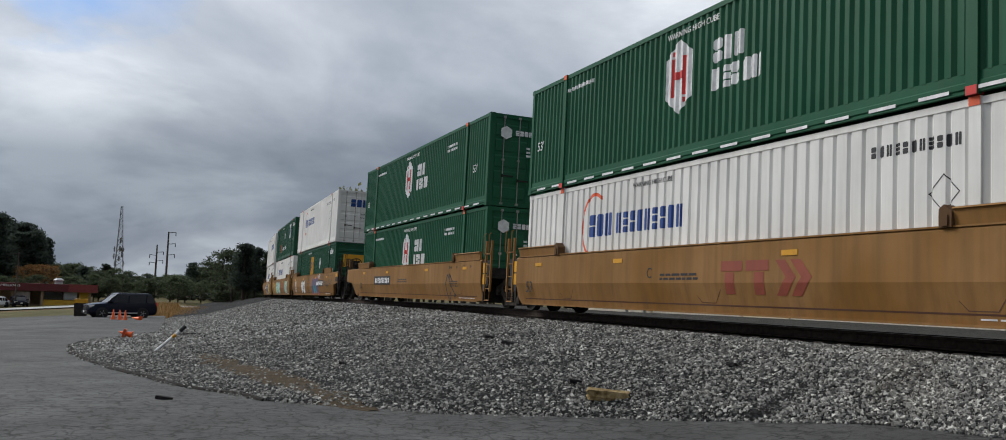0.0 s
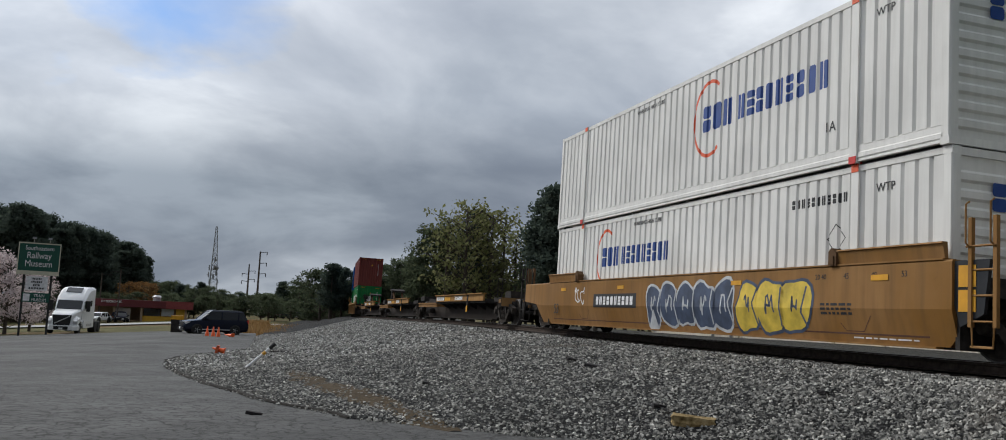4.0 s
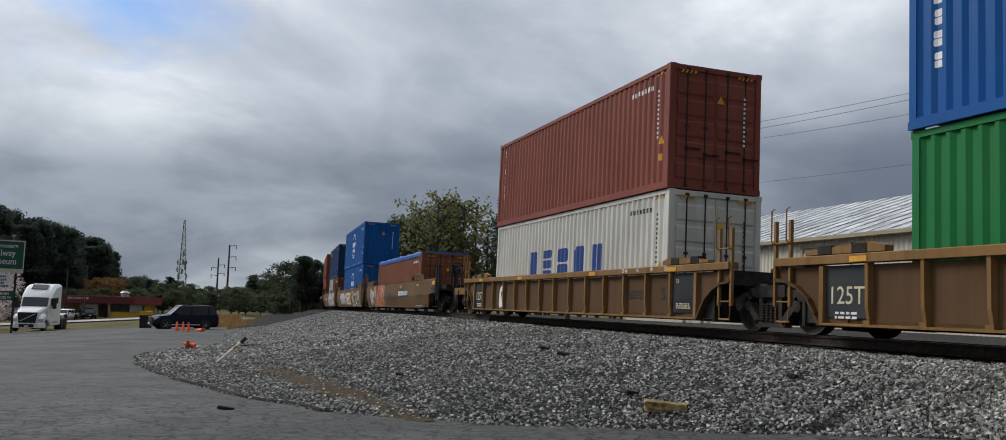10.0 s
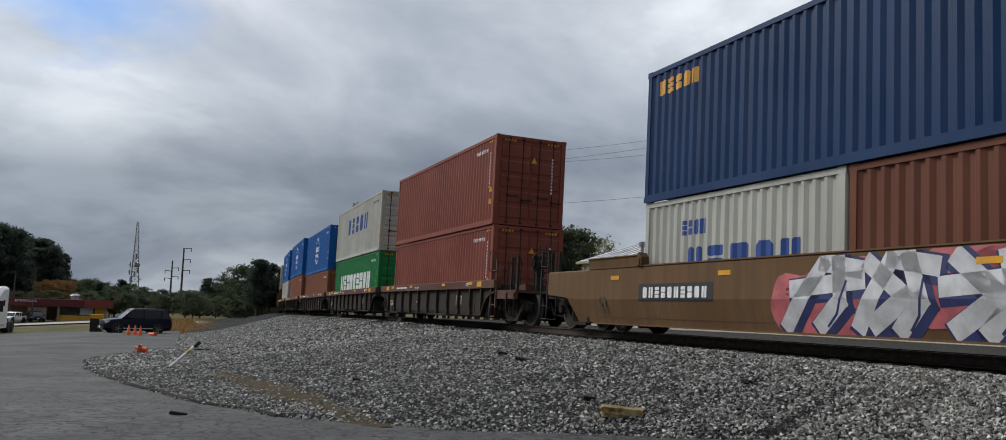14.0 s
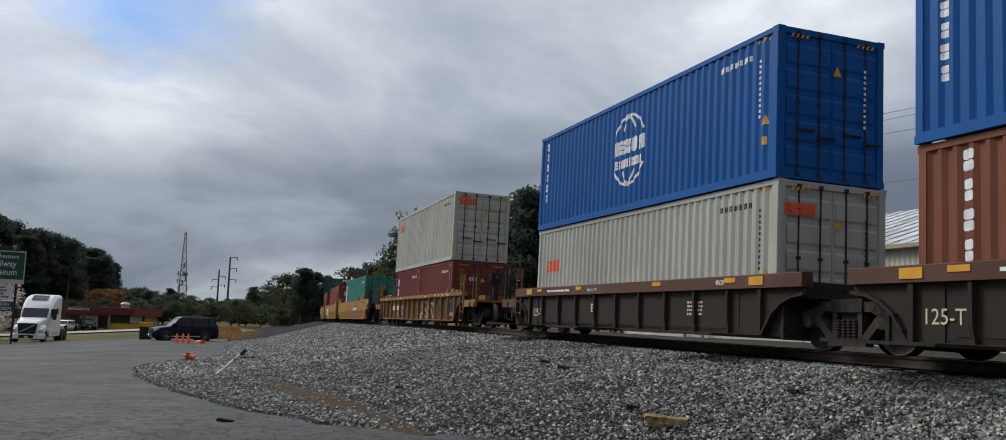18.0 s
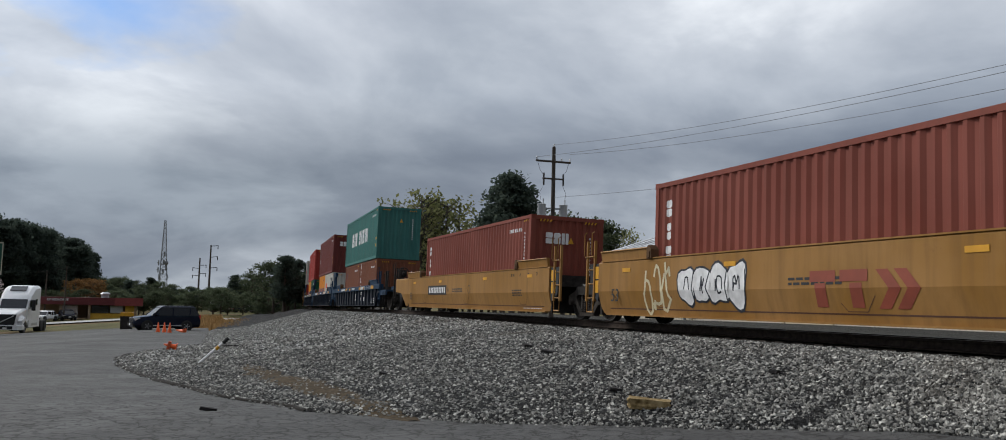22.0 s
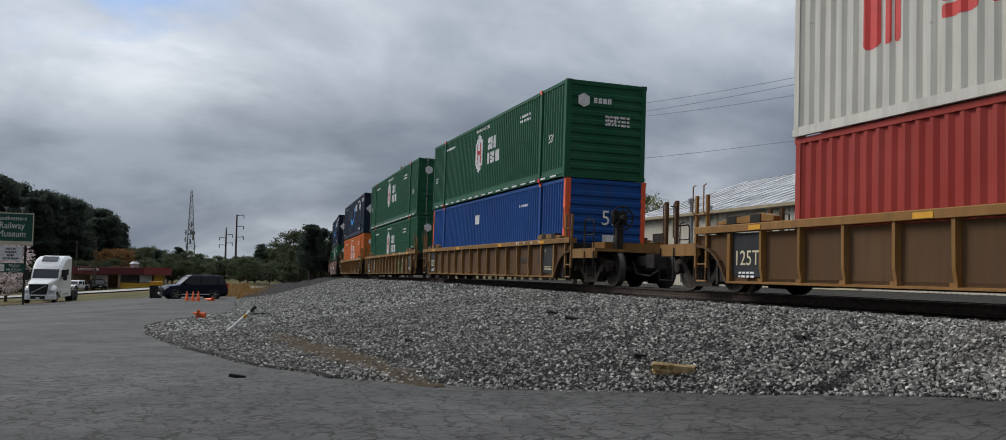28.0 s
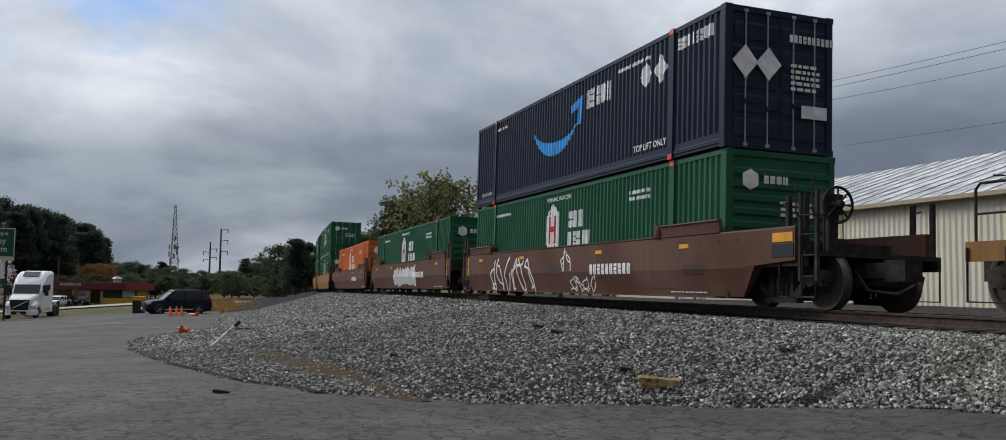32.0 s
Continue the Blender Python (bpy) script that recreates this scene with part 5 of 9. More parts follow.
def ttx(c, y, z=0.95, back=None, mat=MARK_TTX):
    y -= 0.7
    if back:
        part("emblem_board", cached("ttxboard", lambda: flat([rect(0, 0, 2.9, 0.85)], 0.004).mesh("emblem_board", MARK_CREAM)), c, back, pose(-1.502, y, z) @ SIDE)
    part("emblem", cached("ttx", lambda: flat([rect(-0.8, 0.2, 0.6, 0.18), rect(-0.85, -0.1, 0.26, 0.38), rect(-0.1, 0.2, 0.6, 0.18), rect(-0.05, -0.1, 0.26, 0.38),
        [(0.36, 0.28), (0.60, 0.28), (0.86, 0.0), (0.60, -0.3), (0.36, -0.3), (0.62, 0.0)], [(0.72, 0.28), (0.96, 0.28), (1.22, 0.0), (0.96, -0.3), (0.72, -0.3), (0.98, 0.0)]]).mesh("emblem", MARK_TTX)), c, mat, pose(-1.5035, y, z) @ SIDE)


def size_marks(c, y, style="slab"):
    for k, n in enumerate(("20 40", "45", "48", "53")):
        car_mark(c, text_mesh(n, 0.13), MARK_BLACK if style == "slab" else MARK_WHITE, y - 0.66 * k, 1.38 if style == "slab" else 1.335 if style == "chord" else 1.39, style=style)
    car_mark(c, small_print(3, 0.8, 0.22), MARK_BLACK, y - 0.4, 0.85, style="slab" if style == "slab" else "web")


def dress_slab(c, number_y=2.2, fifty=True, dark=True):
    if fifty:
        car_mark(c, text_mesh("53", 0.42), MARK_BLACK, 7.4, 0.75)
    if number_y is not None:
        car_number(c, number_y)
    long_end = any(p.name.startswith("coupler") and p.matrix_basis[0][0] < 0 for p in c.children)
    size_marks(c, -6.8 if long_end else -5.4)
    car_mark(c, small_print(2, 1.3, 0.16), MARK_BLACK, 0.4, 0.98)
    car_mark(c, small_print(1, 1.5, 0.04), MARK_WHITE, -6.9, 0.40)
    crease = cached("crease", lambda: flat(stroke([(-0.42, -0.1), (-0.30, -0.22), (0.12, -0.22), (0.32, 0.02)], 0.013)).mesh("weld_bead", BROWN_CAR))
    for y in (-6.3, -0.6, 5.2):
        part("weld_bead", crease, c, None, pose(-1.501, y, 0.72) @ SIDE)
    part("sill_stripe", cached("sill_stripe", lambda: flat([rect(0, 0, 15.6, 0.025)]).mesh("sill_stripe", BROWN_CAR)), c, None, pose(-1.5005, 0, 0.46) @ SIDE)
    if long_end:
        part("end_panel", cached("slab_end", lambda: Shape().box(-1.512, -1.502, -0.30, 0.30, 1.04, 1.26).mesh("end_panel", GREY_SIDE)), c, None, pose(0, -10.12, 0))
        part("reflector", cached("reflector_sq", lambda: Shape().box(-0.008, 0.0, -0.28, 0.28, -0.08, 0.08).mesh("reflector", MARK_YELLOW)), c, None, pose(-1.503, -10.12, 1.38))


WB = "white 53 foot container " + GN
GH = "green 53 foot container with white hexagon emblem"
U = (14.18, 33.42, 56.85, 75.72, 94.42)
first = slab_set(U[:2], GOLD, 1, "gold") + slab_set(U[2:], GOLD, 4, "gold")
load(U[0], one("53", WHITE_BOX, "front", WB, stg), one("53", GREEN_HUB, "front", GH, m(hub)))
load(U[1], one("53", GREEN_HUB, "doors", GH, m(hub, True)), one("53", GREEN_HUB, "doors", GH, m(hub)))
load(U[2], one("53", GREEN_EMP, "front", "dark green 53 foot container with yellow square", m(emp, True, 0.6, 1.75)), one("53", WHITE_BOX, "doors", WB, stg))
load(U[3], one("53", WHITE_BOX, "front", WB, stg), one("53", GREEN_EMP, "front", "dark green 53 foot container with white square", m(emp, False, -4.2, 2.05), m(words, 9, 3.4, 0.26, MARK_WHITE, 0.1, 0.9, 0.4), m(words, 1, 0.55, 0.7, MARK_ORANGE, 3.0, 0.95, 0.1)))
load(U[4], one("53", WHITE_BOX, "front", WB, stg), one("53", WHITE_BOX, "front", WB, m(stg, True)))
for c, ny in zip(first, (None, 4.3, -3.6, None, 3.9)):
    dress_slab(c, ny)
ttx(first[0], -1.35)
car_mark(first[0], text_mesh("C", 0.3), MARK_BLACK, 1.45, 1.05)
car_mark(first[1], text_mesh("B", 0.26), MARK_BLACK, 2.6, 1.05)
graffiti(first[1], 3, 1.0, 0.9, 2, None, PAINT_BLACK, -4.6, 0.75)
graffiti(first[2], 11, 2.7, 1.0, 4, PAINT_LILAC, PAINT_SLATE, -1.7, 0.85, glow=PAINT_PINK)
part("graffiti_mask", flat(ring_arc(0.26, 0.26, 0, 360, 16)).mesh("graffiti_mask", PAINT_TEAL), first[2], None, pose(-1.5075, -2.2, 0.66) @ SIDE)
part("graffiti_mask", flat(ring_arc(0.26, 0.26, 0, 360, 16)).mesh("graffiti_mask", PAINT_TEAL), first[2], None, pose(-1.5075, -2.85, 0.66) @ SIDE)
graffiti(first[2], 12, 1.7, 0.95, 4, MARK_WHITE, PAINT_BLACK, 3.5, 0.85)
graffiti(first[2], 14, 0.7, 0.9, 2, None, MARK_WHITE, 7.3, 0.85)
graffiti(first[2], 15, 0.8, 0.28, 3, None, PAINT_BLACK, 0.9, 1.3)
graffiti(first[2], 16, 0.7, 0.3, 3, None, PAINT_BLACK, 1.1, 0.6)
graffiti(first[2], 17, 1.3, 0.3, 5, None, MARK_WHITE, -3.1, 1.40)
graffiti(first[2], 18, 1.1, 0.26, 4, None, PAINT_BLACK, -4.4, 1.38)
graffiti(first[2], 13, 1.35, 0.32, 5, None, PAINT_BLACK, -5.8, 0.98)
graffiti(first[2], 19, 1.35, 0.36, 5, None, PAINT_BLACK, -7.3, 1.05)
graffiti(first[3], 21, 4.1, 1.15, 5, PAINT_MINT, PAINT_SLATE, 2.6, 0.88)
graffiti(first[3], 22, 3.0, 1.0, 5, None, PAINT_YELLOW, 6.4, 0.90)
graffiti(first[3], 23, 1.9, 1.15, 4, PAINT_MINT, PAINT_SLATE, -4.65, 0.90)
ttx(first[3], -1.4)
graffiti(first[4], 31, 3.9, 1.2, 5, PAINT_SLATE, PAINT_SILVER, 0.1, 0.88)
graffiti(first[4], 32, 2.3, 1.15, 3, PAINT_YELLOW, PAINT_SLATE, -3.1, 0.88)
graffiti(first[4], 33, 0.8, 0.5, 2, None, MARK_WHITE, 6.3, 1.15)

# empty spine cars
for i, u in enumerate((117.45, 134.8, 152.25)):
    rides(spine_car(1 if i == 0 else 0, 1 if i == 2 else 0, i > 0), u, SEAT)

# ribbed gold cars with sea containers
K = (174.79, 194.00, 213.42)
ribs = []
for i, u in enumerate(K):
    c = well_car("ribbed", GOLD_DARK, 16.5, 9.6, 2 if i == 0 else 0, 1 if i == 2 else 0, "ribbed rusty gold well car carrying containers")
    ribs.append(rides(c, u, SEAT))


def dress_ribbed(c, paint53=MARK_BLACK, panel=True):
    car_mark(c, text_mesh("53", 0.40), paint53, -6.35, 0.85, style="web")
    part("data_panel", cached("data_panel", lambda: Shape().box(-1.44, -1.405, -0.5, 0.5, 0.46, 1.29).mesh("data_panel", GREY_SIDE)), c, None, pose(0, -7.22, 0))
    part("data_print", small_print(3, 0.62, 0.13), c, MARK_CREAM, pose(-1.442, -7.22, 0.60) @ SIDE)
    car_mark(c, text_mesh("53", 0.13), MARK_CREAM, -6.95, 1.12, style="web").matrix_basis.translation.x = -1.443
    if panel:
        part("data_panel", MESHES["data_panel"], c, None, pose(0, 7.22, 0))
        part("capacity_mark", text_mesh("125T", 0.40), c, MARK_CREAM, pose(-1.442, 7.22, 0.80) @ SIDE)
        part("data_print", small_print(2, 0.5, 0.14), c, MARK_WHITE, pose(-1.442, 7.22, 0.50) @ SIDE)
    else:
        for n, yy, zz in (("45", 6.9, 1.12), ("20", 5.95, 1.15), ("40", 5.95, 0.98), ("53", 7.6, 1.12)):
            car_mark(c, text_mesh(n, 0.16), MARK_BLACK, yy, zz, style="web")
    size_marks(c, -4.6, "ribbed")


GE = "bright green container with large white lettering blocks"
ever = m(words, 9, 8.3, 0.86, MARK_WHITE, 0.0, 1.55, 0.20)
load(K[0], one("40", GREEN_EVER, "front", GE, m(iso_marks), ever, m(words, 2, 0.5, 0.5, MARK_WHITE, -0.1, 1.6, 0.1, 0.0, "end")), one("40", MAROON, "front", "plain red-brown corrugated sea container", m(iso_marks)))
load(K[1], one("40", GREEN_EVER, "front", GE, m(iso_marks), ever), one("40", BLUE_BOX, "front", "bright blue container with white globe emblem", m(iso_marks), m(globe)))
load(K[2], one("40", CREAM, "doors", "white sea container with rusty edges and blue lettering blocks", m(iso_marks, MARK_BLACK), m(words, 5, 5.9, 0.85, MARK_BLUE, 0.1, 1.42, 0.42)),
     one("40", RED_BROWN, "doors", "faded red-brown sea container with locking bars", m(iso_marks), m(upright_bars, 6, 0.3, MARK_WHITE, 5.5, 1.75)))
for c in ribs:
    dress_ribbed(c)
wild_piece(ribs[0], 41, 2.9, 0.80, 4, PAINT_LILAC, PAINT_PINK, PAINT_SLATE, 1.2, 0.86, "web")
graffiti(ribs[1], 42, 3.2, 0.95, 3, PAINT_SILVER, PAINT_SLATE, -3.7, 0.80, "web")
graffiti(ribs[1], 43, 0.9, 0.9, 2, None, MARK_WHITE, -1.6, 0.75, "web")
graffiti(ribs[2], 44, 0.5, 0.9, 1, MARK_WHITE, PAINT_BLACK, 5.6, 0.8, "web")

# worn slab cars
M = (237.2, 256.62, 275.57)
worn = slab_set(M, WORN_GOLD, 7, "dirty gold")
tarped = container("40low", RUST_BROWN, "doors", "open_top_container", "rust-brown open-top container under a blue tarpaulin")
iso_marks(tarped, "40low")


def tarp_mesh():
    s, rnd = Shape(), random.Random(4)
    rings = []
    for i in range(33):
        y = -5.9 + 11.8 * i / 32
        j = [rnd.uniform(-0.03, 0.04) for _ in range(9)]
        rings.append([(-1.235, y, 2.40 + j[0] * 0.6), (-1.24, y, 2.56 + j[1] * 0.5), (-1.15, y, 2.64 + j[2] * 0.7), (-0.5, y, 2.69 + j[3]), (0.2, y, 2.70 + j[4]), (0.9, y, 2.67 + j[5]), (1.15, y, 2.63 + j[6]), (1.24, y, 2.40), (1.1, y, 2.50), (-1.1, y, 2.50)])
    return s.loft(rings).mesh("tarpaulin", TARP, True)


part("tarpaulin", tarp_mesh(), tarped)
rides(tarped, M[0], HOLD)
load(M[1], one("40", BLUE_BOX, "doors", "bright blue container with white globe emblem", m(iso_marks), m(globe)), one("40", BLUE_BOX, "front", "bright blue container with white globe emblem", m(iso_marks), m(globe)))
load(M[2], pair(("20", DEEP_BROWN, "doors", (m(iso_marks),), "rust-brown 20 foot container"), ("20", GREY_BOX, "front", (m(words, 5, 3.6, 0.7, MARK_BLUE, -0.3, 1.2, 0.3), m(words, 4, 0.9, 0.3, MARK_BLUE, 1.2, 1.95)), "pale grey 20 foot container with blue lettering blocks")),
     one("40", NAVY_BOX, "doors", "navy blue sea container with yellow lettering blocks", m(iso_marks), m(words, 5, 1.5, 0.32, MARK_YELLOW, 4.9, 2.45)))
for c, ny in zip(worn, (-2.6, None, 5.2)):
    dress_slab(c, ny)
wild_piece(worn[0], 51, 3.5, 1.2, 4, PAINT_ORANGE, PAINT_SLATE, PAINT_SLATE, 3.9, 0.93, fat=0.36)
graffiti(worn[0], 52, 1.3, 1.1, 3, PAINT_SILVER, PAINT_BLACK, 7.1, 0.85)
graffiti(worn[0], 53, 3.0, 0.6, 6, None, PAINT_BLACK, 0.6, 0.7)
ttx(worn[1], 0.3, 0.88, MARK_CREAM)
graffiti(worn[1], 54, 3.9, 1.2, 4, PAINT_SILVER, PAINT_BLACK, 4.2, 0.85)
graffiti(worn[1], 55, 4.6, 1.1, 7, None, MARK_WHITE, -4.3, 0.85)
wild_piece(worn[2], 56, 7.4, 1.20, 5, PAINT_PALE, PAINT_INDIGO, PAINT_ROSE, -2.75, 0.93)

# brown five-unit set
N = (297.07, 312.6, 328.1, 343.65, 359.2)
brown = []
for i, u in enumerate(N):
    c = well_car("ribbed", BROWN_CAR, 12.9, 7.75, 2 if i == 0 else 0, 1 if i == 4 else 0, "dark brown ribbed well car carrying containers")
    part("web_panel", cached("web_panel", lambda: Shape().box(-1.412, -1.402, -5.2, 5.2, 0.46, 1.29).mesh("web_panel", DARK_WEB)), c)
    car_mark(c, small_print(1, 1.6, 0.10), MARK_WHITE, 3.6, 1.335, style="chord")
    car_mark(c, text_mesh("125-T", 0.32), MARK_CREAM, 5.42, 0.72, style="web").matrix_basis.translation.x = -1.42
    car_mark(c, text_mesh("WELL LD LMT", 0.10), MARK_WHITE, 1.3, 1.31, style="chord")
    for yy in (-5.9, 5.9):
        part("reflector", cached("reflector_block", lambda: Shape().box(-1.545, -1.53, -0.22, 0.22, 1.26, 1.42).mesh("reflector", MARK_YELLOW)), c, None, pose(0, yy, 0))
    car_mark(c, text_mesh("40/20", 0.14), MARK_WHITE, -4.7, 1.335, style="chord")
    part("data_print", small_print(4, 0.6, 0.32), c, MARK_CREAM, pose(-1.416, -3.6, 0.85) @ SIDE)
    car_mark(c, text_mesh("ABCDE"[i], 0.3), MARK_WHITE, 1.5, 0.85, style="web").matrix_basis.translation.x = -1.418
    graffiti(c, 60 + i, 1.4, 0.55, 4, None, MARK_WHITE, 3.2, 0.78, "web")
    c.children[-1].matrix_basis.translation.x = -1.418
    brown.append(rides(c, u, SEAT))
load(N[0], one("40", RED_BROWN, "doors", "plain red-brown sea container with locking bars", m(iso_marks)), one("40", RED_BROWN, "doors", "plain red-brown sea container with locking bars", m(iso_marks)))
load(N[1], one("40", GREEN_EVER, "doors", GE, m(iso_marks), ever), one("40", GREY_BOX, "doors", "weathered pale grey container with blue lettering blocks", m(iso_marks, MARK_BLACK), m(words, 5, 5.7, 0.85, MARK_BLUE, -0.1, 1.75, 0.42)))
load(N[2], one("40low", RUST_BROWN, "front", "rust-brown corrugated sea container", m(iso_marks)), one("40", BLUE_BOX, "doors", "bright blue container with white globe emblem", m(iso_marks), m(globe)))
load(N[3], one("40", RUST_BROWN, "front", "rust-brown container with upright white lettering blocks", m(iso_marks), m(upright_bars, 6, 0.42, MARK_WHITE, 5.2, 1.5)), one("40", BLUE_BOX, "doors", "bright blue container with white globe emblem", m(iso_marks), m(globe)))
ocl = m(words, 4, 0.95, 0.34, MARK_ORANGE, 4.9, 1.75, 0.12)
load(N[4], one("40", GREY_BOX, "doors", "pale grey container with small orange-red lettering blocks", m(iso_marks, MARK_BLACK), ocl, m(words, 4, 0.7, 0.24, MARK_ORANGE, -0.75, 2.35, 0.1, 0, "end")), one("40", BLUE_BOX, "doors", "bright blue container with white globe emblem", m(iso_marks), m(globe)))

# a single bright ribbed car
P = (381.38, 405.36, 424.95, 444.65)
solo = well_car("ribbed", GOLD, 16.5, 9.6, 2, 2, "bright gold ribbed well car carrying containers")
rides(solo, P[0], SEAT)
dress_ribbed(solo, panel=False)
car_number(solo, 5.2, 0.92, "web")
graffiti(solo, 73, 1.9, 0.34, 6, None, PAINT_YELLOW, 5.3, 1.20, "web")
graffiti(solo, 74, 0.8, 0.30, 3, None, PAINT_YELLOW, 5.0, 0.62, "web")
graffiti(solo, 71, 3.4, 0.85, 5, None, PAINT_SILVER, -2.2, 0.80, "web")
graffiti(solo, 72, 1.4, 0.5, 3, None, MARK_WHITE, 4.0, 0.8, "web")
load(P[0], pair(("20", MAROON, "doors", (m(iso_marks), m(words, 3, 0.35, 0.16, MARK_WHITE, -0.3, 1.85, 0.1, 0, "end")), "maroon 20 foot container"), ("20", MAROON, "front", (m(iso_marks), m(upright_bars, 3, 0.5, MARK_WHITE, 2.3, 1.5)), "maroon 20 foot container with upright white blocks")),
     one("40", GREY_BOX, "doors", "pale grey container with small orange-red lettering blocks", m(iso_marks, MARK_BLACK), m(words, 4, 1.0, 0.36, MARK_ORANGE, 4.9, 2.25, 0.12), m(words, 4, 0.75, 0.26, MARK_ORANGE, -0.65, 2.5, 0.1, 0, "end")), seat=0.13)

# slab cars with one layer of boxes
clean = slab_set(P[1:], GOLD_NEW, 9, "clean gold")
tex = m(words, 3, 0.8, 0.34, MARK_WHITE, -0.35, 2.2, 0.15, 0, "end")
TX = "red-brown sea container with white lettering blocks"
load(P[1], one("40", TEAL, "doors", "faded teal sea container with a white strip", m(iso_marks), m(lambda c, k: (part("white_strip", cached("wstrip", lambda: flat([rect(0, 0, 0.42, 1.9)], 0.004).mesh("white_strip", MARK_WHITE)), c, None, pose(-1.214, 5.5, 1.6) @ SIDE), upright_bars(c, k, 5, 0.34, MARK_BLUE, 5.5, 1.5)))))
load(P[2], one("40", RED_BROWN, "front", TX, m(iso_marks), tex, m(upright_bars, 3, 0.5, MARK_WHITE, 5.5, 1.8)))
load(P[3], one("40", RED_BROWN, "front", TX, m(iso_marks), tex, m(upright_bars, 3, 0.5, MARK_WHITE, 5.5, 1.8)))
for c, ny in zip(clean, (-2.6, None, 3.95)):
    dress_slab(c, ny)
ttx(clean[1], 0.1, 0.85)
graffiti(clean[1], 81, 2.3, 0.9, 4, MARK_WHITE, PAINT_BLACK, 4.2, 0.95)
graffiti(clean[1], 82, 1.2, 1.1, 3, None, MARK_CREAM, 6.3, 0.9)
car_mark(clean[2], text_mesh("A", 0.28), MARK_BLACK, 1.65, 1.0)
ring = cached("stencil_ring", lambda: flat(ring_arc(0.15, 0.02, 0, 360, 20)).mesh("stencil_ring", MARK_BLACK))
car_mark(clean[2], ring, None, -1.0, 1.0, "stencil_ring")

# blue cars
Q = (468.28, 488.43, 507.52)
blue = []
for i, u in enumerate(Q):
    c = well_car("ribbed", NAVY_CAR, 16.5, 9.6, 2 if i == 0 else 0, 1 if i == 2 else 0, "navy blue ribbed well car with white lettering")
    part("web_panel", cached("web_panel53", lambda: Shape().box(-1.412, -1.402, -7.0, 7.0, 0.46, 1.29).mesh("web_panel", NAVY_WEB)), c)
    mk = lambda mesh, mat, y, z, nm: part(nm, mesh, c, mat, pose(-1.418, y - 0.6, z) @ SIDE)
    mk(text_mesh("53", 0.62), MARK_WHITE, -2.1 if i == 1 else 0.03, 0.82, "car_length_mark")
    if i != 1:
        mk(word_bars(3, 0.5, 0.22, 0.3), MARK_WHITE, -1.6, 0.72, "number_mark")
        mk(word_bars(5, 0.8, 0.22, 0.3), MARK_WHITE, -2.75, 0.72, "number_mark")
        mk(small_print(2, 1.6, 0.16), MARK_WHITE, -1.9, 1.05, "stencil")
    mk(small_print(3, 0.9, 0.3), MARK_WHITE, -6.0, 0.62, "stencil")
    mk(text_mesh("125", 0.3), MARK_WHITE, 6.3, 0.72, "capacity_mark")
    car_mark(c, word_bars(9, 1.3, 0.17, 0.3), MARK_WHITE, -3.35, 1.335, "brand_mark", "chord")
    car_mark(c, word_bars(10, 1.1, 0.10, 0.3), MARK_WHITE, 0.0, 1.335, "brand_mark", "chord")
    car_mark(c, word_bars(16, 1.7, 0.12, 0.3), MARK_WHITE, 4.5, 1.335, "brand_mark", "chord")
    size_marks(c, -4.2, "chord")
    for yy, ln in ((-6.9, 0.8), (-2.5, 0.36), (-3.9, 0.3), (1.4, 0.36), (3.1, 0.36)):
        part("reflector", cached(("chord_plate", ln), lambda: Shape().box(-1.545, -1.53, -ln / 2, ln / 2, 1.25, 1.38).mesh("reflector", MARK_YELLOW)), c, None, pose(0, yy, 0))
    for yy in (-4.35, -4.95, -5.6, -6.25):
        part("size_tick", cached("size_tick", lambda: Shape().box(-1.54, -1.53, -0.02, 0.02, 1.23, 1.44).mesh("size_tick", MARK_WHITE)), c, None, pose(0, yy, 0))
    tower = cached("end_tower", lambda: Shape().box(-1.44, -1.30, 10.12, 10.26, 1.0, 2.42).box(-1.46, -1.28, 9.36, 10.32, 2.40, 2.66).prism([(9.40, 2.42), (9.54, 2.42), (10.16, 1.72), (10.16, 1.52)], 0, -1.42, -1.32).mesh("end_tower", NAVY_CAR))
    frame_end = cached("navy_end_frame", lambda: Shape().box(-1.53, -1.30, 9.0, 10.1, 1.21, 1.46).prism([(9.0, 1.06), (9.5, 1.02), (10.06, 0.80), (10.06, 1.21), (9.0, 1.21)], 0, -1.42, -1.38).box(-1.46, -1.36, 9.98, 10.12, 0.72, 1.46).mesh("end_frame", NAVY_CAR))
    for fl in (1, -1):
        part("end_tower", tower, c, None, Matrix.Diagonal((fl, 1, 1, 1)) @ pose(0, -0.95 if blue else 0, 0))
        if blue:
            part("end_plate", cached("navy_end_plate", lambda: Shape().box(-1.47, -1.40, -9.72, -8.42, 0.82, 1.66).box(-1.50, -1.36, -9.76, -8.36, 1.62, 1.70).mesh("end_plate", NAVY_CAR)), c, None, Matrix.Diagonal((fl, 1, 1, 1)))
        else:
            part("end_frame", frame_end, c, None, Matrix.Diagonal((fl, 1, 1, 1)))
    if blue:
        part("end_bulkhead", cached("navy_end_bulkhead", lambda: Shape().box(-1.39, 1.39, -9.0, -8.92, 0.86, 1.60).mesh("end_bulkhead", NAVY_CAR)), c)
        part("end_deck", cached("navy_end_deck", lambda: Shape().box(-1.39, 1.39, -9.70, -8.90, 1.605, 1.65).mesh("end_deck", NAVY_CAR)), c)
    blue.append(rides(c, u, SEAT))
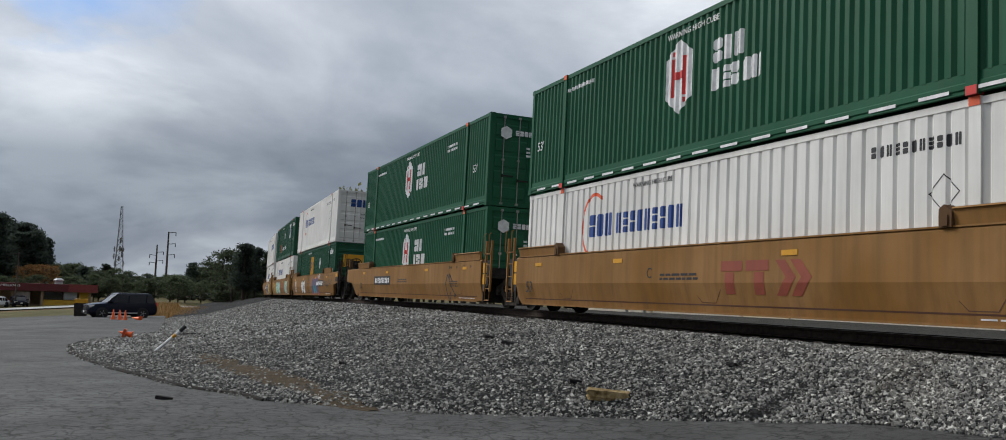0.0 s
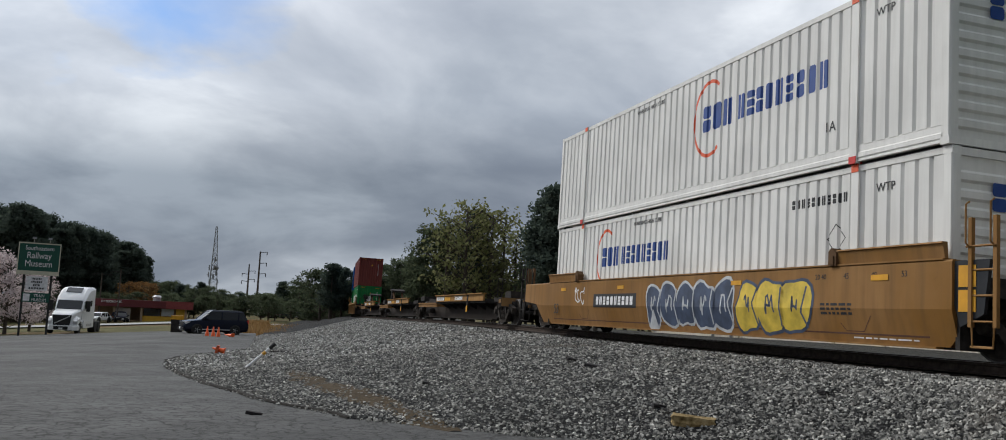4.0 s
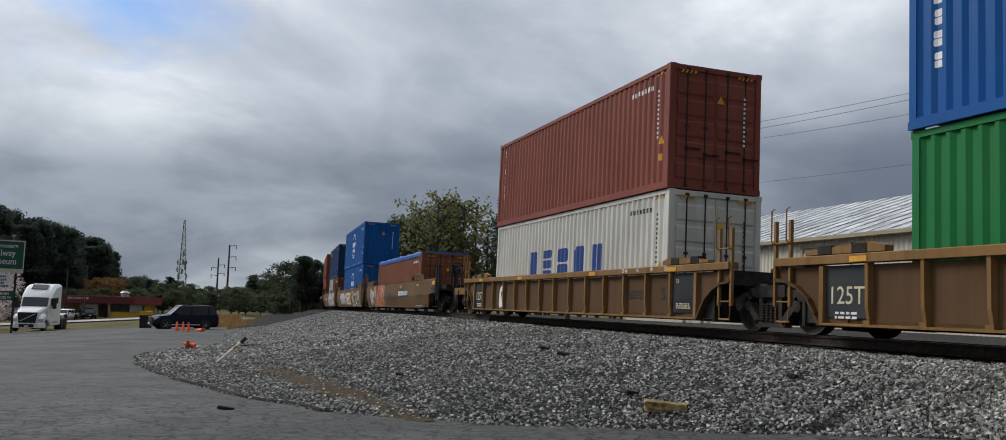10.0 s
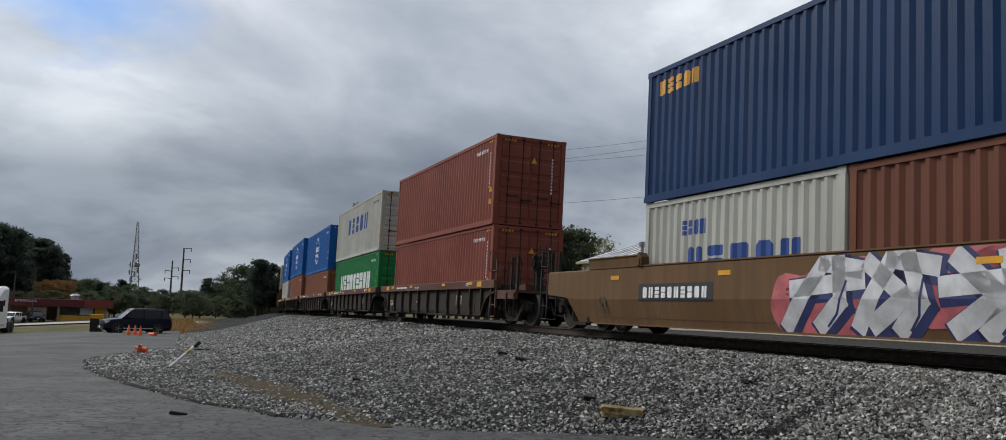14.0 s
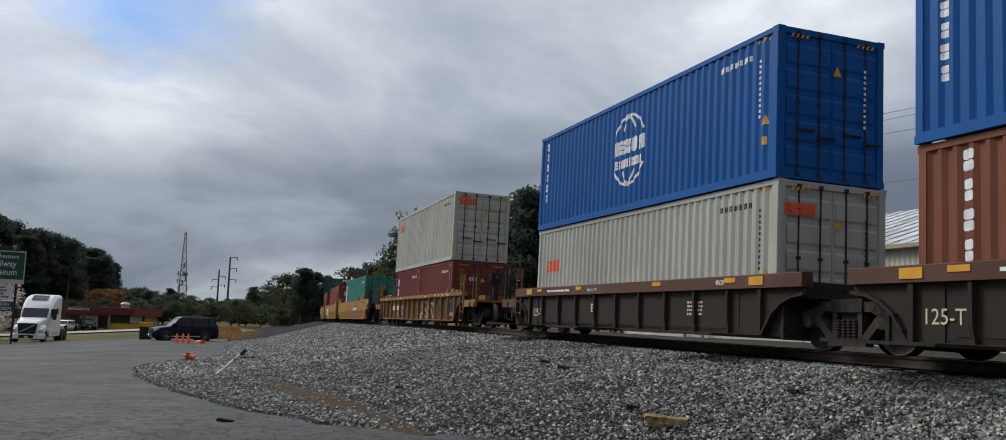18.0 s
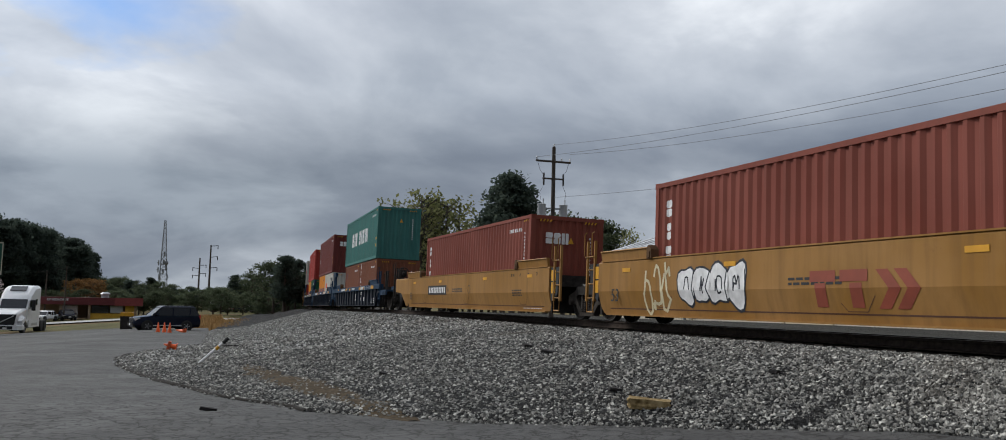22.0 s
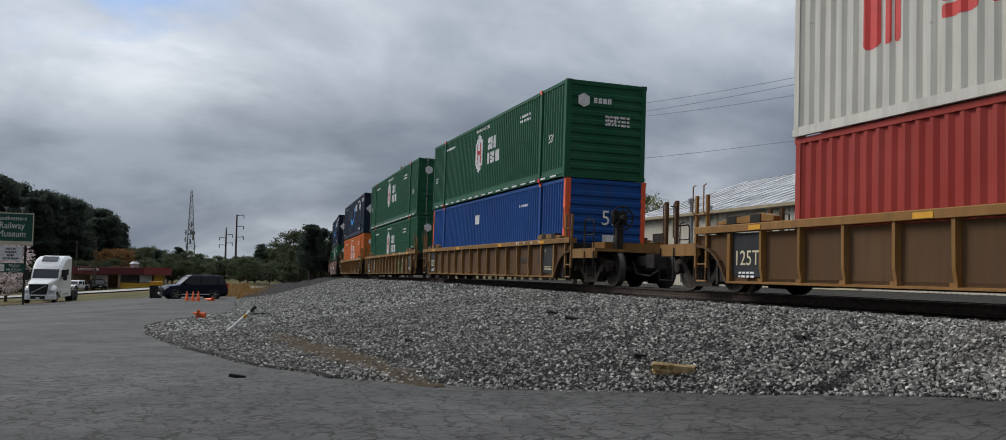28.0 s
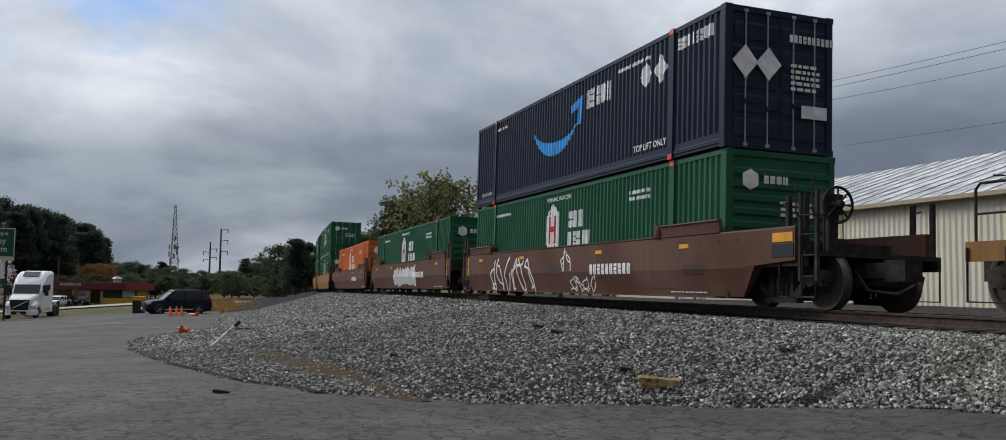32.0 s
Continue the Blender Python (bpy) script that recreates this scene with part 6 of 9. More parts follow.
load(Q[0], pair(("20", RUST_BROWN, "front", (m(iso_marks), m(upright_bars, 5, 0.42, MARK_WHITE, 2.4, 1.5)), "rust-brown 20 foot container"), ("20", RUST_BROWN, "front", (m(iso_marks), m(words, 2, 0.3, 0.5, MARK_NAVY, 2.3, 1.9)), "rust-brown 20 foot container")),
     one("40", SEA_TEAL, "front", "grey-teal sea container with white lettering blocks", m(iso_marks), m(words, 5, 2.3, 0.85, MARK_WHITE, 2.35, 1.55, 0.35), m(words, 8, 3.6, 0.85, MARK_WHITE, -1.1, 1.55, 0.35)))
load(Q[1], pair(("20", CREAM, "front", (m(iso_marks, MARK_BLACK), m(words, 4, 1.1, 0.4, MARK_ORANGE, 2.0, 1.65, 0.12), m(words, 4, 0.9, 0.36, MARK_ORANGE, 0.3, 1.5, 0.1, 0, "end")), "rusty white 20 foot container with orange-red blocks"), ("20", ORANGE_HL, "front", (m(iso_marks, MARK_NAVY), m(words, 10, 4.1, 0.5, MARK_NAVY, -0.55, 1.25, 0.25), m(words, 1, 0.75, 0.6, MARK_BLUE, 2.3, 1.35)), "amber-orange 20 foot container with navy lettering blocks")),
     one("40", MAROON, "front", "dark maroon sea container with white lettering blocks", m(iso_marks), tex, m(upright_bars, 3, 0.5, MARK_WHITE, 5.5, 1.8)), seat=0.15)
load(Q[2], pair(("20", GREEN_DARK, "front", (m(iso_marks), m(words, 4, 3.5, 0.8, MARK_WHITE, 0.28, 1.35, 0.2)), "dark green 20 foot container with white lettering blocks"), ("20", ORANGE_HL, "front", (m(iso_marks, MARK_NAVY), m(words, 10, 4.1, 0.5, MARK_NAVY, -0.55, 1.25, 0.25), m(words, 1, 0.75, 0.6, MARK_BLUE, 2.3, 1.35)), "amber-orange 20 foot container with navy lettering blocks")),
     one("40", RED_BOX, "front", "dull red sea container with a small white emblem", m(iso_marks), m(words, 3, 0.8, 0.5, MARK_WHITE, 5.1, 2.3, 0.2)), seat=0.15)

# ribbed gold cars again
Rr = (531.40, 556.1, 575.82, 595.98)
for i, u in enumerate(Rr):
    c = well_car("ribbed", GOLD_DARK if i else GOLD, 16.5, 9.6, 2 if i < 2 else 0, 1 if i in (0, 3) else 0, "ribbed rusty gold well car carrying containers")
    dress_ribbed(c)
    rides(c, u, SEAT)
    if i == 2:
        graffiti(c, 91, 1.6, 0.9, 3, None, PAINT_SILVER, 6.0, 0.8, "web")
        graffiti(c, 92, 2.2, 0.8, 4, None, PAINT_GREEN, -3.2, 0.8, "web")
    if i == 3:
        graffiti(c, 93, 4.6, 0.95, 6, None, MARK_CREAM, -1.4, 0.82, "web")
load(Rr[0], one("40low", RED_BOX, "front", "dull red corrugated sea container", m(iso_marks)), one("40", CREAM, "front", "rust-streaked white container with red lettering blocks", m(iso_marks, MARK_BLACK), m(words, 8, 6.8, 0.7, MARK_RED, -0.6, 1.6, 0.25), m(words, 2, 0.9, 0.9, MARK_RED, 3.9, 1.6)))
bb = container("53", BLUE_RAIL, "front", label="royal blue 53 foot container with red corner posts", posts=MARK_ORANGE, posts_label="red painted post")
mark(bb, "53", text_mesh("53", 0.62), MARK_WHITE, 0.15, 1.75, face="end")
mark(bb, "53", small_print(1, 1.0, 0.14), MARK_WHITE, -4.4, 2.3)
part("patch", cached("patch", lambda: flat([rect(0, 0, 0.6, 0.35)], 0.004).mesh("patch", MARK_WHITE)), bb, None, pose(0.2, -8.09, 1.1) @ END)
part("patch", MESHES["patch"], bb, None, pose(-1.292, 1.0, 2.1) @ SIDE)
rides(bb, Rr[1], HOLD)
gg = container("53", GREEN_HUB, "front", label=GH)
hub(gg, "53")
mark(gg, "53", text_mesh("53'", 0.3), MARK_WHITE, 0.2, 1.75, face="end")
rides(gg, Rr[1], HOLD + 2.911)
load(Rr[2], one("53", GREEN_HUB, "doors", GH, m(hub, True)), one("53", GREEN_HUB, "doors", GH, m(hub)))


def prime(c, kind):
    L, W, H = BOXES[kind]
    part("curved_arrow", smile_mesh(), c, None, pose(-W / 2 + 0.006, 0.75, 2.80) @ SIDE @ Matrix.Scale(0.95, 4))
    mark(c, kind, word_bars(5, 1.6, 0.50, 0.25), MARK_WHITE, -2.15, 2.2)
    mark(c, kind, small_print(1, 1.7, 0.15), MARK_WHITE, -4.2, H - 0.35)
    mark(c, kind, small_print(1, 1.3, 0.15), MARK_WHITE, 5.6, H - 0.35)
    mark(c, kind, text_mesh("TOP LIFT ONLY", 0.22), MARK_WHITE, -5.0, 0.45)
    mark(c, kind, text_mesh("TOP LIFT ONLY", 0.16), MARK_WHITE, 6.9, 0.40)
    d = cached("diamond_f", lambda: flat([[(0, 0.34), (0.3, 0), (0, -0.34), (-0.3, 0)]]).mesh("placard", MARK_WHITE))
    for y in (-4.75, -5.45):
        part("placard", d, c, None, pose(-W / 2 + 0.006, y, 2.15) @ SIDE)
    for x in (-0.85, -0.30):
        part("placard", d, c, None, pose(x, -L / 2 - 0.03, 1.75) @ END)
    mark(c, kind, word_bars(10, 1.1, 0.16, 0.3), MARK_WHITE, 0.75, 2.35, face="end")
    mark(c, kind, word_bars(8, 1.4, 0.26, 0.3), MARK_WHITE, -6.9, H - 0.4)
    mark(c, kind, small_print(5, 0.7, 0.6), MARK_WHITE, 0.6, 1.55, face="end")
    part("weight_plate", cached("wplate", lambda: flat([rect(0, 0, 0.62, 0.26)], 0.004).mesh("weight_plate", MARK_WHITE)), c, None, pose(0.8, -L / 2 - 0.03, 0.85) @ END)


NB = "dark slate-blue 53 foot container with a blue curved arrow"
load(Rr[3], one("53", ORANGE_BOX, "front", "orange 53 foot container with a white emblem", m(hub, True)), one("53", NIGHT_BOX, "doors", NB, prime))

# brown slab cars at the end of the view
S = (620.5, 640.2, 659.9, 684.0, 703.6)
brown_slab = slab_set(S[:3], BROWN_CAR, 3, "brown")
load(S[0], one("53", GREEN_HUB, "front", GH, m(hub, True)), one("53", NIGHT_BOX, "doors", NB, prime))
load(S[1], one("53", GREEN_HUB, "front", GH, m(hub, True)))
load(S[2], one("53", ORANGE_BOX, "front", "orange 53 foot container with a white emblem", m(hub, True)))
for c in brown_slab:
    for x in (-1.506,):
        part("number_mark", word_bars(10, 2.3, 0.26, 0.3), c, MARK_WHITE, pose(x, -3.35, 0.92) @ SIDE)
    dress_slab(c, None)
graffiti(brown_slab[0], 95, 4.0, 1.1, 6, None, MARK_WHITE, 4.6, 0.80)
graffiti(brown_slab[0], 96, 1.6, 0.4, 4, None, MARK_WHITE, -0.9, 0.55)
graffiti(brown_slab[0], 97, 0.8, 0.6, 2, None, MARK_WHITE, 0.1, 1.2)
graffiti(brown_slab[1], 98, 5.0, 0.9, 8, PAINT_SILVER, MARK_WHITE, 0.4, 0.85)
last = slab_set(S[3:], GOLD, 3, "gold")
for u in S[3:]:
    load(u, one("53", GREEN_HUB, "doors", GH, m(hub, True)), one("53", GREEN_HUB, "doors", GH, m(hub)))

# bogies: one under each joint, one under each outer end
sets = [(U[:2], 9.65), (U[2:], 9.65), ((117.45, 134.8, 152.25), 8.85), (K, 9.6), (M, 9.65), (N, 7.75), (P[:1], 9.6), (P[1:], 9.65),
        (Q, 9.6), (Rr[:1], 9.6), (Rr[1:], 9.6), (S[:3], 9.65), (S[3:], 9.65)]
base_bogie = None
for us, reach in sets:
    places = [us[0] - reach + 0.15] + [(a + b) / 2 for a, b in zip(us, us[1:])] + [us[-1] + reach - 0.15]
    for u in places:
        if base_bogie is None:
            base_bogie = bogie()
            rides(base_bogie, u)
        else:
            rides(copy_thing(base_bogie, Matrix.Identity(4)), u)

# ---- the ground ----
def road_z(a, l):
    return -0.0135 * max(0.0, min(a, 85.0) - 10) - 0.07 * max(0.0, -l - 3) * min(1.0, max(0.0, (a - 10) / 40)) + 0.10 * max(0.0, l - 5.0) * min(1.0, max(0.0, (14 - a) / 6))


EDGE = ((-60, 8.7), (6, 8.7), (8, 8.2), (9.4, 7.3), (10.4, 6.1), (11.4, 4.9), (12.4, 3.7), (14.0, 1.95), (17.2, 0.58), (21.3, -0.48), (24.2, -1.12), (26.8, -1.47), (29.7, -1.68), (32.2, -1.58), (34.5, -1.2), (37, -0.45), (39.5, 0.3), (44, 1.2), (60, 1.8), (90, 3.5), (140, 9.0), (400, 60.0))


def edge(a):
    """How far from the camera's line the broken stone begins."""
    for (a0, l0), (a1, l1) in zip(EDGE, EDGE[1:]):
        if a <= a1:
            f = max(0.0, (a - a0) / (a1 - a0))
            f = f * f * (3 - 2 * f) * 0.35 + f * 0.65
            return l0 + (l1 - l0) * f
    return EDGE[-1][1]


def bank_z(a, l):
    """Height of the stone bank at a place along and across."""
    s = a if a < BEND else BEND + (a - BEND) * 1.0
    off = 0.0 if a < BEND else RADIUS - math.sqrt(max(1.0, RADIUS ** 2 - min(a - BEND, 600) ** 2))
    top, sh = rail_z(s) - 0.21, 9.3 + off
    e, r = edge(a), road_z(a, l)
    if l >= sh:
        return top - 0.012 * min(6.0, max(0.0, l - sh - 3.6))
    f = min(1.0, max(0.0, (l - e) / max(0.5, sh - e)))
    g = (0.55 * f + 0.45 * f * f * (3 - 2 * f)) ** (1.0 + 0.45 * min(1.0, max(0.0, (a - 20) / 14)))
    lump = 0.05 * noise.noise((a * 0.5, l * 0.5, 0)) + 0.025 * noise.noise((a * 1.6, l * 1.6, 3)) if f > 0 else 0.0
    return r + 0.05 * min(1, f * 12) + (top - r - 0.05) * g + lump * min(1, f * 6) * min(1, (sh - l))


def sheet(name, rows, mat, smooth=True):
    """A mesh from rows of equally many points."""
    n = len(rows[0])
    v = [tuple(p) for r in rows for p in r]
    f = [(j * n + i, j * n + i + 1, (j + 1) * n + i + 1, (j + 1) * n + i) for j in range(len(rows) - 1) for i in range(n - 1)]
    me = bpy.data.meshes.new(name)
    me.from_pydata(v, [], f)
    me.materials.append(mat)
    if smooth:
        me.polygons.foreach_set("use_smooth", [True] * len(me.polygons))
    return new(name, me)


def stops(*spans):
    out = []
    for a, b, st in spans:
        n = max(1, round((b - a) / st))
        out += [a + (b - a) * i / n for i in range(n)]
    return out + [spans[-1][1]]


GRASS = ground_mat("dry_spring_grass", [(0.3, (0.040, 0.050, 0.016)), (0.5, (0.085, 0.080, 0.030)), (0.7, (0.150, 0.120, 0.055))], 6.0, 0.95, 0.6, 0.05, ((0.16, 0.105, 0.055), 0.08, 0.52, 0.8))
# Near-black base: the shade in gaps between stones is put into the colour.
STONE_BED = ground_mat("gap_shaded_stone_bed", [(0.36, (0.007, 0.007, 0.007)), (0.48, (0.016, 0.016, 0.016)), (0.60, (0.05, 0.05, 0.05)), (0.72, (0.20, 0.20, 0.195))], 17.0, 0.95, 1.0, 0.06)
# Gravel past the track; shade beside the train is put into its dark colour.
SHADED_GRAVEL = ground_mat("shade_darkened_gravel", [(0.36, (0.010, 0.010, 0.009)), (0.5, (0.035, 0.034, 0.030)), (0.66, (0.11, 0.108, 0.10))], 14.0, 0.95, 1.0, 0.05)
DIRT = ground_mat("bare_brown_earth", [(0.3, (0.030, 0.022, 0.013)), (0.5, (0.062, 0.045, 0.026)), (0.7, (0.10, 0.075, 0.048))], 9.0, 0.95, 0.8, 0.03)
BROKEN_EDGE = ground_mat("broken_asphalt_edge", [(0.3, (0.014, 0.013, 0.012)), (0.7, (0.040, 0.036, 0.031))], 12.0, 0.95, 0.8, 0.02)


def asphalt():
    m, nt, b = nodes("old_cracked_asphalt")
    v = tex_coord(nt, (1, 1, 1), random_shift=False)
    grain = noise_node(nt, v, 60, 6, 0.7)
    big = noise_node(nt, v, 0.18, 6, 0.6)
    c = ramp_node(nt, grain, [(0.3, (0.046, 0.046, 0.046)), (0.7, (0.110, 0.110, 0.107))])
    c = mix_node(nt, 1.0, c, ramp_node(nt, big, [(0.3, 0.62), (0.7, 1.28)]), "MULTIPLY")
    # crazed cracks: the borders of cells, warped, strong only in patches
    warp = nt.nodes.new("ShaderNodeTexNoise"); warp.inputs["Scale"].default_value = 3.2; warp.inputs["Detail"].default_value = 4
    nt.links.new(v, warp.inputs["Vector"])
    add = nt.nodes.new("ShaderNodeVectorMath"); add.operation = "MULTIPLY_ADD"
    nt.links.new(warp.outputs["Color"], add.inputs[0]); add.inputs[1].default_value = (0.55, 0.55, 0.55); nt.links.new(v, add.inputs[2])
    vo = nt.nodes.new("ShaderNodeTexVoronoi"); vo.feature = "DISTANCE_TO_EDGE"; vo.inputs["Scale"].default_value = 3.6
    nt.links.new(add.outputs[0], vo.inputs["Vector"])
    vo2 = nt.nodes.new("ShaderNodeTexVoronoi"); vo2.feature = "DISTANCE_TO_EDGE"; vo2.inputs["Scale"].default_value = 0.55
    nt.links.new(add.outputs[0], vo2.inputs["Vector"])
    crack = ramp_node(nt, vo.outputs["Distance"], [(0.0, 1.0), (0.035, 0.9), (0.075, 0.0)])
    crack2 = ramp_node(nt, vo2.outputs["Distance"], [(0.0, 1.0), (0.013, 0.0)])
    patch = ramp_node(nt, noise_node(nt, v, 0.30, 4, 0.6), [(0.46, 0.0), (0.58, 0.6)])
    # the wheels of turning trucks have crazed the near end of the lot most
    dot = nt.nodes.new("ShaderNodeVectorMath"); dot.operation = "DOT_PRODUCT"
    nt.links.new(v, dot.inputs[0]); dot.inputs[1].default_value = DV * 0.02
    patch = mix_node(nt, 1.0, patch, ramp_node(nt, dot.outputs["Value"], [(0.0, 1.0), (0.27, 1.0), (0.42, 0.3), (0.6, 0.0)]), "LIGHTEN")
    fade = ramp_node(nt, dot.outputs["Value"], [(0.0, 1.0), (0.35, 0.9), (0.7, 0.25)])
    k = mix_node(nt, 1.0, crack, patch, "MULTIPLY")
    k = mix_node(nt, 1.0, k, ramp_node(nt, noise_node(nt, v, 2.4, 5, 0.6), [(0.36, 0.12), (0.56, 1.0)]), "MULTIPLY")
    k = mix_node(nt, 1.0, k, crack2, "LIGHTEN")
    k = mix_node(nt, 1.0, k, fade, "MULTIPLY")
    blot = noise_node(nt, v, 0.9, 6, 0.7)
    c = mix_node(nt, 1.0, c, ramp_node(nt, blot, [(0.35, 0.72), (0.65, 1.2)]), "MULTIPLY")
    c = mix_node(nt, k, c, (0.018, 0.017, 0.016))
    nt.links.new(c, b.inputs["Base Color"])
    b.inputs["Roughness"].default_value = 0.88
    b.inputs["Specular IOR Level"].default_value = 0.3
    h = mix_node(nt, 0.6, grain, ramp_node(nt, vo.outputs["Distance"], [(0.0, 0.0), (0.05, 1.0)]))
    bump_node(nt, h, b, 0.8, 0.02)
    return m


ASPHALT = asphalt()
PALE_ROAD = ground_mat("pale_worn_concrete", [(0.3, (0.30, 0.30, 0.29)), (0.7, (0.40, 0.40, 0.39))], 9.0, 0.9, 0.2, 0.01)


def far_edge(l):
    return 85.0 - max(0.0, l + 6) if l < 0 else 79 + 1.5 * l


def ground_z(a, l):
    off = 0.0 if a < BEND else RADIUS - math.sqrt(max(1.0, RADIUS ** 2 - min(a - BEND, 600) ** 2))
    if l > 14.9 + off:
        return rail_z(min(a, 300)) - 0.36
    if l > edge(a) - 1.5:
        return min(bank_z(a, l), road_z(a, l)) - (0.5 if a < 220 else 0.0)
    return max(-4.0, road_z(a, l)) - (0.35 if a < 60 else 0.12)


A_STOPS = stops((-1500, -200, 260), (-200, -20, 30), (-20, 60, 4), (60, 160, 8), (160, 600, 44), (600, 3000, 400))
L_STOPS = stops((-2400, -300, 350), (-300, -40, 26), (-40, -4, 6), (-4, 20, 2), (20, 80, 6), (80, 400, 40), (400, 2400, 400))
tagged(sheet("ground", [[al(a, l, ground_z(a, l)) for l in L_STOPS] for a in A_STOPS], GRASS), "rough spring grass and bare earth", "ground", kind="structure")
rows = []
for a in stops((-45, 60, 2.5), (60, 84, 2)):
    lo, hi = -70.0, edge(a) + 0.45
    rows.append([al(a, lo + (hi - lo) * (i / 26) ** 0.8, road_z(a, lo + (hi - lo) * (i / 26) ** 0.8)) for i in range(27) ])
road = []
for a in stops((-45, 60, 2.5), (60, 66, 2)):
    r = []
    for i in range(27):
        f = (i / 26) ** 0.8
        hi = edge(a) + 0.45
        l = -70 + (hi + 70) * f
        aa = a if a < 40 else 40 + (a - 40) * (far_edge(max(-34, min(l, 4))) - 40) / 26
        r.append(al(aa, l, road_z(aa, l) + 0.012))
    road.append(r)
tagged(sheet("road", road, ASPHALT), "old grey asphalt lot with crazed cracks", "road", kind="structure")
# a paler street behind the strip of grass
tagged(sheet("street", [[al(a, l, road_z(a, l) + 0.03) for l in stops((-120, 12, 6))] for a in (116, 119, 122, 126)], PALE_ROAD), "pale street behind a strip of grass", "road", kind="structure")
bank, yard = [], []
for a in stops((-640, -60, 58), (-60, 4, 2), (4, 60, 0.4), (60, 110, 1.5), (110, 220, 8)):
    off = 0.0 if a < BEND else RADIUS - math.sqrt(RADIUS ** 2 - (a - BEND) ** 2)
    e = edge(a)
    wig = 0.12 * noise.noise((a * 1.1, 0, 7)) + 0.05 * noise.noise((a * 5.0, 0, 2))
    r = []
    for i in range(40):
        l = e + wig + (9.3 + off - e - wig) * i / 39
        r.append(al(a, l, bank_z(a, l) + 0.02 * min(1, i)))
    for d in (0.9, 2.0, 3.3, 3.7):
        r.append(al(a, 9.3 + off + d, bank_z(a, 9.3 + off + d)))
    bank.append(r)
    yard.append([al(a, 9.3 + off + d, max(bank_z(a, 9.3 + off + d), 0.90 if d > 7 and a < 80 else -9) - (0.004 if d > 4 else 0.03)) for d in (3.4, 4.6, 7.5, 10.0, 14.0, 21.0)])
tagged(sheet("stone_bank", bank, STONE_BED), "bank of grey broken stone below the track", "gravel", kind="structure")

tagged(sheet("yard", yard, SHADED_GRAVEL), "gravel beyond the track, darkened in colour for the train's shade", "ground", kind="structure")

# loose stones, too many to count
STONE = None


def stone_mat(name, pale):
    m, nt, b = nodes(name)
    g = nt.nodes.new("ShaderNodeNewGeometry")
    v = tex_coord(nt, (1, 1, 1), random_shift=False)
    c = ramp_node(nt, g.outputs["Random Per Island"], [(p, tuple(min(0.75, x * pale) for x in q)) for p, q in ((0.0, (0.030, 0.030, 0.029)), (0.20, (0.110, 0.108, 0.100)), (0.60, (0.250, 0.244, 0.222)), (0.88, (0.41, 0.40, 0.366)), (1.0, (0.66, 0.645, 0.59)))])
    c = mix_node(nt, ramp_node(nt, noise_node(nt, v, 0.22, 5, 0.6), [(0.56, 0.0), (0.70, 0.4)]), c, (0.135, 0.105, 0.075))
    c = mix_node(nt, 1.0, c, ramp_node(nt, noise_node(nt, v, 30, 4), [(0.3, 0.75), (0.7, 1.15)]), "MULTIPLY")
    nt.links.new(c, b.inputs["Base Color"])
    b.inputs["Roughness"].default_value = 0.9
    b.inputs["Specular IOR Level"].default_value = 0.3
    return m


def dirt_mid(a):
    return 1.48 + 0.0155 * max(0.0, 24 - a) ** 1.93


def bare(a, l):
    """How bare of stones the earth is in a long brown patch along the bank's foot."""
    f = (a - 17.2) / 4.6
    g = (l - dirt_mid(a)) / (0.50 + 0.12 * math.sin(a * 1.3))
    return max(0.0, 1.0 - f * f - g * g) + 0.6 * noise.noise((a * 1.4, l * 2.2, 5))


def stones(name, count, a0, a1, size, seed, power=1.0, spill=0.25, mat=None, lift=0.0, lmax=9.6, lmin=None):
    rnd = np.random.RandomState(seed)
    base = np.array([(1, 0, 0), (-1, 0, 0), (0, 1, 0), (0, -1, 0), (0, 0, 1), (0, 0, -1)], float)
    faces = np.array([(0, 2, 4), (2, 1, 4), (1, 3, 4), (3, 0, 4), (2, 0, 5), (1, 2, 5), (3, 1, 5), (0, 3, 5)])
    vs, fs = [], []
    k = 0
    while k < count:
        a = a0 + (a1 - a0) * rnd.rand() ** power
        off = 0.0 if a < BEND else RADIUS - math.sqrt(RADIUS ** 2 - (a - BEND) ** 2)
        e = edge(a) if lmin is None else lmin + off
        l = e + (lmax + off - e + spill) * rnd.rand() - spill
        if lmin is None and bare(a, l) > 0.14 + 0.9 * rnd.rand():
            continue
        if l < e and rnd.rand() > (1 - (e - l) / max(spill, 0.01)) ** 2 * 0.5:
            continue
        z = bank_z(a, max(l, e)) if l > e else road_z(a, l) + 0.01
        r = size * (0.55 + 0.9 * rnd.rand() ** 2)
        p = al(a, l, z + r * 0.35 + lift)
        q = np.linalg.qr(rnd.randn(3, 3))[0]
        sc = r * (0.6 + 0.7 * rnd.rand(6))
        vs.append((base * sc[:, None] * np.array([1, 0.85, 0.75])) @ q.T + np.array(p))
        fs.append(faces + 6 * k)
        k += 1
    v, f = np.concatenate(vs), np.concatenate(fs)
    me = bpy.data.meshes.new(name)
    me.from_pydata(v.tolist(), [], f.tolist())
    me.materials.append(mat)
    return new(name, me)


STONE = stone_mat("crushed_granite", 0.98)
# Farther bank: the same stone in a paler copy, set by colour alone.
STONE_PALE = stone_mat("paler_granite", 1.22)
near = stones("loose_stones", 132000, 4.5, 27, 0.0315, 5, 1.12, 0.16, STONE)
tagged(near, "loose grey crushed stones", "gravel", kind="stuff")
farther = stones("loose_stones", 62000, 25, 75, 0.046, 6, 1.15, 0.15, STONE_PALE)
